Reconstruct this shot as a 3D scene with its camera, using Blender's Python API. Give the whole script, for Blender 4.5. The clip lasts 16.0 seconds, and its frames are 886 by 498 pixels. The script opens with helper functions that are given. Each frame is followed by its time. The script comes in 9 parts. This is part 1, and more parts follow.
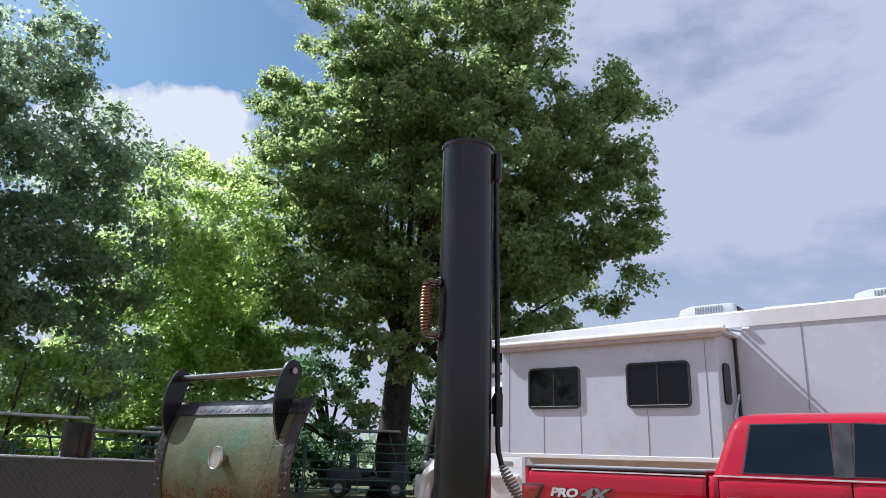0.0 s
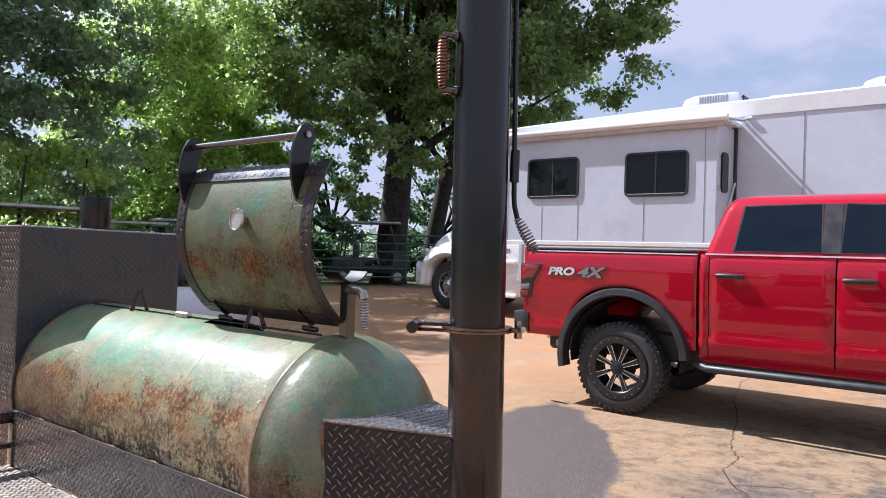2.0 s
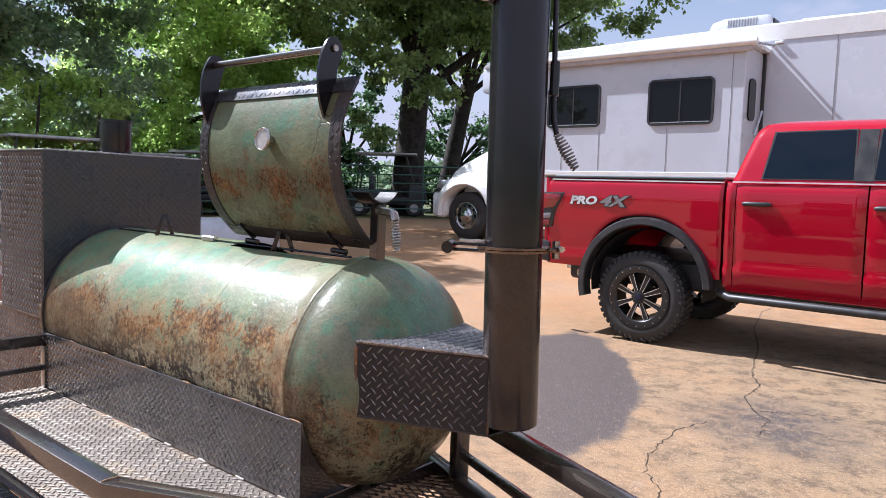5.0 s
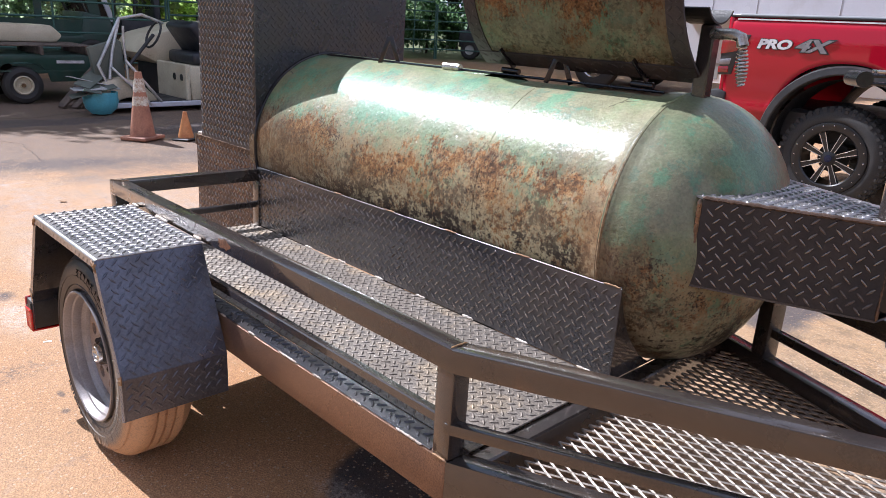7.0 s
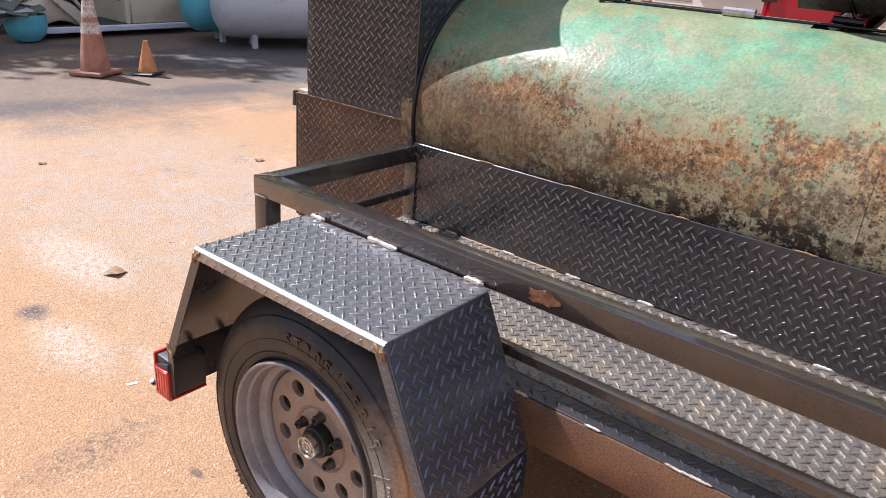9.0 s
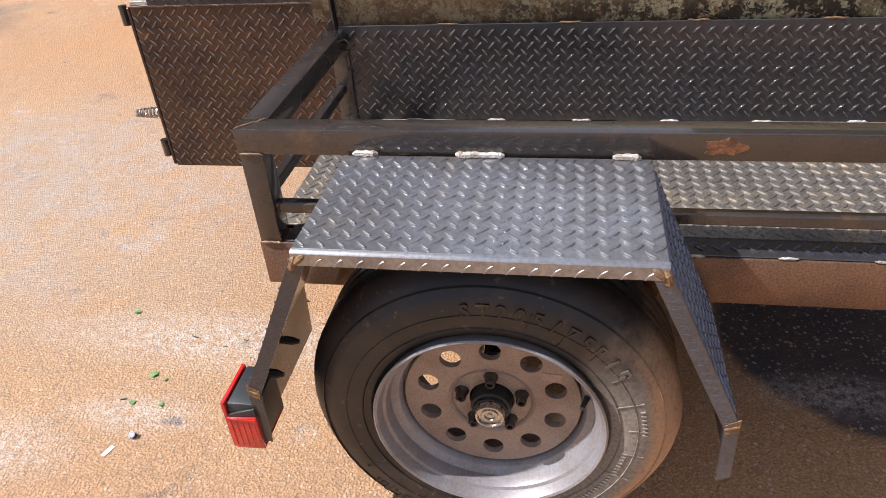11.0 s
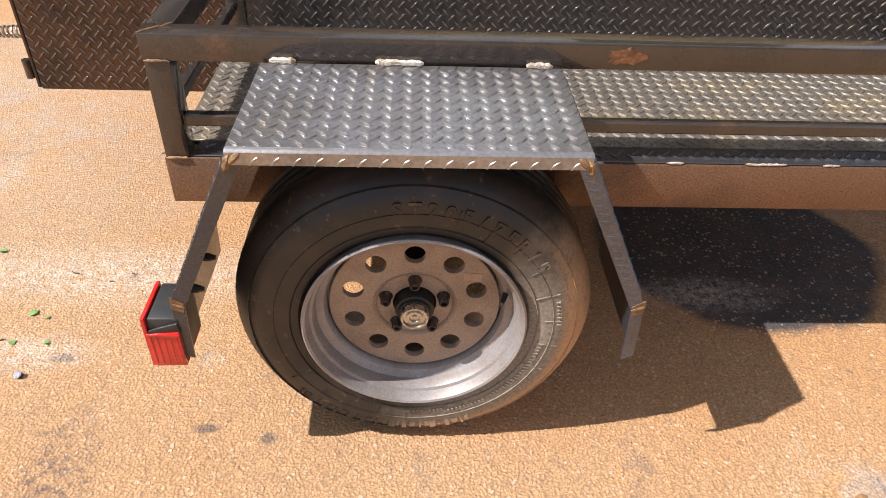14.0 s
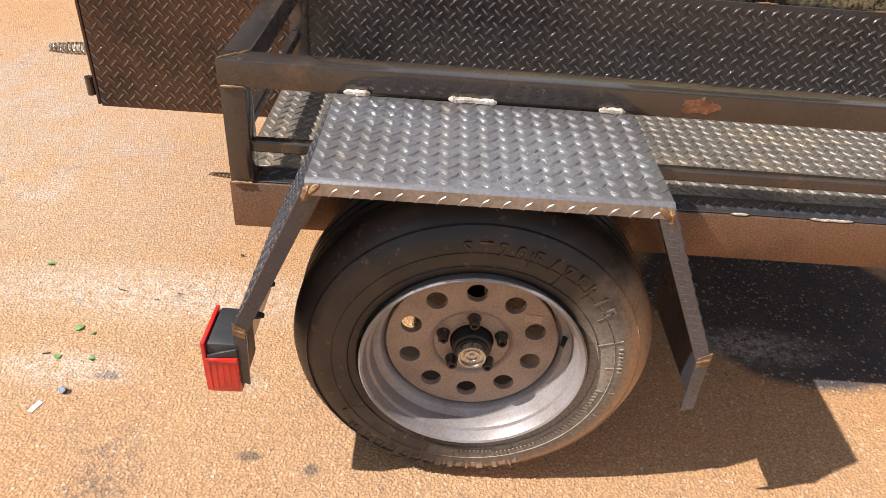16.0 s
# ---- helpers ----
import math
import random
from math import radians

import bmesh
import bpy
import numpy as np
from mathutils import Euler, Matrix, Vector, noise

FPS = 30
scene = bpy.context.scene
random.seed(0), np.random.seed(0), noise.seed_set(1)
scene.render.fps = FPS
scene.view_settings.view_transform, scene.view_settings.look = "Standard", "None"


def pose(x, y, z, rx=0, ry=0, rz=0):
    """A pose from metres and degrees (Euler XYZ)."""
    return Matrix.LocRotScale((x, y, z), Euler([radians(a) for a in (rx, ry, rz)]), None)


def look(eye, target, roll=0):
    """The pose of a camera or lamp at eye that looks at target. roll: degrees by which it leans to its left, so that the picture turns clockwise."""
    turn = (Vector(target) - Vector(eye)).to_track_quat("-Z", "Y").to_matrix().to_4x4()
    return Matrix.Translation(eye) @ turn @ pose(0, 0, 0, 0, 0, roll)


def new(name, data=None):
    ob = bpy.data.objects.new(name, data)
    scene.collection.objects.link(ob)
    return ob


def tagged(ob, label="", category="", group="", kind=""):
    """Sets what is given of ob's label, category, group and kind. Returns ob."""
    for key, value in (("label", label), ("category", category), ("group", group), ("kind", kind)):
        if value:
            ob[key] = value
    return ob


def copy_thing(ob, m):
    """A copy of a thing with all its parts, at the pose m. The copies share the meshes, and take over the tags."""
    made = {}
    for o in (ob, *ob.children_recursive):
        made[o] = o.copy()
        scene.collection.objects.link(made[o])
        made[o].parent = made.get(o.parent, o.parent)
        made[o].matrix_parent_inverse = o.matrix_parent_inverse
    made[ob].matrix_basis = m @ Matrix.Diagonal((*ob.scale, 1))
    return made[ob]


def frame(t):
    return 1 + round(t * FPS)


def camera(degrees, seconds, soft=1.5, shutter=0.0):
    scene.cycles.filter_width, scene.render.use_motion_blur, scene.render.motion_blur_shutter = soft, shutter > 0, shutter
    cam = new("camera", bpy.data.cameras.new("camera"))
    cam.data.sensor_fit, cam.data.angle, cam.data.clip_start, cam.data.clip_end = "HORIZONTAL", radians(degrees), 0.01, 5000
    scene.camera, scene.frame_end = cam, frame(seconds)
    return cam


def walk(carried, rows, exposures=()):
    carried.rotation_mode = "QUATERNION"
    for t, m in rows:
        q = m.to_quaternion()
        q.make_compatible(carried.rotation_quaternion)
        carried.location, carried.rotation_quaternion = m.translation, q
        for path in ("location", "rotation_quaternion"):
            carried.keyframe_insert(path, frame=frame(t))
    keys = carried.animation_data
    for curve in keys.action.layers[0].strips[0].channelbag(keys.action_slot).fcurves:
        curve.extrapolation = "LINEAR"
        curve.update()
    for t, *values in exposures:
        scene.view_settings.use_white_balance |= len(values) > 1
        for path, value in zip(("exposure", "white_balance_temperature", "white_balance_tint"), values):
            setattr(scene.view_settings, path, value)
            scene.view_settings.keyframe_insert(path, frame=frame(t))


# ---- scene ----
# ---- camera ----
cam = camera(63.9, 16.0, 0.7)
TILT = pose(0, 0, 0, -1.0)  # the yard falls a little against the trailer
PATH = [
    (0, (3.017, -0.487, 1.618), (1.822, 1.004, 2.208), 2.5),
    (0.5, (3.001, -0.477, 1.595), (1.805, 1.061, 2.045), 2.2),
    (1, (2.989, -0.481, 1.561), (1.786, 1.092, 1.842), 2.0),
    (1.5, (2.974, -0.494, 1.539), (1.76, 1.087, 1.692), 2.2),
    (2, (2.96, -0.499, 1.506), (1.734, 1.081, 1.539), 2.2),
    (2.5, (2.951, -0.503, 1.481), (1.721, 1.072, 1.395), 2.2),
    (3, (2.952, -0.5, 1.467), (1.724, 1.071, 1.302), 2.1),
    (5.3, (2.842, -0.479, 1.461), (1.591, 1.074, 1.309), 2.2),
    (5.5, (2.78, -0.466, 1.438), (1.527, 1.088, 1.309), 2.3),
    (6, (2.608, -0.476, 1.415), (1.243, 0.962, 1.151), 3.0),
    (6.5, (2.38, -0.579, 1.385), (0.989, 0.795, 0.961), 3.5),
    (7, (2.164, -0.643, 1.353), (0.808, 0.708, 0.774), 3.8),
    (7.5, (1.873, -0.643, 1.341), (0.535, 0.7, 0.704), 4.0),
    (8, (1.556, -0.761, 1.336), (0.221, 0.568, 0.665), 5.3),
    (8.5, (1.284, -0.832, 1.341), (0.011, 0.545, 0.645), 5.7),
    (9, (0.942, -0.806, 1.325), (-0.17, 0.668, 0.558), 4.9),
    (9.2, (0.841, -0.808, 1.322), (-0.193, 0.686, 0.485), 4.3),
    (11.3, (0.049, -0.872, 1.293), (-0.119, 0.756, 0.143), -1.6),
    (11.5, (0.018, -0.89, 1.289), (-0.034, 0.739, 0.129), 1.4),
    (12, (0.001, -0.911, 1.273), (0.074, 0.702, 0.094), 3.7),
    (12.5, (0.022, -0.917, 1.251), (0.101, 0.677, 0.045), 3.2),
    (13, (0.02, -0.917, 1.23), (0.109, 0.649, -0.011), 2.7),
    (13.5, (0.013, -0.925, 1.237), (0.1, 0.629, -0.019), 2.5),
    (14, (-0.002, -0.942, 1.249), (0.079, 0.632, 0.018), 2.4),
    (14.5, (-0.01, -0.951, 1.253), (0.06, 0.644, 0.048), 2.4),
    (15, (0.0, -0.949, 1.252), (0.07, 0.658, 0.063), 2.3),
    (15.5, (-0.024, -0.951, 1.254), (0.039, 0.664, 0.076), 2.2),
    (16, (-0.095, -0.926, 1.25), (-0.051, 0.699, 0.085), 4.7),
]
walk(cam, [(t, TILT @ look(e, g, r)) for t, e, g, r in PATH], [(0, 0.56, 5700, 14), (1.5, 0.78, 5650, 17), (5.5, 0.80, 5650, 17), (9, 0.84, 5700, 16), (11.4, 0.66, 5900, 13), (12.2, 0.76, 6200, 12), (13.2, 0.80, 6400, 12), (16, 0.80, 6400, 12)])

# ---- world and sun ----
SUN = Vector((-0.88, -0.19, 1.0)).normalized()
world = bpy.data.worlds.new("sky")
scene.world = world
world.use_nodes = True
wn, wl = world.node_tree.nodes, world.node_tree.links
wn.clear()
sky = wn.new("ShaderNodeTexSky")
sky.sky_type = "NISHITA"
sky.sun_disc = False
sky.sun_elevation = math.asin(SUN.z)
sky.sun_rotation = math.atan2(SUN.x, SUN.y)
sky.dust_density = 1.5
tc = wn.new("ShaderNodeTexCoord")
cl1 = wn.new("ShaderNodeTexNoise")
cl1.inputs["Scale"].default_value = 2.3
cl1.inputs["Detail"].default_value = 7
cl1.inputs["Roughness"].default_value = 0.55
wmap = wn.new("ShaderNodeMapping")
wmap.inputs["Scale"].default_value = (1, 1, 2.2)
wmap.inputs["Location"].default_value = (0.3, 0.1, 0.0)
wl.new(tc.outputs["Generated"], wmap.inputs["Vector"])
wl.new(wmap.outputs["Vector"], cl1.inputs["Vector"])
ramp = wn.new("ShaderNodeValToRGB")
ramp.color_ramp.elements[0].position = 0.43
ramp.color_ramp.elements[1].position = 0.60
wsep = wn.new("ShaderNodeSeparateXYZ")
wl.new(tc.outputs["Generated"], wsep.inputs[0])
wbias = wn.new("ShaderNodeMath")
wbias.operation = "MULTIPLY_ADD"
wbias.inputs[1].default_value = 0.19  # the haze thickens away from the sun
wl.new(wsep.outputs[0], wbias.inputs[0])
wl.new(cl1.outputs["Fac"], wbias.inputs[2])
wadd = wn.new("ShaderNodeMath")
wadd.operation = "ADD"
wadd.inputs[1].default_value = 0.09
wl.new(wbias.outputs[0], wadd.inputs[0])
wl.new(wadd.outputs[0], ramp.inputs["Fac"])
wmix = wn.new("ShaderNodeMix")
wmix.data_type = "RGBA"
wmix.inputs["B"].default_value = (6.1, 6.15, 7.0, 1)
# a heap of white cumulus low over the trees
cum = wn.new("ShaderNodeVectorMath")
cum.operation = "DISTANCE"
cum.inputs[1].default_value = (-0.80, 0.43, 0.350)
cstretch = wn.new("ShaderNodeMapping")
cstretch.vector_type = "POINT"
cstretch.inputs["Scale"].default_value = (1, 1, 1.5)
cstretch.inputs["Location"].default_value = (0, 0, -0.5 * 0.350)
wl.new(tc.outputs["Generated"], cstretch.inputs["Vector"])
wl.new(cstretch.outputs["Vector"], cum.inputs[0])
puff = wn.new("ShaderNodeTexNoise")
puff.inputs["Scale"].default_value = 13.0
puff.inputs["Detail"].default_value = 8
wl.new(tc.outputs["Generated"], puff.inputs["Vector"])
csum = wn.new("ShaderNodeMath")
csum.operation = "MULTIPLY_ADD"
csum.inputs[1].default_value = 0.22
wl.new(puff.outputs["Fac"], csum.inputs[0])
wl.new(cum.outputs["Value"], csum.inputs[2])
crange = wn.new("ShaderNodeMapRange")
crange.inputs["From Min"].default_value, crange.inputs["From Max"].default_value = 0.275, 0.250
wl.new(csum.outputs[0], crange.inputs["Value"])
cmax = wn.new("ShaderNodeMath")
cmax.operation = "MAXIMUM"
wl.new(ramp.outputs["Color"], cmax.inputs[0])
wl.new(crange.outputs["Result"], cmax.inputs[1])
haze = wn.new("ShaderNodeMapRange")
haze.inputs["From Min"].default_value, haze.inputs["From Max"].default_value = 0.42, 0.08
wl.new(wsep.outputs[2], haze.inputs["Value"])
hmax = wn.new("ShaderNodeMath")
hmax.operation = "MAXIMUM"
wl.new(cmax.outputs[0], hmax.inputs[0])
wl.new(haze.outputs["Result"], hmax.inputs[1])
wl.new(hmax.outputs[0], wmix.inputs["Factor"])
wtint = wn.new("ShaderNodeMix")
wtint.data_type, wtint.blend_type = "RGBA", "MULTIPLY"
wtint.inputs["Factor"].default_value = 1.0
wtint.inputs["B"].default_value = (0.86, 1.10, 1.12, 1)
wl.new(sky.outputs["Color"], wtint.inputs["A"])
wl.new(wtint.outputs["Result"], wmix.inputs["A"])
bg = wn.new("ShaderNodeBackground")
bg.inputs["Strength"].default_value = 0.063
wout = wn.new("ShaderNodeOutputWorld")
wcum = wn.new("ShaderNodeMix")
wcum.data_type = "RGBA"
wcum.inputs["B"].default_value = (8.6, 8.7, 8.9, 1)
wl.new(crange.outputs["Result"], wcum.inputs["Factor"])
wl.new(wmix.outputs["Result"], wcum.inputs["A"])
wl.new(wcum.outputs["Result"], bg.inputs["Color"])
wl.new(bg.outputs["Background"], wout.inputs["Surface"])
sun_data = bpy.data.lights.new("sun", "SUN")
sun_data.energy = 5.4
sun_data.angle = radians(0.55)
sun_data.color = (1.0, 0.96, 0.90)
sun = new("sun", sun_data)
sun.matrix_world = look(SUN * 60, (0, 0, 0))
# ---- mesh helpers ----
IDENT = Matrix.Identity(4)


class Build:
    """Gathers faces for one mesh."""

    def __init__(self):
        self.v, self.f = [], []

    def add(self, verts, faces, m=IDENT):
        n = len(self.v)
        self.v += [tuple(m @ Vector(p)) for p in verts]
        self.f += [tuple(i + n for i in f) for f in faces]
        return self

    def box(self, x0, x1, y0, y1, z0, z1, b=0.0, m=IDENT, seg=1):
        if b <= 0:
            v = [(x, y, z) for x in (x0, x1) for y in (y0, y1) for z in (z0, z1)]
            f = [(0, 1, 3, 2), (4, 6, 7, 5), (0, 4, 5, 1), (2, 3, 7, 6), (0, 2, 6, 4), (1, 5, 7, 3)]
            return self.add(v, f, m)
        bm = bmesh.new()
        bmesh.ops.create_cube(bm, size=1)
        for p in bm.verts:
            p.co = ((x0 + x1) / 2 + p.co.x * (x1 - x0), (y0 + y1) / 2 + p.co.y * (y1 - y0), (z0 + z1) / 2 + p.co.z * (z1 - z0))
        bmesh.ops.bevel(bm, geom=bm.edges[:], offset=b, segments=seg, affect="EDGES", profile=0.5)
        return self.bm(bm, m)

    def bm(self, bm, m=IDENT):
        bm.verts.index_update()
        self.add([p.co[:] for p in bm.verts], [[p.index for p in f.verts] for f in bm.faces], m)
        bm.free()
        return self

    def beam(self, p, q, w, h, b=0.004, up=(0, 0, 1)):
        """A square tube from p to q."""
        p, q = Vector(p), Vector(q)
        x = (q - p).normalized()
        y = Vector(up).cross(x).normalized()
        z = x.cross(y)
        m = Matrix((x, y, z)).transposed().to_4x4()
        m.translation = p
        return self.box(0, (q - p).length, -w / 2, w / 2, -h / 2, h / 2, b, m, 2)

    def sweep(self, pts, r, n=10, cap=True):
        pts = [Vector(p) for p in pts]
        rad = r if isinstance(r, (list, tuple)) else [r] * len(pts)
        v, f, side = [], [], None
        for i, p in enumerate(pts):
            d = (pts[min(i + 1, len(pts) - 1)] - pts[max(i - 1, 0)]).normalized()
            if side is None:
                side = d.orthogonal().normalized()
            side = (side - d * side.dot(d)).normalized()
            other = d.cross(side)
            for k in range(n):
                a = 2 * math.pi * k / n
                v.append(p + (side * math.cos(a) + other * math.sin(a)) * rad[i])
        for i in range(len(pts) - 1):
            for k in range(n):
                j = (k + 1) % n
                f.append((i * n + k, i * n + j, (i + 1) * n + j, (i + 1) * n + k))
        if cap:
            f.append(tuple(range(n - 1, -1, -1)))
            f.append(tuple((len(pts) - 1) * n + k for k in range(n)))
        return self.add(v, f)

    def lathe(self, prof, m=IDENT, n=48, a0=0.0, a1=2 * math.pi, close=False):
        """Turns (radius, height) pairs round the local z axis."""
        full = abs(a1 - a0 - 2 * math.pi) < 1e-6
        cols = n if full else n + 1
        v = [(r * math.cos(a0 + (a1 - a0) * k / n), r * math.sin(a0 + (a1 - a0) * k / n), h) for r, h in prof for k in range(cols)]
        f = []
        rows = len(prof)
        for i in range(rows if close else rows - 1):
            i2 = (i + 1) % rows
            for k in range(n):
                j = (k + 1) % cols
                f.append((i * cols + k, i * cols + j, i2 * cols + j, i2 * cols + k))
        return self.add(v, f, m)

    def prism(self, poly, d0, d1, m=IDENT, b=0.0, seg=2):
        """Extrudes a polygon of (u, w) between two depths: local x = u, z = w, y = depth."""
        bm = bmesh.new()
        lo = [bm.verts.new((u, d0, w)) for u, w in poly]
        hi = [bm.verts.new((u, d1, w)) for u, w in poly]
        bm.faces.new(lo)
        bm.faces.new(hi[::-1])
        n = len(poly)
        for i in range(n):
            bm.faces.new((lo[i], hi[i], hi[(i + 1) % n], lo[(i + 1) % n]))
        bmesh.ops.recalc_face_normals(bm, faces=bm.faces[:])
        if b > 0:
            bmesh.ops.bevel(bm, geom=bm.edges[:], offset=b, segments=seg, affect="EDGES", profile=0.5)
        return self.bm(bm, m)

    def grid(self, rows, m=IDENT):
        """Joins rows of points of equal length."""
        c = len(rows[0])
        v = [p for r in rows for p in r]
        f = [(i * c + k, i * c + k + 1, (i + 1) * c + k + 1, (i + 1) * c + k) for i in range(len(rows) - 1) for k in range(c - 1)]
        return self.add(v, f, m)

    def lugs(self, w, h, m, pitch=0.0316, length=0.0250, width=0.0074, high=0.0032, keep=None, both=True):
        """Raised lugs of tread plate on the local xy face, from 0, 0 to w, h: rows that lean left and right in turn."""
        nx, ny = int(w / pitch) + 1, int(h / pitch) + 1
        ox, oy = (w - nx * pitch) / 2, (h - ny * pitch) / 2
        ring = [(math.cos(a), math.sin(a)) for a in (0, 0.5, math.pi / 2, math.pi - 0.5, math.pi, math.pi + 0.5, -math.pi / 2, -0.5)]
        f = [(k + o, (k + 1) % 8 + o, 8 + (k + 1) % 8 + o, 8 + k + o) for o in (0, 8) for k in range(8)] + [tuple(range(16, 24))]
        edge = 0.009
        for i in range(nx + 1):
            for j in range(ny + 1):
                for s, off in ((1, 0.25), (-1, 0.75))[: 2 if both else 1]:
                    cx, cy = ox + (i + off) * pitch, oy + (j + off) * pitch
                    if not (edge < cx < w - edge and (edge < cy < h - edge or (not both and j == 0))):
                        continue
                    if keep and not keep(cx, cy):
                        continue
                    c, t = math.cos(s * 0.785), math.sin(s * 0.785)
                    v = []
                    for k, kl, z in ((1.0, 1.0, 0.0), (0.70, 0.90, high * 0.72), (0.22, 0.66, high)):
                        for u, q in ring:
                            a, b = u * length / 2 * kl, q * width / 2 * k
                            v.append((cx + a * c - b * t, cy + a * t + b * c, z))
                    self.add(v, f, m)
        return self

    def lug(self, m, length=0.021, width=0.0075, high=0.002):
        """One raised lug along the local x axis."""
        ring = [(math.cos(a), math.sin(a)) for a in (0, 0.5, math.pi / 2, math.pi - 0.5, math.pi, math.pi + 0.5, -math.pi / 2, -0.5)]
        v = [(u * length / 2 * kl, q * width / 2 * k, z) for k, kl, z in ((1.0, 1.0, 0.0), (0.70, 0.90, high * 0.72), (0.22, 0.66, high)) for u, q in ring]
        return self.add(v, [(k, (k + 1) % 8, 8 + (k + 1) % 8, 8 + k) for k in range(8)] + [tuple(range(8, 16))], m)

    def text(self, body, size, m, depth=0.002, space=1.0, bold=0.0):
        cu = bpy.data.curves.new("text", "FONT")
        cu.body, cu.size, cu.extrude = body, size, depth / 2
        cu.align_x, cu.space_character, cu.resolution_u, cu.offset = "CENTER", space, 3, bold * size
        ob = bpy.data.objects.new("text", cu)
        me = ob.to_mesh()
        self.add([p.co[:] for p in me.vertices], [p.vertices[:] for p in me.polygons], m)
        ob.to_mesh_clear()
        bpy.data.objects.remove(ob)
        bpy.data.curves.remove(cu)
        return self

    def mesh(self, name, mat, angle=35):
        me = bpy.data.meshes.new(name)
        me.from_pydata(self.v, [], self.f)
        me.validate()
        bm = bmesh.new()
        bm.from_mesh(me)
        if len(bm.faces) < 40000:
            bmesh.ops.recalc_face_normals(bm, faces=bm.faces[:])
        bm.to_mesh(me)
        bm.free()
        if angle:
            me.shade_smooth()
            me.set_sharp_from_angle(angle=radians(angle))
        me.materials.append(mat)
        return me


def holed(outer, holes, depth):
    """A flat plate in the local xy plane with round or polygon holes, as a Build."""
    cu = bpy.data.curves.new("plate", "CURVE")
    cu.dimensions, cu.fill_mode, cu.extrude = "2D", "BOTH", depth / 2
    for loop in [outer] + holes:
        sp = cu.splines.new("POLY")
        sp.points.add(len(loop) - 1)
        for p, (x, y) in zip(sp.points, loop):
            p.co = (x, y, 0, 1)
        sp.use_cyclic_u = True
    ob = bpy.data.objects.new("plate", cu)
    me = ob.to_mesh()
    out = Build().add([p.co[:] for p in me.vertices], [p.vertices[:] for p in me.polygons])
    ob.to_mesh_clear()
    bpy.data.objects.remove(ob)
    bpy.data.curves.remove(cu)
    return out


def circle(cx, cy, r, n=24, a0=0.0):
    return [(cx + r * math.cos(a0 + 2 * math.pi * k / n), cy + r * math.sin(a0 + 2 * math.pi * k / n)) for k in range(n)]


def rounded(x0, x1, y0, y1, r, n=4):
    out = []
    for cx, cy, a in ((x1 - r, y1 - r, 0), (x0 + r, y1 - r, 90), (x0 + r, y0 + r, 180), (x1 - r, y0 + r, 270)):
        out += [(cx + r * math.cos(radians(a + 90 * k / n)), cy + r * math.sin(radians(a + 90 * k / n))) for k in range(n + 1)]
    return out


def thing(name, m, label, category, group=""):
    ob = new(name)
    ob.empty_display_size = 0.1
    ob.matrix_world = m
    return tagged(ob, label, category, group)


def part(name, b, mat, parent=None, label="", angle=35, m=None):
    ob = new(name, b.mesh(name, mat, angle))
    ob.parent = parent
    if m is not None:
        ob.matrix_basis = m
    return tagged(ob, label)


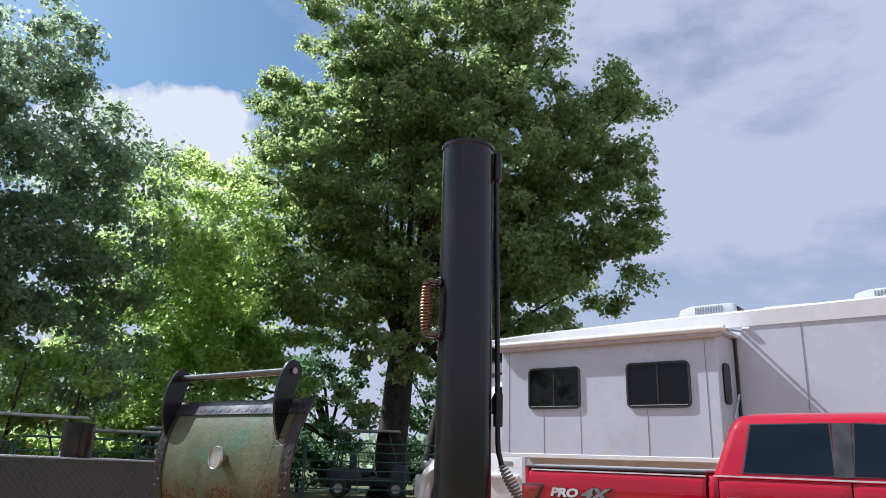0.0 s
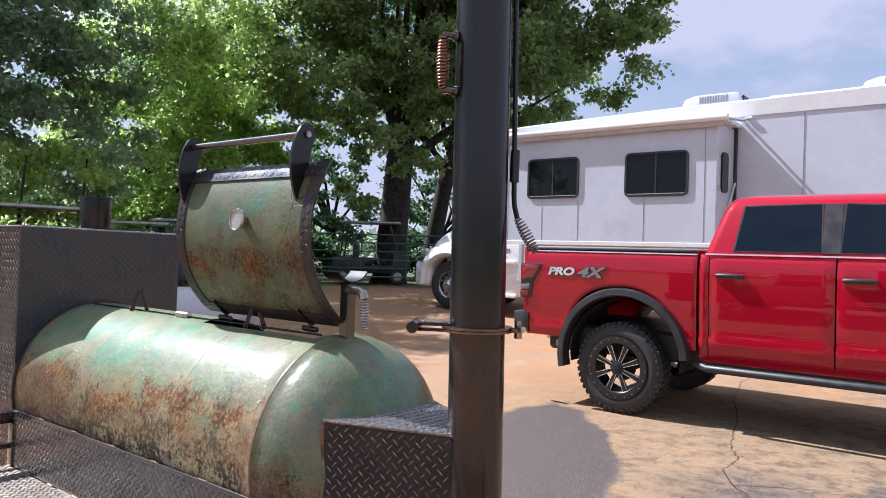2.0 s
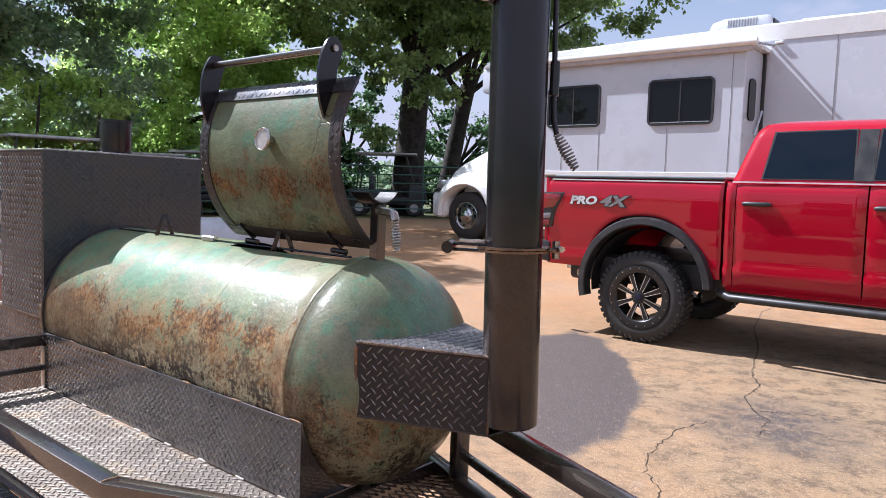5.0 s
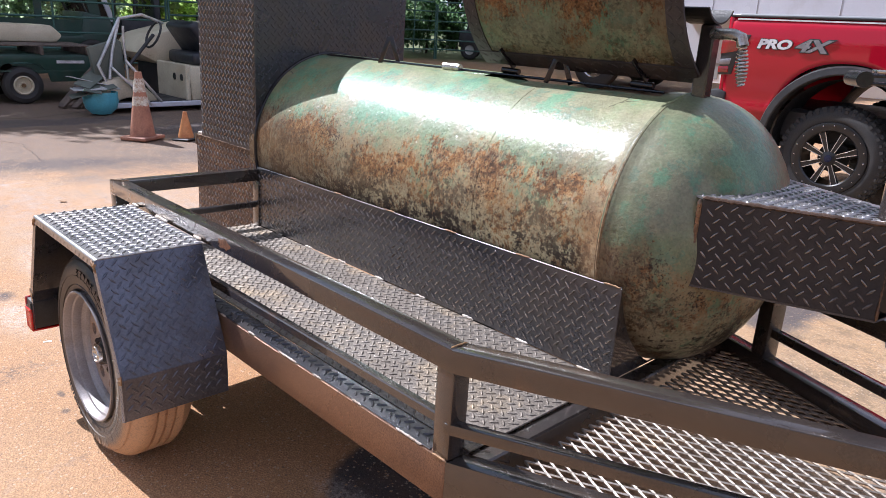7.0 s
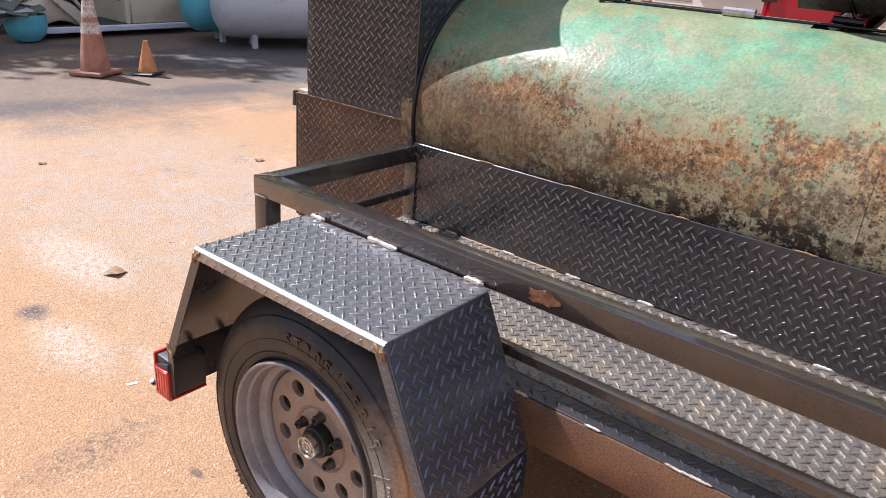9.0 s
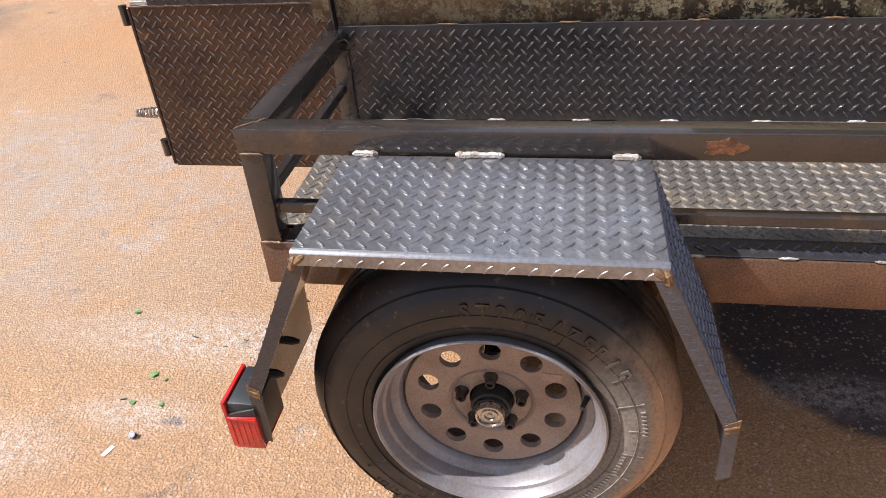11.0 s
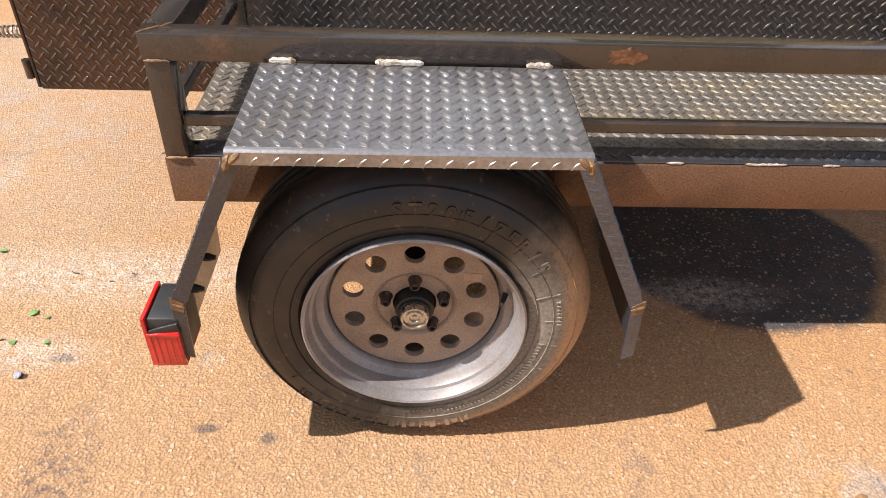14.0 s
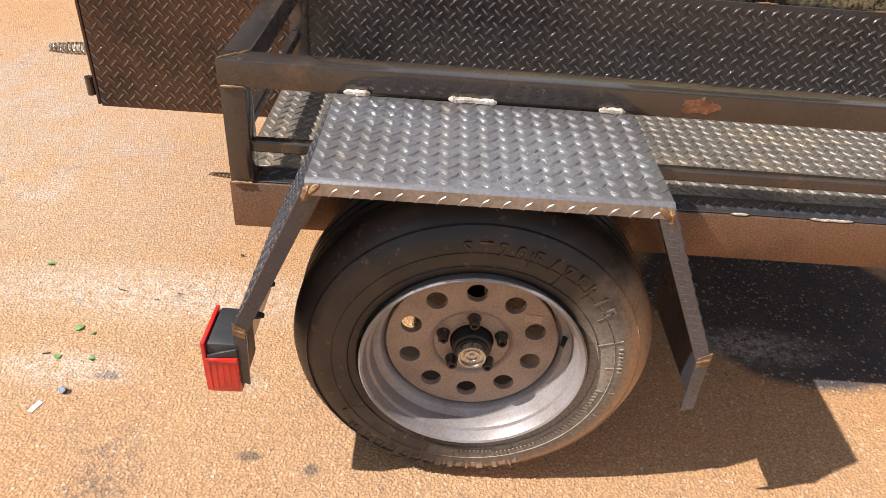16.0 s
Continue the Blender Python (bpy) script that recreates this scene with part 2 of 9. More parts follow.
# ---- materials ----
def material(name, base, rough=0.5, metal=0.0, second=None, third=None, scale=8.0, fine=90.0, amount=0.5, bump=0.15, coat=0.0, cut=(0.45, 0.62), cut3=(0.6, 0.7), scale3=3.0, coat_rough=0.06):
    """A surface with broad patches, fine grain and relief. Colours are linear."""
    ma = bpy.data.materials.new(name)
    ma.use_nodes = True
    n, l = ma.node_tree.nodes, ma.node_tree.links
    p = n["Principled BSDF"]
    co = n.new("ShaderNodeTexCoord")

    def noise_tex(s, detail=5, roughness=0.6):
        t = n.new("ShaderNodeTexNoise")
        t.inputs["Scale"].default_value, t.inputs["Detail"].default_value, t.inputs["Roughness"].default_value = s, detail, roughness
        l.new(co.outputs["Object"], t.inputs["Vector"])
        return t.outputs["Fac"]

    def ramp_of(fac, lo, hi):
        r = n.new("ShaderNodeMapRange")
        r.inputs["From Min"].default_value, r.inputs["From Max"].default_value = lo, hi
        l.new(fac, r.inputs["Value"])
        return r.outputs["Result"]

    def mix(fac, a, b, kind="MIX"):
        x = n.new("ShaderNodeMix")
        x.data_type, x.blend_type = "RGBA", kind
        for sock, val in (("Factor", fac), ("A", a), ("B", b)):
            if isinstance(val, (tuple, float)):
                x.inputs[sock].default_value = (*val, 1) if isinstance(val, tuple) else val
            else:
                l.new(val, x.inputs[sock])
        return x.outputs["Result"]

    broad, grain = noise_tex(scale), noise_tex(fine, 3)
    second = second or tuple(c * 0.72 for c in base)
    colour = mix(ramp_of(broad, *cut), base, second)
    if third:
        colour = mix(ramp_of(noise_tex(scale3, 8, 0.7), *cut3), colour, third)
    g = n.new("ShaderNodeMapRange")
    g.inputs["From Min"].default_value, g.inputs["From Max"].default_value = 0.3, 0.7
    g.inputs["To Min"].default_value, g.inputs["To Max"].default_value = 1 - amount * 0.5, 1 + amount * 0.3
    l.new(grain, g.inputs["Value"])
    colour = mix(1.0, colour, g.outputs["Result"], "MULTIPLY")
    l.new(colour, p.inputs["Base Color"])
    rr = n.new("ShaderNodeMapRange")
    rr.inputs["From Min"].default_value, rr.inputs["From Max"].default_value = 0.3, 0.7
    rr.inputs["To Min"].default_value, rr.inputs["To Max"].default_value = max(0.02, rough - 0.1), min(1, rough + 0.12)
    l.new(broad, rr.inputs["Value"])
    l.new(rr.outputs["Result"], p.inputs["Roughness"])
    p.inputs["Metallic"].default_value = metal
    p.inputs["Coat Weight"].default_value = coat
    p.inputs["Coat Roughness"].default_value = coat_rough
    if bump > 0:
        bp = n.new("ShaderNodeBump")
        bp.inputs["Strength"].default_value = bump
        bp.inputs["Distance"].default_value = 0.01
        l.new(grain, bp.inputs["Height"])
        l.new(bp.outputs["Normal"], p.inputs["Normal"])
    return ma


def glass(name, tint, rough=0.03, gloss=0.25):
    ma = bpy.data.materials.new(name)
    ma.use_nodes = True
    p = ma.node_tree.nodes["Principled BSDF"]
    p.inputs["Base Color"].default_value = (*tint, 1)
    p.inputs["Roughness"].default_value = rough
    p.inputs["Specular IOR Level"].default_value = gloss
    return ma


def tyre_material():
    """Black rubber, greyer towards the lower front; clay dust cakes the shoulder on that side."""
    ma = bpy.data.materials.new("dusty_tyre_rubber")
    ma.use_nodes = True
    n, l = ma.node_tree.nodes, ma.node_tree.links
    p = n["Principled BSDF"]
    co = n.new("ShaderNodeTexCoord")
    sep = n.new("ShaderNodeSeparateXYZ")
    l.new(co.outputs["Object"], sep.inputs[0])

    def calc(op, a, b=0.0):
        x = n.new("ShaderNodeMath")
        x.operation = op
        for i, v in enumerate((a, b)):
            if isinstance(v, float):
                x.inputs[i].default_value = v
            else:
                l.new(v, x.inputs[i])
        return x.outputs[0]

    def ramp(v, a, b, c=0.0, d=1.0):
        r = n.new("ShaderNodeMapRange")
        r.interpolation_type = "SMOOTHSTEP"
        for k, q in (("From Min", a), ("From Max", b), ("To Min", c), ("To Max", d)):
            r.inputs[k].default_value = q
        l.new(v, r.inputs["Value"])
        return r.outputs["Result"]

    def noise(s, detail=5.0):
        t = n.new("ShaderNodeTexNoise")
        t.inputs["Scale"].default_value = s
        t.inputs["Detail"].default_value = detail
        t.inputs["Roughness"].default_value = 0.65
        l.new(co.outputs["Object"], t.inputs["Vector"])
        return t.outputs["Fac"]

    def blend(f, a, b):
        x = n.new("ShaderNodeMix")
        x.data_type = "RGBA"
        for k, v in (("Factor", f), ("A", a), ("B", b)):
            if isinstance(v, tuple):
                x.inputs[k].default_value = (*v, 1)
            else:
                l.new(v, x.inputs[k])
        return x.outputs["Result"]

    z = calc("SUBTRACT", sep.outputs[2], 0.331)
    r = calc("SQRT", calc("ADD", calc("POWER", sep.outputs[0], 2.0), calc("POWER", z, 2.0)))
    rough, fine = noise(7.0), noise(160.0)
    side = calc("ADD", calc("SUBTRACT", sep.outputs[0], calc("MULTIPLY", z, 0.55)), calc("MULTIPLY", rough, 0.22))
    greyed = ramp(side, 0.15, 0.34)
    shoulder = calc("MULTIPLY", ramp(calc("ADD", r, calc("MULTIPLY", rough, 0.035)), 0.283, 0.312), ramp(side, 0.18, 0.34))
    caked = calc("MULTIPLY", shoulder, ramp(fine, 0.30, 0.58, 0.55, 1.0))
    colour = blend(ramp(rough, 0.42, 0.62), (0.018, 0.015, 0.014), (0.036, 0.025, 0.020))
    colour = blend(calc("MULTIPLY", greyed, ramp(fine, 0.30, 0.65, 0.55, 1.0)), colour, (0.265, 0.225, 0.180))
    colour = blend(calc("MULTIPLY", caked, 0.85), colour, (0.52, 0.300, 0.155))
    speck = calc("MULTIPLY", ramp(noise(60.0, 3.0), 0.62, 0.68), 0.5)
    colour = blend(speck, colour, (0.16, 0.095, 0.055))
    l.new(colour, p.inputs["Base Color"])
    l.new(ramp(calc("ADD", greyed, shoulder), 0.0, 1.2, 0.46, 0.75), p.inputs["Roughness"])
    bp = n.new("ShaderNodeBump")
    bp.inputs["Strength"].default_value = 0.25
    bp.inputs["Distance"].default_value = 0.001
    l.new(calc("ADD", fine, calc("MULTIPLY", rough, 0.5)), bp.inputs["Height"])
    l.new(bp.outputs["Normal"], p.inputs["Normal"])
    return ma


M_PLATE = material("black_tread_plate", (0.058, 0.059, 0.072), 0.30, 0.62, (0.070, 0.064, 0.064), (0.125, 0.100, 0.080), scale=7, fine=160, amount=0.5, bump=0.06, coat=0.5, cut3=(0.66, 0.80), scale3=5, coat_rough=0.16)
M_PLATE_DUST = material("dusty_tread_plate", (0.300, 0.265, 0.228), 0.54, 0.85, (0.220, 0.190, 0.160), (0.46, 0.36, 0.24), scale=6, fine=190, amount=0.9, bump=0.10, cut3=(0.52, 0.73), scale3=5)
M_TUBE = material("dark_bronze_tube_steel", (0.058, 0.045, 0.038), 0.25, 0.45, (0.040, 0.032, 0.029), (0.105, 0.062, 0.040), scale=4, fine=220, amount=0.6, bump=0.03, coat=0.9, cut3=(0.60, 0.74), scale3=6, coat_rough=0.07)
M_PIPE = material("black_pipe", (0.010, 0.009, 0.011), 0.20, 0.1, (0.016, 0.013, 0.014), scale=3, fine=120, amount=0.4, bump=0.03)
# darker, duller plate copy for firebox side, duct walls and lid strips
M_PLATE_DARK = material("dull_dark_tread_plate", (0.036, 0.031, 0.031), 0.40, 0.0, (0.055, 0.043, 0.038), scale=8, fine=160, amount=0.5, bump=0.06)
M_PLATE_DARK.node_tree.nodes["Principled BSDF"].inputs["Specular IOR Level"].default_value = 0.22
# shield and fender front: the sky's blue sheen is put into these base colours
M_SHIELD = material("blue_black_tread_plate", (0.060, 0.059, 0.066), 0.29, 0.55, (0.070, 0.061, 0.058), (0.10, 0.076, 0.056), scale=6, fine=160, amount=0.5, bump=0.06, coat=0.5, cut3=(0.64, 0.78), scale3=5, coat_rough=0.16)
M_PLATE_BLUE = material("sky_sheen_tread_plate", (0.135, 0.145, 0.185), 0.33, 0.85, (0.115, 0.115, 0.135), (0.15, 0.12, 0.10), scale=7, fine=160, amount=0.5, bump=0.06, coat=0.3, cut3=(0.66, 0.80), scale3=5, coat_rough=0.2)
# much lighter than the plates: the lugs' highlights put into the base colour
M_LUG = material("lug_highlight_steel", (0.230, 0.200, 0.180), 0.24, 0.9, (0.150, 0.125, 0.110), (0.34, 0.29, 0.25), scale=9, fine=200, amount=0.5, bump=0.04, cut3=(0.56, 0.72), scale3=14)
M_PLATE_HEAT = material("heat_browned_tread_plate", (0.105, 0.066, 0.048), 0.36, 0.7, (0.068, 0.047, 0.040), (0.20, 0.11, 0.055), scale=6, fine=160, amount=0.6, bump=0.08, cut3=(0.58, 0.74), scale3=7)
M_FRAME = material("dusty_brown_frame_paint", (0.205, 0.118, 0.074), 0.36, 0.5, (0.150, 0.090, 0.062), (0.42, 0.28, 0.17), scale=5, fine=240, amount=0.9, bump=0.12, cut3=(0.66, 0.72), scale3=110)
M_WELD = material("bare_weld", (0.56, 0.50, 0.44), 0.42, 0.5, (0.38, 0.30, 0.23), scale=60, fine=300, amount=0.6, bump=0.5)
M_RUBBER = tyre_material()
M_RIM = material("dusty_silver_paint", (0.33, 0.245, 0.19), 0.45, 0.15, (0.25, 0.175, 0.13), (0.17, 0.095, 0.055), scale=7, fine=260, amount=0.5, bump=0.04, cut3=(0.60, 0.74), scale3=9)
M_RIM_LIP = material("silver_rim_lip", (0.285, 0.262, 0.262), 0.42, 0.35, (0.22, 0.185, 0.165), (0.20, 0.13, 0.085), scale=6, fine=200, amount=0.35, bump=0.03, cut3=(0.60, 0.74), scale3=8)
M_NUT = material("rusty_nut_steel", (0.10, 0.075, 0.058), 0.4, 0.6, (0.05, 0.034, 0.026), (0.30, 0.26, 0.22), scale=60, fine=300, amount=0.6, bump=0.2, cut3=(0.58, 0.7), scale3=90)
M_HUB = material("greasy_black_hub", (0.013, 0.012, 0.011), 0.5, 0.1, fine=200, amount=0.6, bump=0.2)
M_STEEL = material("bright_steel", (0.55, 0.53, 0.50), 0.28, 0.95, (0.36, 0.30, 0.25), scale=30, fine=300, amount=0.4, bump=0.05)
M_RED_LENS = material("red_lens", (0.55, 0.02, 0.015), 0.18, 0.0, (0.42, 0.012, 0.01), scale=14, fine=220, amount=0.3, bump=0.1, coat=0.6)
M_BLACK_PLASTIC = material("black_plastic", (0.022, 0.022, 0.024), 0.45, 0.0, (0.035, 0.034, 0.034), scale=9, fine=260, amount=0.4, bump=0.08)
M_RED = material("red_car_paint", (0.37, 0.002, 0.017), 0.45, 0.0, (0.35, 0.002, 0.016), scale=1.5, fine=600, amount=0.1, bump=0.0, coat=1.0, coat_rough=0.03)
M_RED.node_tree.nodes["Principled BSDF"].inputs["Specular IOR Level"].default_value = 0.05
M_WHITE = material("white_gelcoat", (0.575, 0.60, 0.665), 0.32, 0.0, (0.53, 0.555, 0.62), (0.47, 0.475, 0.50), scale=0.8, fine=40, amount=0.06, bump=0.01, coat=0.3, cut3=(0.58, 0.8), scale3=1.6)
M_WHITE_CAB = material("white_cab_paint", (0.78, 0.78, 0.77), 0.3, 0.0, (0.72, 0.71, 0.69), scale=1.2, fine=60, amount=0.08, bump=0.01, coat=0.6)
M_CHROME = material("chrome", (0.75, 0.75, 0.76), 0.12, 1.0, scale=9, fine=100, amount=0.1, bump=0.0)
M_DARK_GLASS = glass("dark_glass", (0.006, 0.007, 0.008))
M_BARK = material("bark", (0.042, 0.033, 0.028), 0.9, 0.0, (0.020, 0.016, 0.013), scale=6, fine=30, amount=0.9, bump=1.0)
M_FENCE = material("green_pipe_paint", (0.035, 0.105, 0.085), 0.4, 0.1, (0.05, 0.12, 0.10), scale=5, fine=80, amount=0.4, bump=0.03)
# soot inside the tank, and plain black backing in the wheel recesses
M_INSIDE = material("soot_and_recess_black", (0.012, 0.011, 0.010), 0.8, 0.0, fine=120, amount=0.5, bump=0.3)
M_PIPE_LOW = material("bronzed_pipe", (0.040, 0.030, 0.026), 0.22, 0.35, (0.065, 0.044, 0.033), scale=3, fine=140, amount=0.4, bump=0.04)
M_FLANGE = material("tinted_flange", (0.20, 0.13, 0.09), 0.3, 0.8, (0.10, 0.07, 0.055), scale=14, fine=200, amount=0.5, bump=0.1)
M_COPPER = material("coppery_wire", (0.24, 0.13, 0.08), 0.32, 0.85, (0.15, 0.09, 0.06), scale=30, fine=200, amount=0.4, bump=0.05)
# pale copy for upward plates: sky glare in the base colour, plus tan patches
M_PLATE_TOP = material("sky_glare_tread_plate", (0.365, 0.350, 0.350), 0.33, 0.85, (0.27, 0.25, 0.24), (0.46, 0.38, 0.29), scale=9, fine=150, amount=0.4, bump=0.05, cut3=(0.60, 0.75), scale3=6)
M_RUSTY_WELD = material("rusty_weld", (0.27, 0.155, 0.068), 0.55, 0.3, (0.15, 0.085, 0.048), scale=60, fine=240, amount=0.8, bump=0.3)
M_BED_COVER = material("bed_cover_vinyl", (0.30, 0.31, 0.31), 0.4, 0.0, (0.26, 0.27, 0.28), scale=3, fine=200, amount=0.2, bump=0.05)
M_TAIL = material("tail_lamp_red", (0.28, 0.006, 0.010), 0.12, 0.0, (0.16, 0.004, 0.006), scale=10, fine=100, amount=0.2, bump=0.0, coat=1.0)
M_BADGE = material("white_badge", (0.72, 0.72, 0.74), 0.35, 0.2, fine=100, amount=0.1, bump=0.0)
M_BADGE_GREY = material("grey_badge", (0.30, 0.29, 0.31), 0.3, 0.5, fine=100, amount=0.1, bump=0.0)
M_BADGE_BLUE = material("dark_blue_cap", (0.012, 0.018, 0.05), 0.25, 0.3, fine=100, amount=0.1, bump=0.0)
M_TRUCK_TYRE = material("black_tyre", (0.028, 0.027, 0.027), 0.7, 0.0, (0.042, 0.038, 0.035), scale=6, fine=120, amount=0.5, bump=0.15)
M_BLACK_RIM = material("satin_black_rim", (0.007, 0.007, 0.008), 0.36, 0.0, fine=100, amount=0.1, bump=0.0, coat=0.2)
M_GREEN_CART = material("dark_green_body", (0.020, 0.060, 0.045), 0.4, 0.0, (0.035, 0.065, 0.05), (0.09, 0.075, 0.055), scale=4, fine=80, amount=0.5, bump=0.08, cut3=(0.58, 0.75))
M_CREAM = material("cream_fibreglass", (0.60, 0.54, 0.40), 0.4, 0.0, (0.52, 0.45, 0.32), (0.30, 0.22, 0.14), scale=3, fine=60, amount=0.3, bump=0.05, cut3=(0.62, 0.8))
M_WEATHERED = material("weathered_wood", (0.15, 0.115, 0.09), 0.85, 0.0, (0.085, 0.066, 0.055), scale=7, fine=60, amount=0.9, bump=0.5)
M_BLUE_TANK = material("light_blue_paint", (0.11, 0.42, 0.52), 0.4, 0.0, (0.10, 0.36, 0.44), (0.03, 0.05, 0.05), scale=4, fine=60, amount=0.4, bump=0.08, cut3=(0.66, 0.70), scale3=5)
M_GREY_TANK = material("pale_grey_tank_paint", (0.50, 0.52, 0.55), 0.42, 0.0, (0.42, 0.43, 0.44), (0.30, 0.26, 0.22), scale=3, fine=60, amount=0.3, bump=0.05, cut3=(0.64, 0.8))
M_VINYL = material("black_vinyl", (0.016, 0.018, 0.024), 0.42, 0.0, (0.03, 0.032, 0.038), scale=6, fine=150, amount=0.4, bump=0.1)
M_COWL = material("grey_green_panel", (0.10, 0.12, 0.10), 0.55, 0.0, (0.14, 0.15, 0.12), scale=4, fine=80, amount=0.5, bump=0.08)
M_CONE = material("faded_orange_rubber", (0.40, 0.185, 0.115), 0.65, 0.0, (0.30, 0.135, 0.09), (0.17, 0.10, 0.075), scale=8, fine=90, amount=0.5, bump=0.08, cut3=(0.58, 0.75))
M_CONE_SMALL = material("orange_rubber", (0.62, 0.27, 0.10), 0.55, 0.0, (0.50, 0.19, 0.07), scale=8, fine=90, amount=0.4, bump=0.05)
M_BAND = material("torn_reflective_band", (0.62, 0.58, 0.50), 0.5, 0.0, (0.45, 0.34, 0.25), (0.25, 0.14, 0.09), scale=22, fine=120, amount=0.6, bump=0.2, cut3=(0.56, 0.62), scale3=20)
M_ALU = material("dull_aluminium", (0.60, 0.61, 0.62), 0.35, 0.8, (0.45, 0.45, 0.45), scale=9, fine=120, amount=0.3, bump=0.05)
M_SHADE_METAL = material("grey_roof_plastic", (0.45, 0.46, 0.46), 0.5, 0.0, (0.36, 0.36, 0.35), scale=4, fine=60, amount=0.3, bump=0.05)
M_AMBER = material("amber_lens", (0.70, 0.25, 0.03), 0.2, 0.0, fine=100, amount=0.2, bump=0.0, coat=0.5)
M_JOINT = material("shadow_gap_grey", (0.28, 0.29, 0.31), 0.6, 0.0, fine=60, amount=0.2, bump=0.0)
M_VALANCE = material("pinkish_valance", (0.50, 0.44, 0.43), 0.6, 0.0, (0.44, 0.38, 0.37), scale=5, fine=120, amount=0.2, bump=0.05)
M_PLAQUE = material("blue_grey_plaque", (0.16, 0.18, 0.30), 0.4, 0.0, fine=80, amount=0.4, bump=0.0)
M_CAR_GLASS = glass("tinted_car_glass", (0.004, 0.006, 0.009), 0.015, 0.62)
# ---- ground ----
def ground_z(x, y):
    r = math.hypot(x - 0.5, y - 1.5)
    k = min(1.0, max(0.0, (8 - y) / 4)) if x < 0 else 0.0  # the scrap corner lies lower
    u = min(1.0, max(0.0, (r - 6 - 3.8 * k) / (11 - 3.6 * k)))
    return 0.38 * u * u * (3 - 2 * u)


def ground_material():
    ma = bpy.data.materials.new("clay_stained_asphalt")
    ma.use_nodes = True
    n, l = ma.node_tree.nodes, ma.node_tree.links
    p = n["Principled BSDF"]
    co = n.new("ShaderNodeTexCoord")

    def tex(kind, s, **kw):
        t = n.new(kind)
        t.inputs["Scale"].default_value = s
        for k, v in kw.items():
            t.inputs[k].default_value = v
        l.new(co.outputs["Object"], t.inputs["Vector"])
        return t

    def span(sock, a, b, c=0.0, d=1.0):
        r = n.new("ShaderNodeMapRange")
        for k, v in zip(("From Min", "From Max", "To Min", "To Max"), (a, b, c, d)):
            r.inputs[k].default_value = v
        l.new(sock, r.inputs["Value"])
        return r.outputs["Result"]

    def mix(f, a, b, kind="MIX"):
        x = n.new("ShaderNodeMix")
        x.data_type, x.blend_type = "RGBA", kind
        for s, v in (("Factor", f), ("A", a), ("B", b)):
            if isinstance(v, tuple):
                x.inputs[s].default_value = (*v, 1)
            elif isinstance(v, float):
                x.inputs[s].default_value = v
            else:
                l.new(v, x.inputs[s])
        return x.outputs["Result"]

    def maths(op, a, b=0.0, c=0.0):
        x = n.new("ShaderNodeMath")
        x.operation = op
        for i, v in enumerate((a, b, c)):
            if isinstance(v, float):
                x.inputs[i].default_value = v
            else:
                l.new(v, x.inputs[i])
        return x.outputs[0]

    def blob(cx, cy, rx, ry, soft, warp, skew=0.0):
        """1 inside an uneven patch on the ground."""
        sep = n.new("ShaderNodeSeparateXYZ")
        l.new(co.outputs["Object"], sep.inputs[0])
        a = maths("POWER", maths("DIVIDE", maths("ABSOLUTE", maths("SUBTRACT", maths("ADD", sep.outputs[0], maths("MULTIPLY", maths("SUBTRACT", sep.outputs[1], cy), skew)), cx)), rx), 2.0)
        b = maths("POWER", maths("DIVIDE", maths("ABSOLUTE", maths("SUBTRACT", sep.outputs[1], cy)), ry), 2.0)
        d = maths("ADD", maths("SQRT", maths("ADD", a, b)), maths("MULTIPLY", maths("SUBTRACT", broad2, 0.5), warp))
        return span(d, 1.0 + soft, 1.0 - soft)

    broad = tex("ShaderNodeTexNoise", 0.45, Detail=6.0, Roughness=0.6).outputs["Fac"]
    broad2 = tex("ShaderNodeTexNoise", 1.7, Detail=7.0, Roughness=0.65).outputs["Fac"]
    mid = tex("ShaderNodeTexNoise", 9.0, Detail=6.0, Roughness=0.7).outputs["Fac"]
    grit = tex("ShaderNodeTexNoise", 170.0, Detail=5.0, Roughness=0.7).outputs["Fac"]
    stone = tex("ShaderNodeTexVoronoi", 165.0).outputs["Distance"]
    lumps0 = tex("ShaderNodeTexNoise", 45.0, Detail=5.0, Roughness=0.75).outputs["Fac"]
    colour = mix(span(broad, 0.36, 0.62), (0.445, 0.225, 0.092), (0.41, 0.265, 0.155))
    colour = mix(span(broad2, 0.5, 0.72), colour, (0.47, 0.262, 0.122))
    colour = mix(maths("MULTIPLY", span(mid, 0.62, 0.76), 0.6), colour, (0.25, 0.175, 0.125))
    worn = maths("MULTIPLY", span(broad2, 0.60, 0.66), span(mid, 0.42, 0.6))
    colour = mix(maths("MULTIPLY", worn, 0.6), colour, (0.46, 0.40, 0.35))
    wet = maths("MAXIMUM", blob(0.22, 4.40, 0.60, 1.50, 0.05, 0.55, 0.45), blob(-5.4, 4.6, 1.6, 1.1, 0.08, 1.1))
    # brown soil, darkened and widened to carry the trees' shade in its colour
    shaded_soil = blob(-7.9, 2.6, 4.0, 3.8, 0.12, 0.8)
    colour = mix(maths("MULTIPLY", shaded_soil, span(mid, 0.3, 0.6, 0.72, 0.95)), colour, (0.155, 0.112, 0.084))
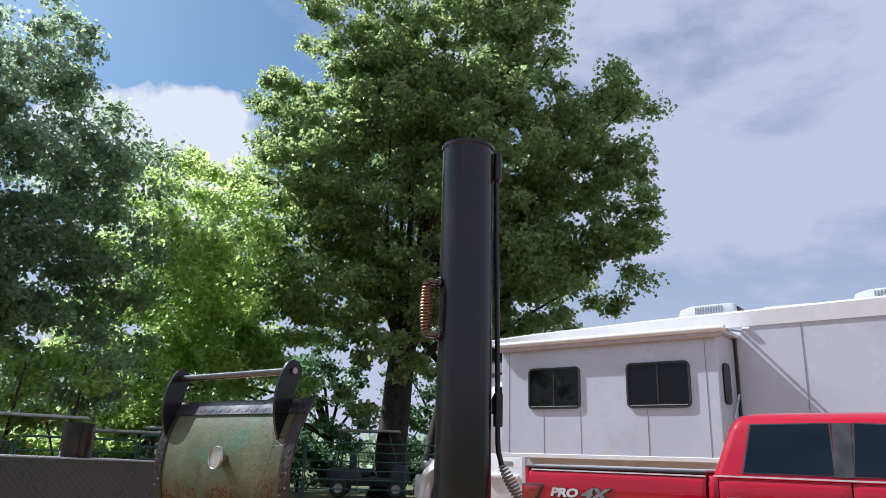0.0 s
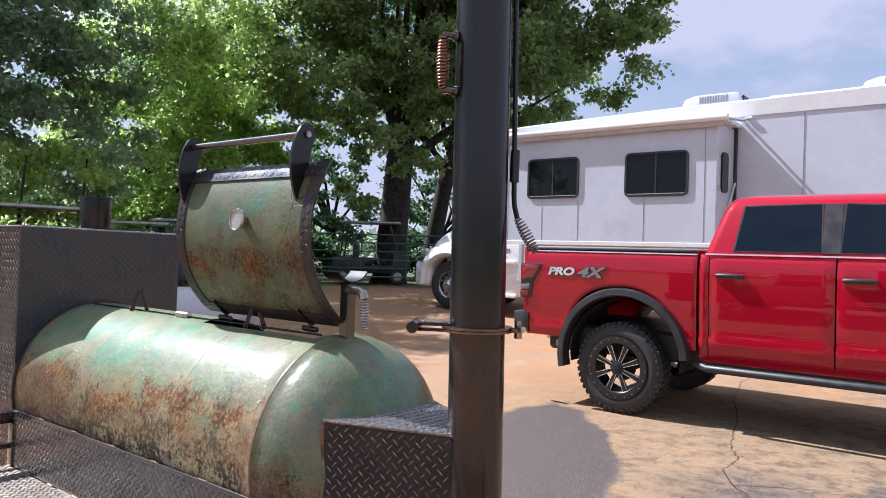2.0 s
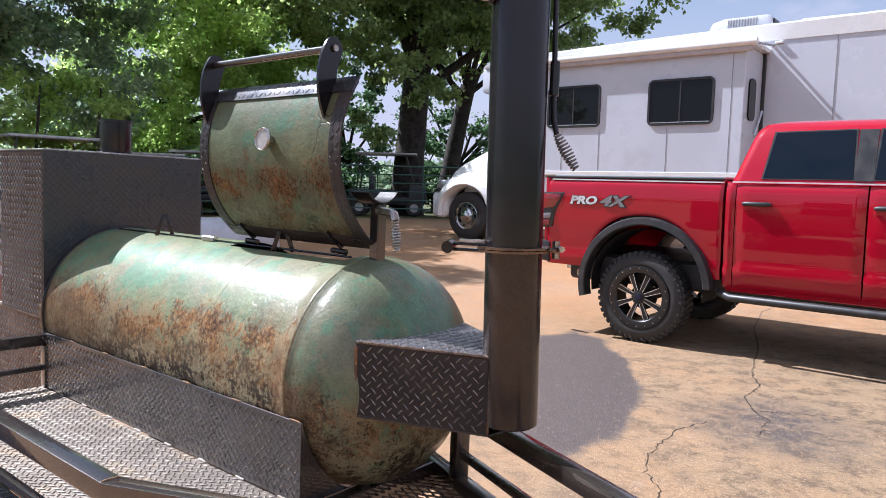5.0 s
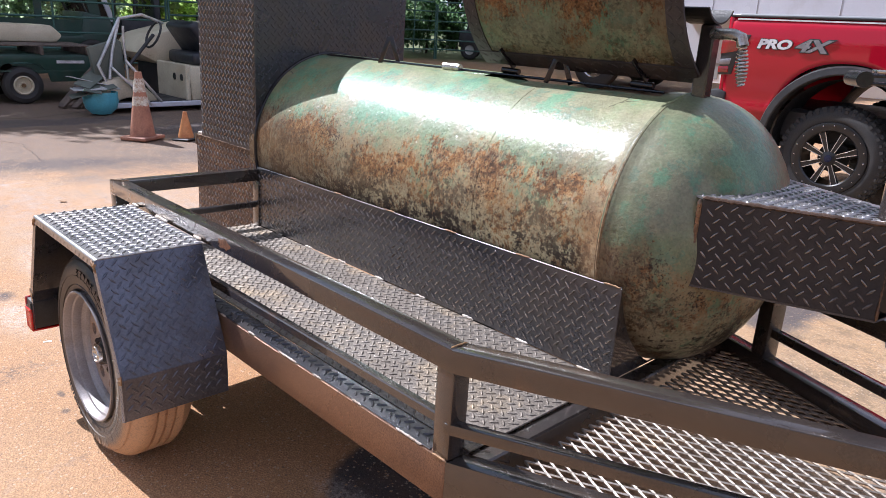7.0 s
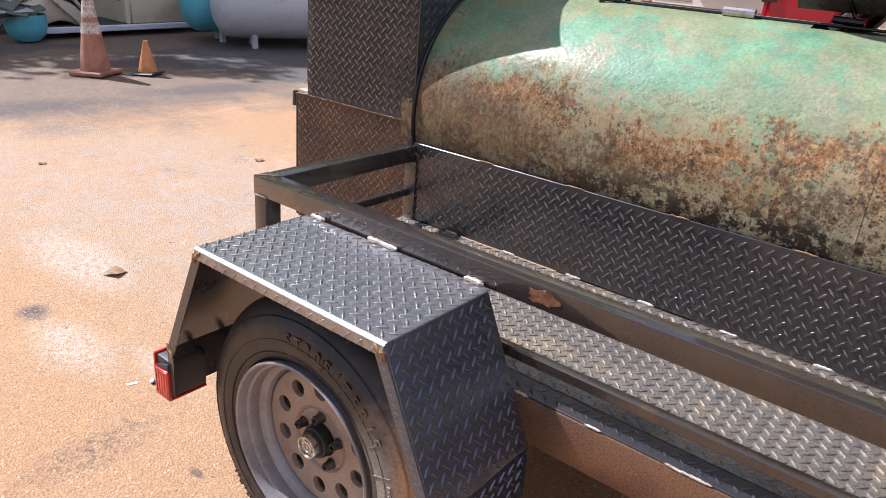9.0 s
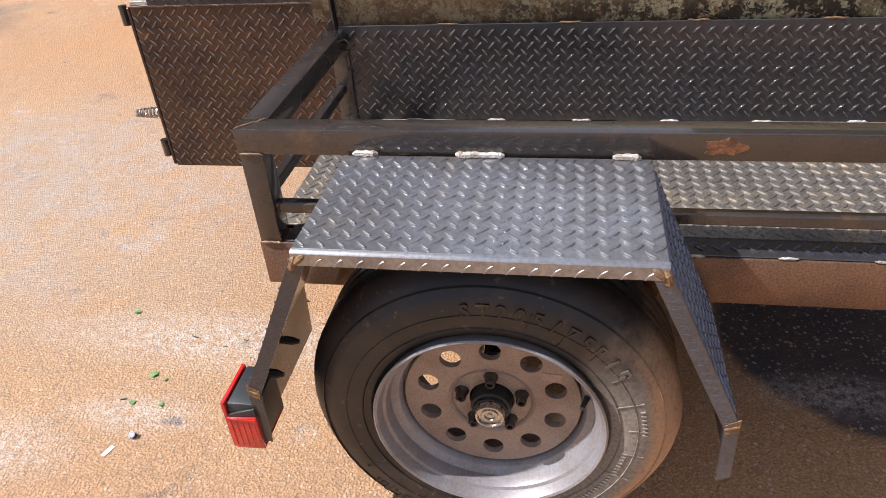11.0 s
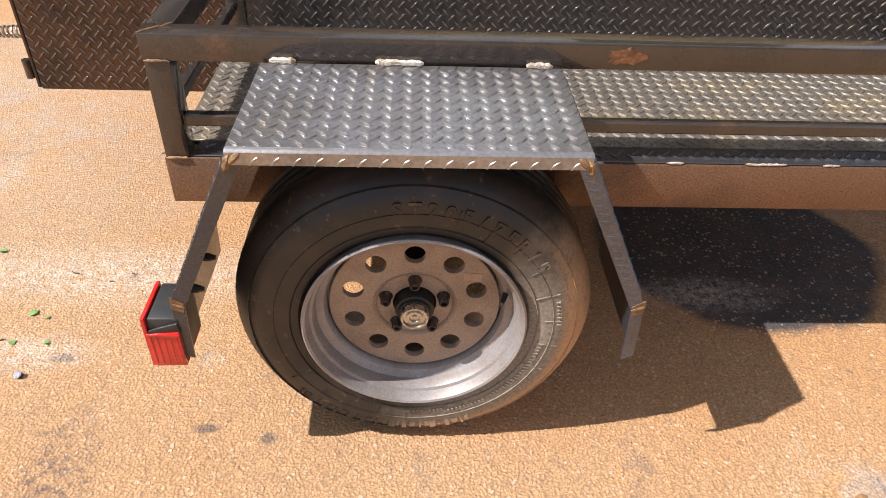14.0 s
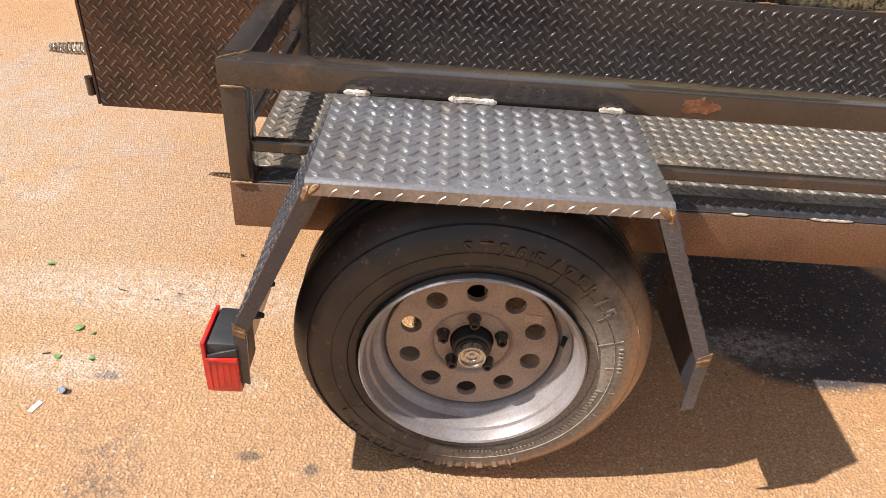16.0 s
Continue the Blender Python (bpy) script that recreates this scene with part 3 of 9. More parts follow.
    # the first two blobs paint dappled tree-shadow bands; the others are damp
    streak = maths("MAXIMUM", maths("MAXIMUM", blob(-4.75, 1.25, 0.22, 0.75, 0.5, 1.2, -0.25), blob(-4.6, 2.9, 0.22, 0.55, 0.5, 1.2, -0.25)), maths("MAXIMUM", blob(-6.1, 3.7, 0.55, 1.0, 0.06, 1.6), blob(-7.3, 1.6, 0.3, 1.6, 0.06, 1.8)))
    colour = mix(maths("MULTIPLY", streak, 0.75), colour, (0.080, 0.062, 0.060))
    grey = blob(4.0, 5.0, 4.2, 3.8, 0.45, 1.3)
    colour = mix(maths("MULTIPLY", grey, 0.85), colour, (0.335, 0.240, 0.138))
    mott = tex("ShaderNodeTexNoise", 5.0, Detail=12.0, Roughness=0.82).outputs["Fac"]
    colour = mix(maths("MULTIPLY", maths("MULTIPLY", grey, span(mott, 0.48, 0.57)), 0.85), colour, (0.135, 0.092, 0.055))
    colour = mix(maths("MULTIPLY", wet, 0.93), colour, (0.094, 0.081, 0.078))
    chalk = maths("MULTIPLY", maths("MAXIMUM", blob(-2.2, 1.3, 1.3, 0.7, 0.4, 1.8), blob(-3.0, 0.75, 1.1, 0.32, 0.5, 1.2)), span(mid, 0.36, 0.6))
    colour = mix(maths("MULTIPLY", chalk, 0.5), colour, (0.40, 0.345, 0.305))
    oil = maths("MULTIPLY", span(tex("ShaderNodeTexNoise", 6.0, Detail=9.0, Roughness=0.75).outputs["Fac"], 0.69, 0.715), span(grit, 0.3, 0.6))
    smear = maths("MULTIPLY", span(tex("ShaderNodeTexNoise", 3.1, Detail=8.0, Roughness=0.75).outputs["Fac"], 0.56, 0.62), span(mid, 0.45, 0.62))
    colour = mix(maths("MULTIPLY", smear, 0.55), colour, (0.17, 0.135, 0.115))
    colour = mix(maths("MULTIPLY", oil, 0.75), colour, (0.07, 0.065, 0.075))
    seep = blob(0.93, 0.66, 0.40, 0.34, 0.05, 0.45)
    spots = maths("MAXIMUM", maths("MAXIMUM", blob(-0.441, 0.026, 0.028, 0.011, 0.3, 0.9), blob(-0.305, 0.0, 0.016, 0.014, 0.4, 0.9)), blob(-0.815, 0.226, 0.030, 0.014, 0.4, 1.2))
    tar = maths("MAXIMUM", spots, maths("MAXIMUM", maths("MAXIMUM", maths("MULTIPLY", blob(-0.71, -0.10, 0.06, 0.17, 0.5, 1.4), span(lumps0, 0.46, 0.58, 0.1, 0.9)), blob(-1.58, 0.11, 0.07, 0.05, 0.4, 1.2)), maths("MAXIMUM", blob(2.45, 5.0, 0.14, 0.16, 0.2, 0.8), blob(1.8, 4.3, 0.45, 0.5, 0.6, 1.6))))
    colour = mix(maths("MULTIPLY", tar, span(mid, 0.30, 0.60, 0.25, 0.85)), colour, (0.060, 0.056, 0.062))
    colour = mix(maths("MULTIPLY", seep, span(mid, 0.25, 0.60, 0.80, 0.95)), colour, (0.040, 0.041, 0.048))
    pale = maths("MULTIPLY", maths("MAXIMUM", blob(-0.93, 0.24, 0.16, 0.05, 0.5, 0.9), maths("MAXIMUM", blob(-0.78, 0.52, 0.42, 0.10, 0.5, 0.9), maths("MAXIMUM", blob(-1.28, 0.10, 0.20, 0.09, 0.5, 0.9), maths("MAXIMUM", blob(-1.95, 0.44, 0.34, 0.13, 0.4, 1.2), blob(0.76, 0.46, 0.16, 0.05, 0.6, 0.9))))), span(lumps0, 0.40, 0.56))
    colour = mix(maths("MULTIPLY", pale, 0.6), colour, (0.58, 0.49, 0.42))
    drops = tex("ShaderNodeTexVoronoi", 5.5)
    drop_r = maths("ADD", drops.outputs["Distance"], maths("MULTIPLY", lumps0, 0.32))
    colour = mix(maths("MULTIPLY", maths("MULTIPLY", span(drop_r, 0.205, 0.185), span(broad2, 0.50, 0.54)), 0.8), colour, (0.045, 0.042, 0.05))
    lumps = tex("ShaderNodeTexNoise", 38.0, Detail=5.0, Roughness=0.7).outputs["Fac"]
    colour = mix(1.0, colour, span(lumps, 0.3, 0.7, 0.88, 1.12), "MULTIPLY")
    flecks = tex("ShaderNodeTexNoise", 75.0, Detail=2.0, Roughness=0.5).outputs["Fac"]
    colour = mix(maths("MULTIPLY", span(flecks, 0.64, 0.68), 0.5), colour, (0.11, 0.085, 0.075))
    colour = mix(maths("MULTIPLY", span(flecks, 0.33, 0.29), 0.55), colour, (0.58, 0.46, 0.33))
    colour = mix(1.0, colour, span(grit, 0.3, 0.7, 0.72, 1.26), "MULTIPLY")
    colour = mix(1.0, colour, span(stone, 0.1, 0.62, 1.14, 0.76), "MULTIPLY")
    chips = tex("ShaderNodeTexVoronoi", 88.0, Randomness=1.0)
    pick = n.new("ShaderNodeSeparateColor")
    l.new(chips.outputs["Color"], pick.inputs[0])
    size = maths("MULTIPLY", pick.outputs[0], 0.46)
    body = span(maths("SUBTRACT", chips.outputs["Distance"], size), 0.02, -0.05)
    body = maths("MULTIPLY", body, span(pick.outputs[1], 0.35, 0.40))
    colour = mix(maths("MULTIPLY", body, 0.5), colour, mix(span(pick.outputs[2], 0.30, 0.75), (0.58, 0.34, 0.17), (0.56, 0.44, 0.33)))
    grass = span(maths("ADD", n_len(n, l, co, maths), maths("MULTIPLY", broad2, 3.0)), 19.0, 21.0)
    colour = mix(grass, colour, (0.085, 0.10, 0.03))
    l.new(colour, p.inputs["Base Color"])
    l.new(span(wet, 0.0, 1.0, 0.88, 0.5), p.inputs["Roughness"])
    bp = n.new("ShaderNodeBump")
    bp.inputs["Strength"].default_value = 0.68
    bp.inputs["Distance"].default_value = 0.004
    l.new(maths("ADD", maths("ADD", maths("SUBTRACT", grit, stone), maths("MULTIPLY", lumps, 0.9)), maths("SUBTRACT", maths("MULTIPLY", body, 1.1), maths("MULTIPLY", wet, 0.2))), bp.inputs["Height"])
    l.new(bp.outputs["Normal"], p.inputs["Normal"])
    return ma


def n_len(n, l, co, maths):
    """Distance from the middle of the yard."""
    v = n.new("ShaderNodeVectorMath")
    v.operation = "DISTANCE"
    v.inputs[1].default_value = (0.5, 1.5, 0.0)
    l.new(co.outputs["Object"], v.inputs[0])
    return v.outputs["Value"]


def build_ground():
    rings = [0, 1, 2, 3, 4, 5, 6, 7, 8, 9, 10, 11, 12, 13, 14, 15, 16, 17, 18, 22, 30, 45, 80, 160, 400, 1200, 2500]
    b = Build()
    rows = []
    for r in rings[1:]:
        rows.append([(0.5 + r * math.cos(a), 1.5 + r * math.sin(a), ground_z(0.5 + r * math.cos(a), 1.5 + r * math.sin(a))) for a in (2 * math.pi * k / 64 for k in range(65))])
    b.grid(rows)
    b.add([(0.5, 1.5, 0)] + rows[0][:-1], [(0, k + 1, (k + 1) % 64 + 1) for k in range(64)])
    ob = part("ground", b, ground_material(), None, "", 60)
    tagged(ob, "orange clay-stained asphalt yard with cracks and dark wet patches", "ground", "", "structure")
    return ob


ground_ob = build_ground()


def build_crack(pts, width, seed):
    """A ragged dark crack in the asphalt along the given plan points."""
    rng = random.Random(seed)
    rows = []
    for (xa, ya), (xb, yb) in zip(pts, pts[1:]):
        n = max(3, int(math.hypot(xb - xa, yb - ya) / 0.03))
        for k in range(n):
            t = k / n
            x, y = xa + (xb - xa) * t + rng.uniform(-0.014, 0.014), ya + (yb - ya) * t + rng.uniform(-0.014, 0.014)
            w = 0.65 * width * rng.uniform(0.35, 1.25)
            z = ground_z(x, y) + 0.0015
            rows.append([(x - w, y - 0.3 * w, z), (x, y, z + 0.0015), (x + w, y + 0.3 * w, z)])
    part("crack", Build().grid(rows), M_CRACK, ground_ob, "ragged dark crack in the asphalt", 60)


M_CRACK = material("crack_dirt", (0.055, 0.040, 0.028), 0.95, 0.0, (0.035, 0.028, 0.022), scale=20, fine=120, amount=0.8, bump=0.4)
build_crack([(2.05, 1.9), (1.82, 2.35), (1.65, 2.64), (1.63, 2.85), (1.48, 3.01), (1.39, 3.28), (1.36, 3.58), (1.36, 3.79), (1.45, 4.11)], 0.0065, 1)
build_crack([(1.77, 3.98), (1.73, 4.36), (1.61, 4.49), (1.46, 4.79), (1.47, 5.15), (1.30, 5.56), (1.06, 6.62), (0.75, 7.6), (0.55, 8.67), (0.6, 9.6)], 0.009, 2)
build_crack([(1.61, 4.49), (2.0, 4.75), (2.6, 4.85), (3.4, 5.3)], 0.006, 3)
build_crack([(-9.2, 0.2), (-7.9, 0.7), (-7.1, 0.6), (-5.9, 1.3), (-4.8, 1.2)], 0.012, 4)
build_crack([(-7.9, 0.7), (-7.7, 1.9), (-8.3, 3.0)], 0.010, 5)
# ---- trailer ----
AXLE_Z, RAIL_Y, FAR_Y = 0.331, 0.267, 1.489
MID_Y = (RAIL_Y + FAR_Y) / 2
RAIL_TOP, FRAME_TOP, FRAME_BOT = 0.770, 0.522, 0.419
X_REAR, X_BEND, X_TIP = -0.488, 1.287, 2.62
X_FPOST, Y_FPOST = 1.480, 1.385
trailer = thing("utility_trailer", TILT, "bronze-black steel utility trailer with tread plate deck and side rails", "trailer")


def axis_y(x, y, z):
    """Turns a lathe so that its height runs along -y, out of the wheel's face."""
    return Matrix.Translation((x, y, z)) @ Matrix.Rotation(radians(90), 4, "X")


def build_wheel(parent):
    wheel = new("wheel")
    wheel.parent = parent
    out = axis_y(0, 0, AXLE_Z)
    R = 0.333
    b = Build()
    prof = [(0.196, -0.19), (0.200, -0.015), (0.212, -0.003), (0.235, 0.003), (0.262, 0.004), (0.285, -0.001), (0.288, -0.003), (0.30, -0.010), (0.314, -0.022), (0.323, -0.034), (0.329, -0.042), (R, -0.052)]
    for g in (-0.075, -0.102, -0.129):
        prof += [(R, g + 0.005), (R - 0.009, g + 0.004), (R - 0.009, g - 0.004), (R, g - 0.005)]
    prof += [(R, -0.155), (0.322, -0.172), (0.30, -0.195), (0.262, -0.203), (0.225, -0.2), (0.200, -0.19)]
    b.lathe(prof, out, 96)
    for k in range(84):
        a = 2 * math.pi * k / 84
        m = out @ Matrix.Rotation(a, 4, "Z")
        b.box(R - 0.016, R - 0.0090, -0.002, 0.002, -0.055, -0.034, 0, m)
        b.box(R - 0.012, R + 0.0004, -0.0035, 0.0035, -0.069, -0.058, 0, m)
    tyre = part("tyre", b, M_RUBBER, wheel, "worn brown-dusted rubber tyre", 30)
    # raised marks on the sidewall
    b = Build()
    def arc_text(s, r, a_mid, size, step):
        for i, ch in enumerate(s):
            a = a_mid - (i - (len(s) - 1) / 2) * step
            if ch == " ":
                continue
            m = out @ Matrix.Rotation(a - math.pi / 2, 4, "Z") @ Matrix.Translation((0, r, 0.0035))
            b.text(ch, size, m, 0.003, 1.0, 0.02)
    arc_text("ST205/75R15", 0.252, radians(65), 0.036, 0.110)
    for k in range(26):
        a = radians(256) + (k - 12.5) * 0.052 + 0.008 * math.sin(5 * k)
        w = 0.0022 + 0.0022 * ((k * 7) % 3)
        b.box(-w, w, 0.270 + 0.004 * ((k * 3) % 2), 0.291 - 0.005 * ((k * 5) % 2), 0.000, 0.0022, 0, out @ Matrix.Rotation(a - math.pi / 2, 4, "Z"))
    for a0, n, r in ((2, 7, 0.262), (-28, 10, 0.236), (-52, 12, 0.236), (-75, 11, 0.240), (-92, 9, 0.232)):
        for k in range(n):
            b.box(-0.0016, 0.0016, r, r + 0.008, 0.002, 0.0056, 0, out @ Matrix.Rotation(radians(a0 + k * 2.0 - 90), 4, "Z"))
    for k in range(17):
        a = radians(-150 + k * 14)
        b.box(-0.0009, 0.0009, 0.240 if k % 3 else 0.228, 0.272, 0.001, 0.0046, 0, out @ Matrix.Rotation(a - math.pi / 2, 4, "Z"))
    b.lathe([(0.2545, 0.002), (0.2555, 0.0052), (0.2565, 0.002)], out, 72)
    b.lathe([(0.2995, -0.011), (0.3015, -0.0075), (0.3035, -0.011)], out, 72)
    b.lathe([(0.225, 0.0), (0.2265, 0.0035), (0.228, 0.001)], out, 72)
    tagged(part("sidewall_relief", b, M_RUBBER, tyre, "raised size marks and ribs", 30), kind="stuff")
    # rim: stepped barrel, disc set well back in it
    b = Build()
    b.lathe([(0.2, -0.18), (0.2, -0.004), (0.206, 0.003), (0.2065, 0.008), (0.203, 0.0105), (0.199, 0.008), (0.196, 0.000), (0.1935, -0.012), (0.1885, -0.0155), (0.1855, -0.024), (0.1845, -0.040), (0.179, -0.046), (0.1715, -0.050), (0.167, -0.058), (0.1655, -0.072), (0.1635, -0.072), (0.170, -0.18)], out, 96)
    part("rim_barrel", b, M_RIM_LIP, wheel, "silver painted stepped rim barrel", 28)
    DISC = -0.061
    holes = [circle(0.1213 * math.cos(a), 0.1213 * math.sin(a), 0.0198, 24) for a in (radians(90 + 36 * k) for k in range(10))]
    b = holed(circle(0, 0, 0.1605, 72), holes + [circle(0, 0, 0.0800, 48)], 0.005)
    disc = Build().add(b.v, b.f, out @ Matrix.Translation((0, 0, DISC)))
    disc.lathe([(0.1605, DISC + 0.0025), (0.1620, DISC + 0.0010), (0.1625, DISC - 0.004), (0.1625, DISC - 0.016)], out, 72)
    part("disc", disc, M_RIM, wheel, "wheel disc with ten round holes, brown with dust", 25)
    for x, y in [(0.1213 * math.cos(a), 0.1213 * math.sin(a)) for a in (radians(90 + 36 * k) for k in range(10))]:
        part("hole_collar", Build().lathe([(0.0200, DISC + 0.0025), (0.0196, DISC + 0.0012), (0.0194, DISC - 0.010)], out @ Matrix.Translation((x, y, 0)), 24), M_RIM, wheel)
    b = Build()
    b.lathe([(0.0805, DISC + 0.0020), (0.0785, DISC + 0.0045), (0.0750, DISC + 0.0030), (0.0715, DISC - 0.0020), (0.050, DISC - 0.0030), (0.0415, DISC - 0.0035), (0.0400, DISC - 0.012), (0.0400, DISC - 0.05)], out, 64)
    part("hub_flange", b, M_RIM, wheel)
    for k in range(5):
        a = radians(90 + 72 * k)
        m = out @ Matrix.Translation((0.0575 * math.cos(a), 0.0575 * math.sin(a), DISC - 0.002))
        nut = Build().lathe([(0.0, 0.015), (0.0052, 0.015), (0.0056, 0.0215), (0.0078, 0.0225), (0.0096, 0.020), (0.0104, 0.006), (0.0125, 0.003), (0.0135, 0.0)], m, 12)
        part("lug_nut", nut, M_NUT, wheel, "rusty lug nut", 50)
    b = Build().lathe([(0.0375, -0.15), (0.0375, -0.047), (0.0355, -0.042), (0.0315, -0.040), (0.0300, -0.034), (0.0275, -0.033)], out, 36)
    part("hub", b, M_HUB, wheel, "greasy black hub")
    b = Build().lathe([(0.0265, -0.045), (0.0270, -0.022), (0.0255, -0.0185), (0.0225, -0.0185), (0.0210, -0.0245), (0.0155, -0.0255), (0.0145, -0.0215), (0.0100, -0.0205), (0.0085, -0.0250), (0.0045, -0.0255), (0.0040, -0.0225), (0.0, -0.0225)], out, 36)
    part("grease_cap", b, M_STEEL, wheel, "bright steel grease cap")
    b = Build().sweep([out @ Vector((0.172, 0.036, -0.056)), out @ Vector((0.166, 0.036, -0.038)), out @ Vector((0.160, 0.036, -0.022))], [0.0062, 0.0048, 0.0040], 10)
    part("valve_stem", b, M_BLACK_PLASTIC, wheel, "black rubber valve stem")
    b = Build().box(0.082, 0.116, 0.072, 0.090, DISC + 0.0026, DISC + 0.0034, 0, out @ Matrix.Rotation(radians(-6), 4, "Z"))
    part("sticker", b, material("faded_sticker", (0.45, 0.30, 0.22), 0.6, fine=500, amount=0.9, bump=0.0), wheel, "faded paper sticker")
    return wheel


def tread_sheet(b, p0, p1, p2, thick=0.004, pitch=0.0316, keep=None, glints=None):
    """A tread plate with corners p0, p1 (along) and p2 (across); lugs on the side that (p1-p0)x(p2-p0) faces."""
    p0, p1, p2 = Vector(p0), Vector(p1), Vector(p2)
    x = (p1 - p0)
    w = x.length
    x.normalize()
    y = p2 - p0
    y = y - x * y.dot(x)
    h = y.length
    y.normalize()
    m = Matrix((x, y, x.cross(y))).transposed().to_4x4()
    m.translation = p0
    b.box(0, w, 0, h, -thick, 0, 0.0012, m)
    (b if glints is None else glints).lugs(w, h, m, pitch, keep=keep)
    return b


# lugs in their own lighter steel, which paints the highlights on them
def glint_lugs(b, parent):
    tagged(part("raised_pattern", b, M_LUG, parent, "tread plate lugs with highlights put into their colour"), kind="stuff")


def weld_bead(b, p, q, r=0.006, seed=1):
    rng = random.Random(seed)
    p, q = Vector(p), Vector(q)
    n = max(4, int((q - p).length / 0.007))
    pts = [p.lerp(q, i / n) + Vector((0, 0, rng.uniform(-0.001, 0.001))) for i in range(n + 1)]
    b.sweep(pts, [r * (0.9 + 0.16 * (i % 2) + rng.uniform(-0.12, 0.12)) * (0.4 if i in (0, n) else 1) for i in range(n + 1)], 7)


def build_fender(parent, m):
    fender = new("fender")
    fender.parent = parent
    fender.matrix_basis = m
    yo, yi, zt = -0.040, 0.262, 0.7235
    xr, xf = -0.268, 0.252
    top = Build()
    tread_sheet(top, (xr - 0.010, yo + 0.004, zt), (xf + 0.010, yo + 0.004, zt), (xr - 0.010, yi, zt))
    # rolled outer lip
    lip = [(yo + 0.004, zt), (yo - 0.001, zt - 0.0015), (yo - 0.004, zt - 0.005), (yo - 0.005, zt - 0.025), (yo - 0.001, zt - 0.026), (yo, zt - 0.007), (yo + 0.004, zt - 0.004)]
    top.grid([[(x, y, z) for y, z in lip] for x in (xr - 0.010, xf + 0.010)])
    mm = Matrix(((1, 0, 0, xr), (0, 0, -1, yo - 0.005), (0, 1, 0, zt - 0.0265), (0, 0, 0, 1)))
    top.lugs(xf - xr, 0.0235, mm @ Matrix.Translation((0, 0.004, 0)), 0.0316, 0.021, 0.006, 0.0014, both=False)
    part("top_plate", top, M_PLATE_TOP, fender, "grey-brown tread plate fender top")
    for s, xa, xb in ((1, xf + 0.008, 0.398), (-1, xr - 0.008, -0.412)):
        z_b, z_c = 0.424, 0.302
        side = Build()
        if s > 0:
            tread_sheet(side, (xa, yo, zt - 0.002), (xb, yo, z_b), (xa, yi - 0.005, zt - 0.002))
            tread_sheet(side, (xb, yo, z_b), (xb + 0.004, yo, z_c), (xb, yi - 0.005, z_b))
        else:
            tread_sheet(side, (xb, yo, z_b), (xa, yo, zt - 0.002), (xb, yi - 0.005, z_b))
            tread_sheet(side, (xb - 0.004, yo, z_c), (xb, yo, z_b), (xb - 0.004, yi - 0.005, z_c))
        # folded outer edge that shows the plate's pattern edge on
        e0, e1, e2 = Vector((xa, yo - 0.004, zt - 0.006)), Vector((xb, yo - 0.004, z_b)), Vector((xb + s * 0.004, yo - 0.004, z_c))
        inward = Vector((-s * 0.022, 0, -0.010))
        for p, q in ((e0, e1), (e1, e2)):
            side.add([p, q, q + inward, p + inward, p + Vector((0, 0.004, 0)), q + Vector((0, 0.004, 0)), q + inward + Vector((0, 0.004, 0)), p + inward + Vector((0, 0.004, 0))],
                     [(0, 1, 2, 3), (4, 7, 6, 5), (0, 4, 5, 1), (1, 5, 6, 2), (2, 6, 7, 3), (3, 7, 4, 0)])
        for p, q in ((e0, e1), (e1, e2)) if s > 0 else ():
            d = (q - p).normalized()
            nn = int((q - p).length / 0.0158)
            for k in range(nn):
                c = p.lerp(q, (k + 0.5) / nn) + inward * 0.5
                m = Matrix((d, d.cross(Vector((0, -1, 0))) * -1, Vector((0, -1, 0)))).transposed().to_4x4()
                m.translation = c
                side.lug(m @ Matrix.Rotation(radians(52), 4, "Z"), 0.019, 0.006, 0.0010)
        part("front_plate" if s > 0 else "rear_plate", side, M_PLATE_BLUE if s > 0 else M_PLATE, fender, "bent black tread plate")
        corner = Build()
        weld_bead(corner, e0 + Vector((-s * 0.02, 0, 0)), e0 + Vector((0, 0, -0.018)), 0.006, 3)
        weld_bead(corner, e0 + Vector((-s * 0.004, 0.001, -0.002)), e0 + Vector((s * 0.006, 0.001, -0.030)), 0.0060, 4)
        part("corner_weld", corner, M_RUSTY_WELD, fender, "heat-tinted brown corner weld")
        bend = Build()
        face = [e1 + Vector((0, 0, 0.014)), e1 + Vector((s * 0.001, 0, -0.013)), e1 + inward + Vector((s * 0.003, 0, -0.010)), e1 + inward + Vector((0, 0, 0.010))]
        lift = Vector((0, -0.0016, 0))
        bend.add([p + lift for p in face] + [p + Vector((0, 0.001, 0)) for p in face], [(0, 1, 2, 3), (0, 4, 5, 1), (1, 5, 6, 2), (2, 6, 7, 3), (3, 7, 4, 0)])
        weld_bead(bend, e1 + lift * 0.5, e1 + inward + lift * 0.5, 0.0030, 5)
        part("bend_weld", bend, M_RUSTY_WELD, fender, "rusty weld across the bend")
    for y in (0.03, 0.12):
        part("lamp_bolt", Build().sweep([(-0.418, y, 0.395), (-0.392, y, 0.393), (-0.378, y, 0.392)], [0.008, 0.008, 0.004], 6), M_HUB, fender, "small dark lamp bolt")
    for xa, xb, sd in ((-0.262, -0.215, 1), (-0.075, 0.012, 2), (0.196, 0.244, 3)):
        bead = Build()
        weld_bead(bead, (xa, yi, zt + 0.004), (xb, yi, zt + 0.004), 0.0065, sd)
        part("weld", bead, M_WELD, fender, "bright bare weld bead")
    return fender


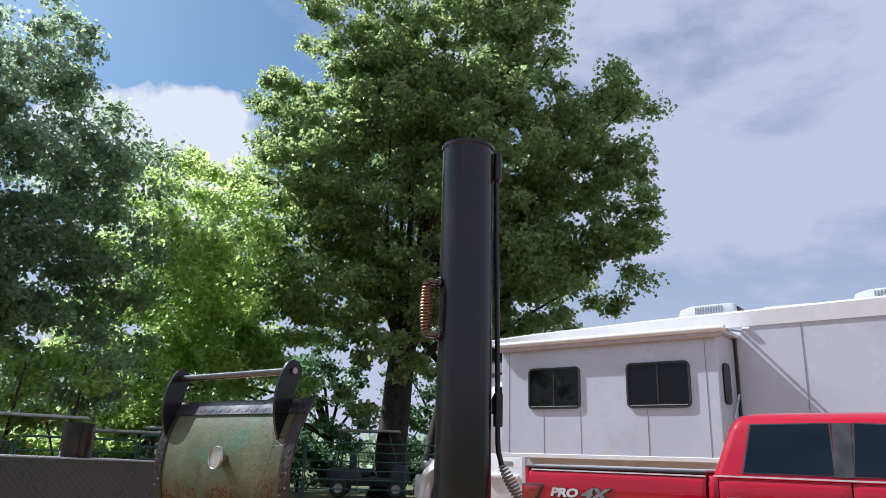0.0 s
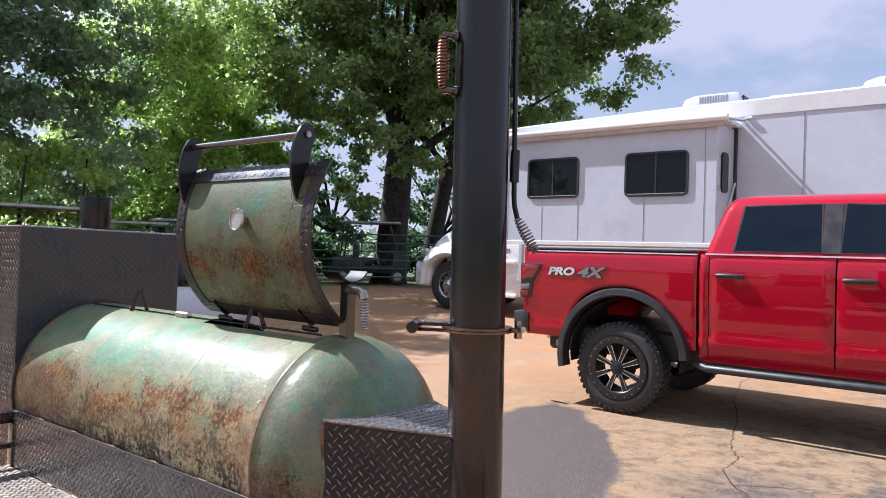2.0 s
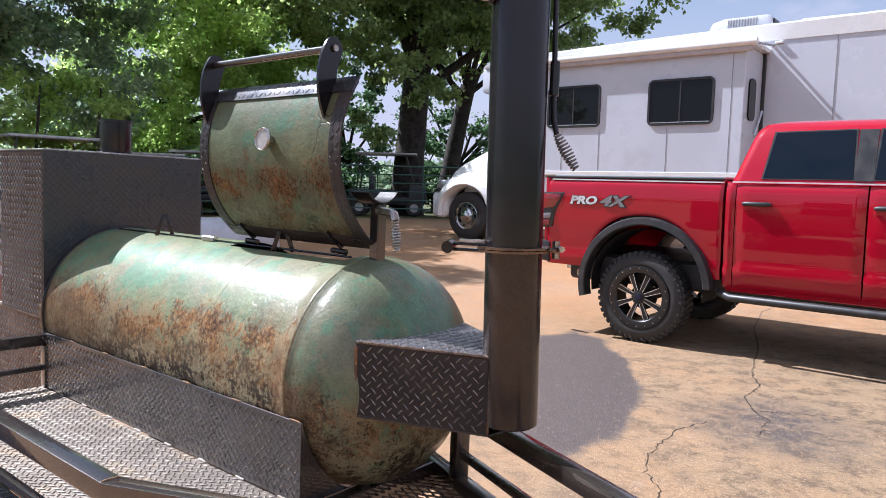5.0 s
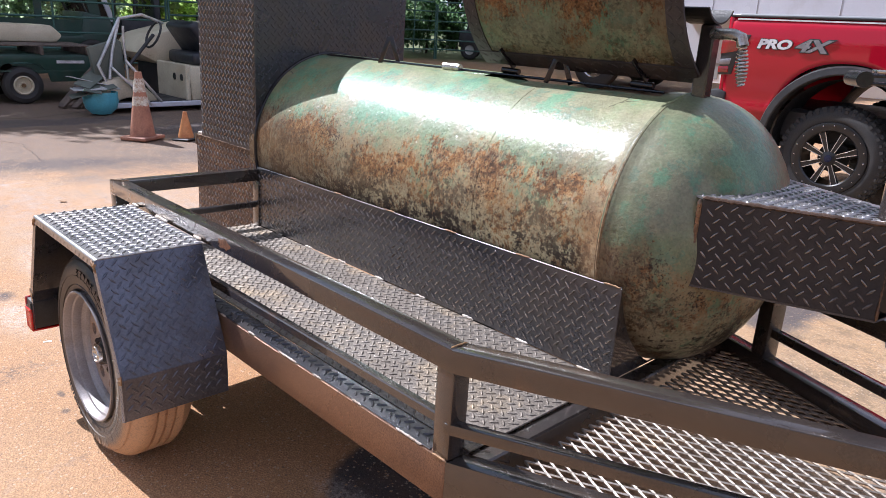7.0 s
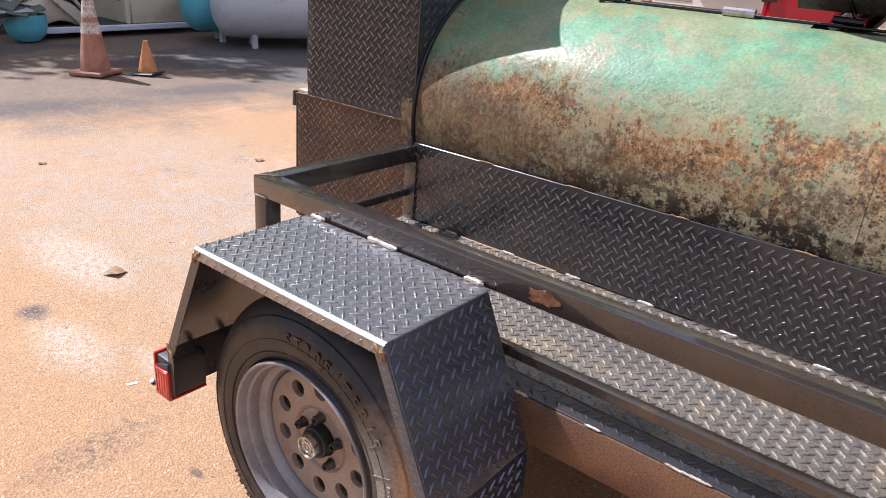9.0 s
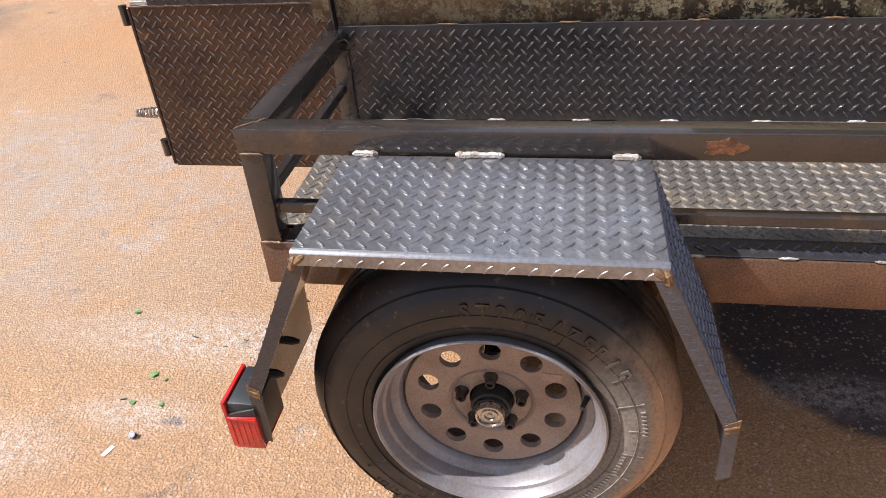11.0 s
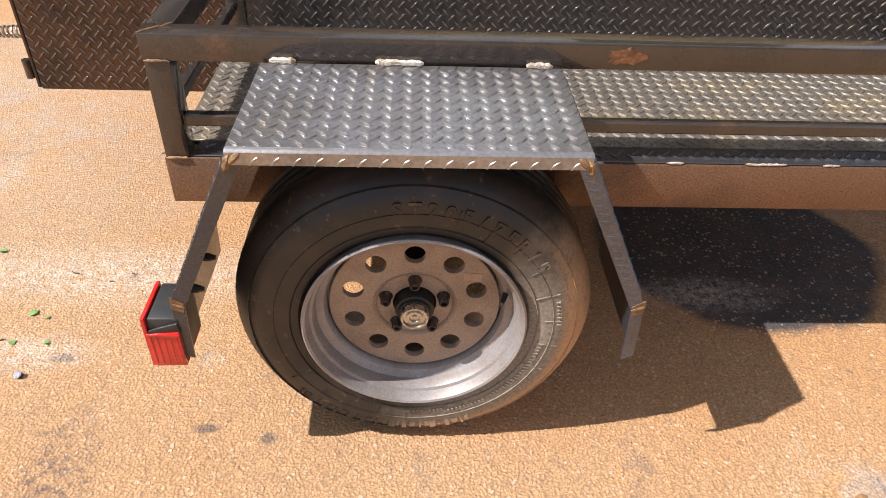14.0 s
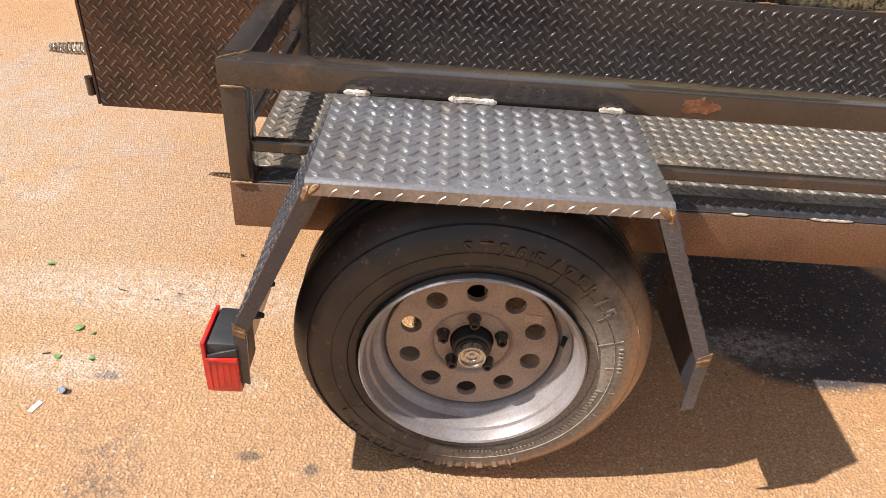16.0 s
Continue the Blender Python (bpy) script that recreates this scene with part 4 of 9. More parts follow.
def build_lamp(parent):
    lamp = new("tail_lamp")
    lamp.parent = parent
    b = Build().prism([(-0.462, 0.384), (-0.458, 0.389), (-0.410, 0.389), (-0.406, 0.384), (-0.406, 0.288), (-0.462, 0.288)], -0.0455, 0.050, b=0.003)
    b.prism([(-0.461, 0.356), (-0.461, 0.364), (-0.409, 0.381), (-0.407, 0.360)], -0.0495, -0.044, b=0.001)
    part("housing", b, M_BLACK_PLASTIC, lamp, "black plastic lamp housing")
    b = Build().prism([(-0.470, 0.392), (-0.4625, 0.392), (-0.4625, 0.284), (-0.408, 0.284), (-0.408, 0.278), (-0.470, 0.278)], -0.050, 0.052, b=0.002)
    b.prism([(-0.4635, 0.279), (-0.4655, 0.357), (-0.408, 0.362), (-0.408, 0.281)], -0.0525, -0.0440, b=0.002)
    part("lens", b, M_RED_LENS, lamp, "red ribbed lens")
    b = Build()
    for k in range(5):
        b.box(-0.4600 + k * 0.011, -0.4575 + k * 0.011, -0.0532, -0.0520, 0.286, 0.352)
    b.box(-0.463, -0.410, -0.0545, -0.0520, 0.3535, 0.3575)
    part("lens_ribs", b, M_RED_LENS, lamp)


build_wheel(trailer)
build_fender(trailer, IDENT)
build_lamp(trailer)
# the wheel and fender on the other side are turned copies
turn = Matrix.Translation((0, 2 * MID_Y, 0)) @ Matrix.Rotation(math.pi, 4, "Z")
for ob in [o for o in trailer.children if o.name.startswith(("wheel", "fender"))]:
    c = copy_thing(ob, turn)
    c.parent = trailer
part("axle", Build().beam((0, 0.1, AXLE_Z - 0.01), (0, 2 * MID_Y - 0.1, AXLE_Z - 0.01), 0.055, 0.055), M_TUBE, trailer)

T = 0.05
b = Build().box(X_REAR, X_BEND + 0.0055, RAIL_Y, RAIL_Y + T, RAIL_TOP - T, RAIL_TOP, 0.0025, IDENT, 2)
part("top_rail", b, M_TUBE, trailer, "bronze-black square tube rail")
part("rear_rail", Build().box(X_REAR + 0.001, X_REAR + T, RAIL_Y + T, 0.845, RAIL_TOP - T + 0.001, RAIL_TOP - 0.001, 0.0025, IDENT, 2), M_TUBE, trailer)
for x, y in ((X_REAR, RAIL_Y), (X_REAR + 0.01, 0.836), (X_BEND - 0.035, RAIL_Y + 0.002)):
    part("post", Build().box(x + 0.002, x + T - 0.002, y + 0.001, y + T - 0.001, FRAME_TOP, RAIL_TOP - T, 0.0025, IDENT, 2), M_TUBE, trailer)
for y in (RAIL_Y, FAR_Y - T):
    part("frame_side", Build().box(X_REAR - 0.001, X_BEND + 0.01, y, y + T, FRAME_BOT, FRAME_TOP, 0.003, IDENT, 2), M_FRAME, trailer, "brown dusted frame tube")
    s = 1 if y < MID_Y else -1
    yy = y if s > 0 else y + T
    for z0, z1, w, nm in ((RAIL_TOP - T, RAIL_TOP, T, "tongue_rail"), (FRAME_BOT, FRAME_TOP, T, "tongue_frame"), (0.583, 0.608, 0.025, "tongue_bar")):
        p = Vector((X_BEND - 0.0055, yy + s * (w / 2 - 0.0025), (z0 + z1) / 2 - 0.001))
        if s < 0 and nm != "tongue_frame":
            p = Vector((X_FPOST, Y_FPOST, (z0 + z1) / 2))  # the far rails begin at their own post
        q = Vector((X_TIP - (0.02 if w < T else 0), MID_Y - s * 0.0, (z0 + z1) / 2))
        part(nm, Build().beam(p, q, w, z1 - z0, 0.0025), M_TUBE, trailer)
part("post", Build().box(-T / 2, T / 2, -T / 2, T / 2, FRAME_TOP - 0.004, RAIL_TOP - T, 0.004, Matrix.Translation((X_FPOST, Y_FPOST, 0)) @ Matrix.Rotation(-0.43, 4, "Z"), 2), M_TUBE, trailer)
part("tongue_beam", Build().box(X_TIP - 0.12, X_TIP + 0.75, MID_Y - 0.04, MID_Y + 0.04, FRAME_BOT - 0.02, FRAME_TOP - 0.005, 0.005), M_TUBE, trailer)
part("tongue_plate", Build().box(X_TIP - 0.06, X_TIP + 0.04, MID_Y - 0.05, MID_Y + 0.05, FRAME_TOP - 0.005, RAIL_TOP, 0.005), M_TUBE, trailer)
part("cross_beam", Build().box(X_BEND + 0.012, X_BEND + 0.062, RAIL_Y + T, FAR_Y - T, FRAME_BOT, FRAME_TOP - 0.002, 0.004), M_TUBE, trailer)
part("cross_beam", Build().box(X_REAR + 0.003, X_REAR + T, RAIL_Y + T, FAR_Y - T, FRAME_BOT, FRAME_TOP - 0.006, 0.004), M_TUBE, trailer)
part("mid_rail", Build().box(X_REAR + T - 0.003, X_BEND - 0.033, RAIL_Y + 0.014, RAIL_Y + 0.037, 0.583, 0.607, 0.003), M_TUBE, trailer, "thin square bar, worn brown")
part("rear_mid_rail", Build().box(X_REAR + 0.013, X_REAR + 0.036, RAIL_Y + T - 0.003, 0.838, 0.605, 0.629, 0.003), M_TUBE, trailer)

deck = Build()
tread_sheet(deck, (X_REAR + 0.012, RAIL_Y + T + 0.012, FRAME_TOP + 0.006), (X_BEND + 0.02, RAIL_Y + T + 0.012, FRAME_TOP + 0.006), (X_REAR + 0.012, 0.844, FRAME_TOP + 0.006), 0.005)
part("deck", deck, M_PLATE_DUST, trailer, "dusty brown tread plate deck")
strip = Build()
tread_sheet(strip, (X_REAR + 0.054, RAIL_Y + 0.004, FRAME_TOP + 0.004), (X_BEND - 0.04, RAIL_Y + 0.004, FRAME_TOP + 0.004), (X_REAR + 0.054, RAIL_Y + T + 0.010, FRAME_TOP + 0.004), 0.003)
part("deck_edge", strip, M_PLATE, trailer, "dark tread plate strip")
for k in range(10):
    bead = Build()
    x = -0.30 + k * 0.16
    weld_bead(bead, (x, RAIL_Y + 0.002, FRAME_TOP + 0.003), (x + 0.035 + 0.05 * (k % 3 == 0), RAIL_Y + 0.002, FRAME_TOP + 0.003), 0.0028, k)
    part("deck_weld", bead, M_WELD, trailer, "bright weld bead")
for p, q, r in (((X_REAR + 0.004, RAIL_Y - 0.001, FRAME_TOP), (X_REAR + 0.048, RAIL_Y - 0.001, FRAME_TOP), 0.003), ((X_REAR + 0.004, RAIL_Y - 0.001, RAIL_TOP - T), (X_REAR + 0.05, RAIL_Y - 0.001, RAIL_TOP - T), 0.0025), ((X_REAR + 0.002, RAIL_Y + 0.002, RAIL_TOP), (X_REAR + T, RAIL_Y + T, RAIL_TOP), 0.0025), ((X_BEND, RAIL_Y + 0.002, RAIL_TOP), (X_BEND, RAIL_Y + T, RAIL_TOP), 0.0025), ((X_BEND - 0.03, RAIL_Y + 0.001, FRAME_TOP), (X_BEND + 0.012, RAIL_Y + 0.001, FRAME_TOP), 0.003), ((X_REAR + 0.047, RAIL_Y + 0.014, 0.584), (X_REAR + 0.047, RAIL_Y + 0.014, 0.607), 0.004)):
    bead = Build()
    weld_bead(bead, p, q, r, 5)
    part("corner_weld", bead, M_RUSTY_WELD, trailer, "ground brown corner weld")
burn = Build().prism([(0.375 + (0.034 + 0.010 * math.sin(3.1 * k) + 0.006 * math.cos(7.3 * k)) * math.cos(2 * math.pi * k / 18), RAIL_TOP - 0.024 + (0.015 + 0.004 * math.sin(4.7 * k + 1)) * math.sin(2 * math.pi * k / 18)) for k in range(18)], RAIL_Y - 0.0012, RAIL_Y + 0.001)
part("scorched_patch", burn, material("scorched_steel", (0.26, 0.12, 0.06), 0.45, 0.4, (0.10, 0.05, 0.03), (0.40, 0.28, 0.18), scale=25, fine=120, amount=0.8, bump=0.3, scale3=18), trailer, "scorched orange-brown spot on the rail")

# expanded metal in the tongue
mesh = Build()
zz = FRAME_TOP - 0.045
L_, W_ = 0.062, 0.030


def in_tongue(x, y):
    return X_BEND + 0.055 < x < X_TIP - 0.15 and abs(y - MID_Y) < (X_TIP - x) / (X_TIP - X_BEND) * (FAR_Y - RAIL_Y) / 2 - 0.028


for i in range(int((X_TIP - X_BEND) / (L_ / 2)) + 1):
    for j in range(int((FAR_Y - RAIL_Y) / (W_ / 2)) + 1):
        if (i + j) % 2:
            continue
        x, y = X_BEND + 0.04 + i * L_ / 2, RAIL_Y + 0.02 + j * W_ / 2
        for dx, dy in ((L_ / 2, W_ / 2), (L_ / 2, -W_ / 2)):
            if in_tongue(x, y) and in_tongue(x + dx, y + dy):
                d = Vector((dx, dy, 0)).normalized()
                s = Vector((-d.y, d.x, 0)) * 0.0019
                p, q = Vector((x, y, zz)), Vector((x + dx, y + dy, zz))
                up = Vector((0, 0, 0.0032))
                mesh.add([p - s, q - s, q + s + up * 0.6, p + s + up * 0.6, p - s + up, q - s + up, q + s + up * 1.6, p + s + up * 1.6],
                         [(0, 3, 2, 1), (4, 5, 6, 7), (0, 1, 5, 4), (2, 3, 7, 6)])
ob = part("expanded_metal", mesh, M_PLATE_DUST, trailer, "diamond expanded metal mesh deck", 0)
tagged(ob, kind="stuff")

# side shield between deck and tank
PANEL_Y = 0.845
panel = Build()
# worn gathers the shield's lugs, coloured lighter as painted highlights
tread_sheet(panel, (-0.452, PANEL_Y, FRAME_TOP + 0.008), (1.305, PANEL_Y, FRAME_TOP + 0.008), (-0.452, PANEL_Y, 0.778), 0.004, glints=(worn := Build()))
part("shield", panel, M_SHIELD, trailer, "black tread plate shield along the deck")
glint_lugs(worn, trailer)
for k in range(8):
    bead = Build()
    x = -0.30 + k * 0.215
    weld_bead(bead, (x, PANEL_Y - 0.002, FRAME_TOP + 0.009), (x + 0.045, PANEL_Y - 0.002, FRAME_TOP + 0.009), 0.0042, k)
    part("shield_weld", bead, M_WELD, trailer, "bright weld bead")
for k in range(6):
    bead = Build()
    x = -0.2 + k * 0.29
    weld_bead(bead, (x, PANEL_Y + 0.001, 0.779), (x + 0.05, PANEL_Y + 0.001, 0.779), 0.0024, k)
    part("shield_top_weld", bead, M_RUSTY_WELD, trailer)
# end plate that follows the tank's curve
pts = [(PANEL_Y + 0.003, FRAME_TOP)] + [(PANEL_Y + 0.003, 0.775)]
for k in range(0, 13):
    a = radians(192 + k * 5.6)
    pts.append((1.225 + 0.383 * math.cos(a), 0.86 + 0.383 * math.sin(a)))
pts = [(y, max(z, FRAME_TOP)) for y, z in pts]
b = Build().prism(pts, 1.296, 1.302, Matrix(((0, 1, 0, 0), (1, 0, 0, 0), (0, 0, 1, 0), (0, 0, 0, 1))))
part("end_plate", b, M_TUBE, trailer, "smooth dark end plate under the tank")
# ---- smoker on the trailer ----
TANK_Y, TANK_Z, TANK_R = 1.225, 0.86, 0.380


def tank_material(name, top, foot, tone, more=0.0, gloss=0.45):
    """top and foot: the heights between which rust and flaking run. tone: scales the whole colour."""
    ma = bpy.data.materials.new(name)
    ma.use_nodes = True
    n, l = ma.node_tree.nodes, ma.node_tree.links
    p = n["Principled BSDF"]
    co = n.new("ShaderNodeTexCoord")
    sep = n.new("ShaderNodeSeparateXYZ")
    l.new(co.outputs["Object"], sep.inputs[0])

    def tex(s, detail=7.0, rough=0.65, off=0.0, stretch=(1, 1, 1)):
        mp = n.new("ShaderNodeMapping")
        mp.inputs["Location"].default_value = (off, off * 1.7, off * 0.6)
        mp.inputs["Scale"].default_value = stretch
        l.new(co.outputs["Object"], mp.inputs["Vector"])
        t = n.new("ShaderNodeTexNoise")
        t.inputs["Scale"].default_value, t.inputs["Detail"].default_value, t.inputs["Roughness"].default_value = s, detail, rough
        l.new(mp.outputs["Vector"], t.inputs["Vector"])
        return t.outputs["Fac"]

    def span(sock, a, b, c=0.0, d=1.0):
        r = n.new("ShaderNodeMapRange")
        for k, v in zip(("From Min", "From Max", "To Min", "To Max"), (a, b, c, d)):
            r.inputs[k].default_value = v
        l.new(sock, r.inputs["Value"])
        return r.outputs["Result"]

    def maths(op, a, b=0.0):
        x = n.new("ShaderNodeMath")
        x.operation = op
        for i, v in enumerate((a, b)):
            if isinstance(v, float):
                x.inputs[i].default_value = v
            else:
                l.new(v, x.inputs[i])
        return x.outputs[0]

    def mix(f, a, b, kind="MIX"):
        x = n.new("ShaderNodeMix")
        x.data_type, x.blend_type = "RGBA", kind
        for s, v in (("Factor", f), ("A", a), ("B", b)):
            if isinstance(v, tuple):
                x.inputs[s].default_value = (*v, 1)
            elif isinstance(v, float):
                x.inputs[s].default_value = v
            else:
                l.new(v, x.inputs[s])
        return x.outputs["Result"]

    z = maths("ADD", sep.outputs[2], maths("MULTIPLY", maths("SUBTRACT", tex(2.2, 4.0), 0.5), 0.26))
    chips = tex(70.0, 9.0, 0.85, 2.9)
    fibre = tex(38.0, 9.0, 0.85, 4.9, (2.0, 1, 1))
    flank = maths("MULTIPLY", span(z, foot + 0.06, foot + 0.22), span(z, top, top - 0.12))
    low = maths("MULTIPLY", span(z, top - 0.16, top - 0.30), span(z, foot - 0.10, foot + 0.0))
    # old paint: yellowed sage, mint where it is fresher, tan where it has worn thin
    colour = mix(span(tex(2.6, 8.0, 0.7), 0.40, 0.60), (0.222, 0.232, 0.112), (0.178, 0.232, 0.122))
    colour = mix(maths("MULTIPLY", span(tex(2.0, 9.0, 0.72, 7.7), 0.46, 0.58), 0.65), colour, (0.262, 0.238, 0.150))
    colour = mix(maths("MULTIPLY", span(tex(3.6, 10.0, 0.74, 3.1), 0.525, 0.565), 0.85), colour, (0.128, 0.268, 0.152))
    colour = mix(maths("MULTIPLY", span(tex(9.0, 9.0, 0.8, 5.1), 0.56, 0.585), 0.5), colour, (0.104, 0.212, 0.142))
    worn = span(maths("ADD", maths("ADD", tex(7.0, 10.0, 0.78, 11.3), maths("MULTIPLY", flank, 0.14)), maths("MULTIPLY", chips, 0.55)), 0.84, 0.90)
    colour = mix(maths("MULTIPLY", worn, maths("ADD", maths("MULTIPLY", flank, 0.80), 0.12)), colour, (0.300, 0.222, 0.112))
    # rust through the paint, orange in the thick of it and dark at its edges
    blotch = maths("ADD", tex(4.6, 11.0, 0.80, 1.3), maths("MULTIPLY", maths("ADD", flank, maths("MULTIPLY", low, 0.45)), 0.17))
    rusty = span(maths("ADD", blotch, maths("MULTIPLY", fibre, 0.72)), 1.005 - more, 1.045 - more)
    rusty = maths("MULTIPLY", rusty, span(maths("ADD", flank, low), 0.02, 0.30))
    rust_tint = mix(span(tex(12.0, 8.0, 0.8, 15.0), 0.42, 0.60), (0.165, 0.076, 0.032), (0.330, 0.158, 0.058))
    rust_tint = mix(span(chips, 0.53, 0.57), rust_tint, (0.40, 0.270, 0.130))
    rust_tint = mix(span(chips, 0.46, 0.42), rust_tint, (0.052, 0.030, 0.018))
    colour = mix(maths("MULTIPLY", rusty, 0.95), colour, rust_tint)
    spots = maths("MULTIPLY", span(tex(2.4, 4.0, 0.6, 17.0), 0.66, 0.68), span(fibre, 0.40, 0.5))
    colour = mix(maths("MULTIPLY", spots, 0.8), colour, (0.22, 0.095, 0.035))
    # brown scale with flaked cream primer and black pits along the foot
    scale_ = maths("MULTIPLY", span(maths("ADD", tex(5.0, 10.0, 0.78, 19.0), maths("MULTIPLY", fibre, 0.5)), 0.70, 0.78), low)
    colour = mix(maths("MULTIPLY", scale_, 0.75), colour, (0.135, 0.088, 0.050))
    cream = maths("MULTIPLY", span(maths("ADD", tex(9.0, 10.0, 0.8, 2.2), maths("MULTIPLY", tex(85.0, 8.0, 0.8, 5.9), 0.8)), 0.88, 0.91), low)
    colour = mix(maths("MULTIPLY", cream, 0.85), colour, (0.42, 0.37, 0.225))
    pits = maths("MULTIPLY", span(maths("ADD", maths("ADD", tex(54.0, 8.0, 0.8, 8.1), maths("MULTIPLY", low, 0.06)), maths("MULTIPLY", tex(7.0, 4.0, 0.6, 3.3), 0.55)), 0.830, 0.850), maths("ADD", maths("MULTIPLY", maths("MAXIMUM", low, maths("MULTIPLY", flank, 0.6)), 0.95), 0.03))
    colour = mix(pits, colour, (0.035, 0.026, 0.020))
    specks = maths("MULTIPLY", span(maths("ADD", tex(150.0, 5.0, 0.7, 12.0), maths("MULTIPLY", tex(8.0, 5.0, 0.7, 9.3), 0.5)), 0.85, 0.87), maths("ADD", maths("MULTIPLY", maths("MAXIMUM", low, flank), 0.9), 0.14))
    colour = mix(specks, colour, (0.045, 0.030, 0.020))
    # brown smoke stain towards the firebox
    stain = maths("MULTIPLY", span(maths("ADD", sep.outputs[0], maths("MULTIPLY", tex(4.0, 6.0, 0.7, 2.5), 0.6)), 0.72, 0.10), span(z, top - 0.02, top - 0.16))
    colour = mix(maths("MULTIPLY", stain, 0.72), colour, mix(span(fibre, 0.40, 0.62), (0.150, 0.092, 0.046), (0.085, 0.052, 0.030)))
    # tan and brown wear beside the welded seam
    near = maths("ABSOLUTE", maths("SUBTRACT", sep.outputs[0], 1.235))
    wear = maths("MULTIPLY", span(maths("ADD", near, maths("MULTIPLY", tex(6.0, 9.0, 0.75, 13.0), 0.22)), 0.22, 0.14), span(z, top + 0.16, top - 0.16))
    colour = mix(maths("MULTIPLY", wear, 0.75), colour, mix(span(fibre, 0.42, 0.60), (0.235, 0.140, 0.070), (0.120, 0.070, 0.038)))
    # a few long cracks in the paint
    wob = n.new("ShaderNodeVectorMath")
    wob.operation = "MULTIPLY_ADD"
    wob.inputs[1].default_value = (0.16, 0.16, 0.16)
    tw = n.new("ShaderNodeTexNoise")
    tw.inputs["Scale"].default_value, tw.inputs["Detail"].default_value = 7.0, 5.0
    l.new(co.outputs["Object"], tw.inputs["Vector"])
    l.new(tw.outputs["Color"], wob.inputs[0])
    l.new(co.outputs["Object"], wob.inputs[2])
    cell = n.new("ShaderNodeTexVoronoi")
    cell.feature = "DISTANCE_TO_EDGE"
    cell.inputs["Scale"].default_value = 3.4
    l.new(wob.outputs[0], cell.inputs["Vector"])
    crack = maths("MULTIPLY", span(cell.outputs["Distance"], 0.009, 0.003), span(tex(3.0, 3.0, 0.5, 21.0), 0.63, 0.66))
    colour = mix(maths("MULTIPLY", crack, 0.8), colour, (0.040, 0.034, 0.024))
    flakes = span(tex(80.0, 4.0, 0.6, 4.4), 0.70, 0.73)
    colour = mix(maths("MULTIPLY", flakes, 0.45), colour, (0.42, 0.40, 0.29))
    colour = mix(1.0, colour, span(tex(11.0, 6.0, 0.7, 6.0), 0.3, 0.7, 0.74 * tone, 1.2 * tone), "MULTIPLY")
    colour = mix(1.0, colour, span(tex(120.0, 3.0, 0.7, 8.8), 0.3, 0.7, 0.80, 1.16), "MULTIPLY")
    l.new(colour, p.inputs["Base Color"])
    l.new(span(tex(14.0, off=9.0), 0.3, 0.7, 0.45, 0.62), p.inputs["Roughness"])
    l.new(maths("SUBTRACT", 0.22, maths("MULTIPLY", maths("MAXIMUM", rusty, pits), 0.15)), p.inputs["Specular IOR Level"])
    l.new(maths("MULTIPLY", maths("SUBTRACT", 1.0, maths("MULTIPLY", maths("MAXIMUM", rusty, pits), 0.75)), gloss), p.inputs["Coat Weight"])
    l.new(span(tex(26.0, 5.0, 0.7), 0.3, 0.7, 0.10, 0.24), p.inputs["Coat Roughness"])
    bp = n.new("ShaderNodeBump")
    bp.inputs["Strength"].default_value = 0.42
    bp.inputs["Distance"].default_value = 0.004
    skin_relief = maths("ADD", maths("MULTIPLY", tex(95.0, 3.0), 0.8), maths("MULTIPLY", tex(30.0, 3.0, 0.5, 5.0), 0.6))
    l.new(maths("ADD", maths("ADD", maths("MULTIPLY", maths("MAXIMUM", pits, crack), -0.6), skin_relief), maths("MULTIPLY", rusty, -0.3)), bp.inputs["Height"])
    l.new(bp.outputs["Normal"], p.inputs["Normal"])
    l.new(bp.outputs["Normal"], p.inputs["Coat Normal"])
    return ma


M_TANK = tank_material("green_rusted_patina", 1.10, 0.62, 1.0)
# 0.52 darkens the whole lid: its weak grazing sunlight put into the paint
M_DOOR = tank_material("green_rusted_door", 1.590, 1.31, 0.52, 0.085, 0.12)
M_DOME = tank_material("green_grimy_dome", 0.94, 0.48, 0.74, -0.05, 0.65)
smoker = thing("barbecue_smoker", TILT, "barbecue smoker made from a rusty green tank, lid open", "smoker")
ALONG_X = Matrix(((0, 0, 1, 0), (1, 0, 0, TANK_Y), (0, 1, 0, TANK_Z), (0, 0, 0, 1)))  # lathe height -> x, angle from +y to +z
X_FIREBOX, X_SEAM, DOME = -0.462, 1.225, 0.275
LID_A0, LID_A1 = 30.0, 104.0  # degrees of the opening, measured from +y upwards
LID_X0, LID_X1 = 0.52, 1.165

# shell: full rings outside the door, open sheet inside it
b = Build()
R = TANK_R
b.lathe([(R, X_FIREBOX - 0.05), (R, LID_X0)], ALONG_X, 96)
b.lathe([(R, LID_X0), (R, LID_X1)], ALONG_X, 76, radians(LID_A1), radians(360 + LID_A0))
b.lathe([(R, LID_X1), (R, X_SEAM - 0.012), (R + 0.0035, X_SEAM - 0.008)], ALONG_X, 96)
part("tank", b, M_TANK, smoker, "glossy green patina tank with rust and cream flakes", 50)
b = Build()
prof = [(R + 0.0035, X_SEAM - 0.008), (R + 0.0035, X_SEAM + 0.008), (R, X_SEAM + 0.012)]
prof += [(R * math.cos(t), X_SEAM + 0.012 + DOME * math.sin(t)) for t in (math.pi / 2 * k / 16 for k in range(1, 17))]
b.lathe(prof, ALONG_X, 96)
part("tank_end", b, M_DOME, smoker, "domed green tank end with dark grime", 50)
b = Build()
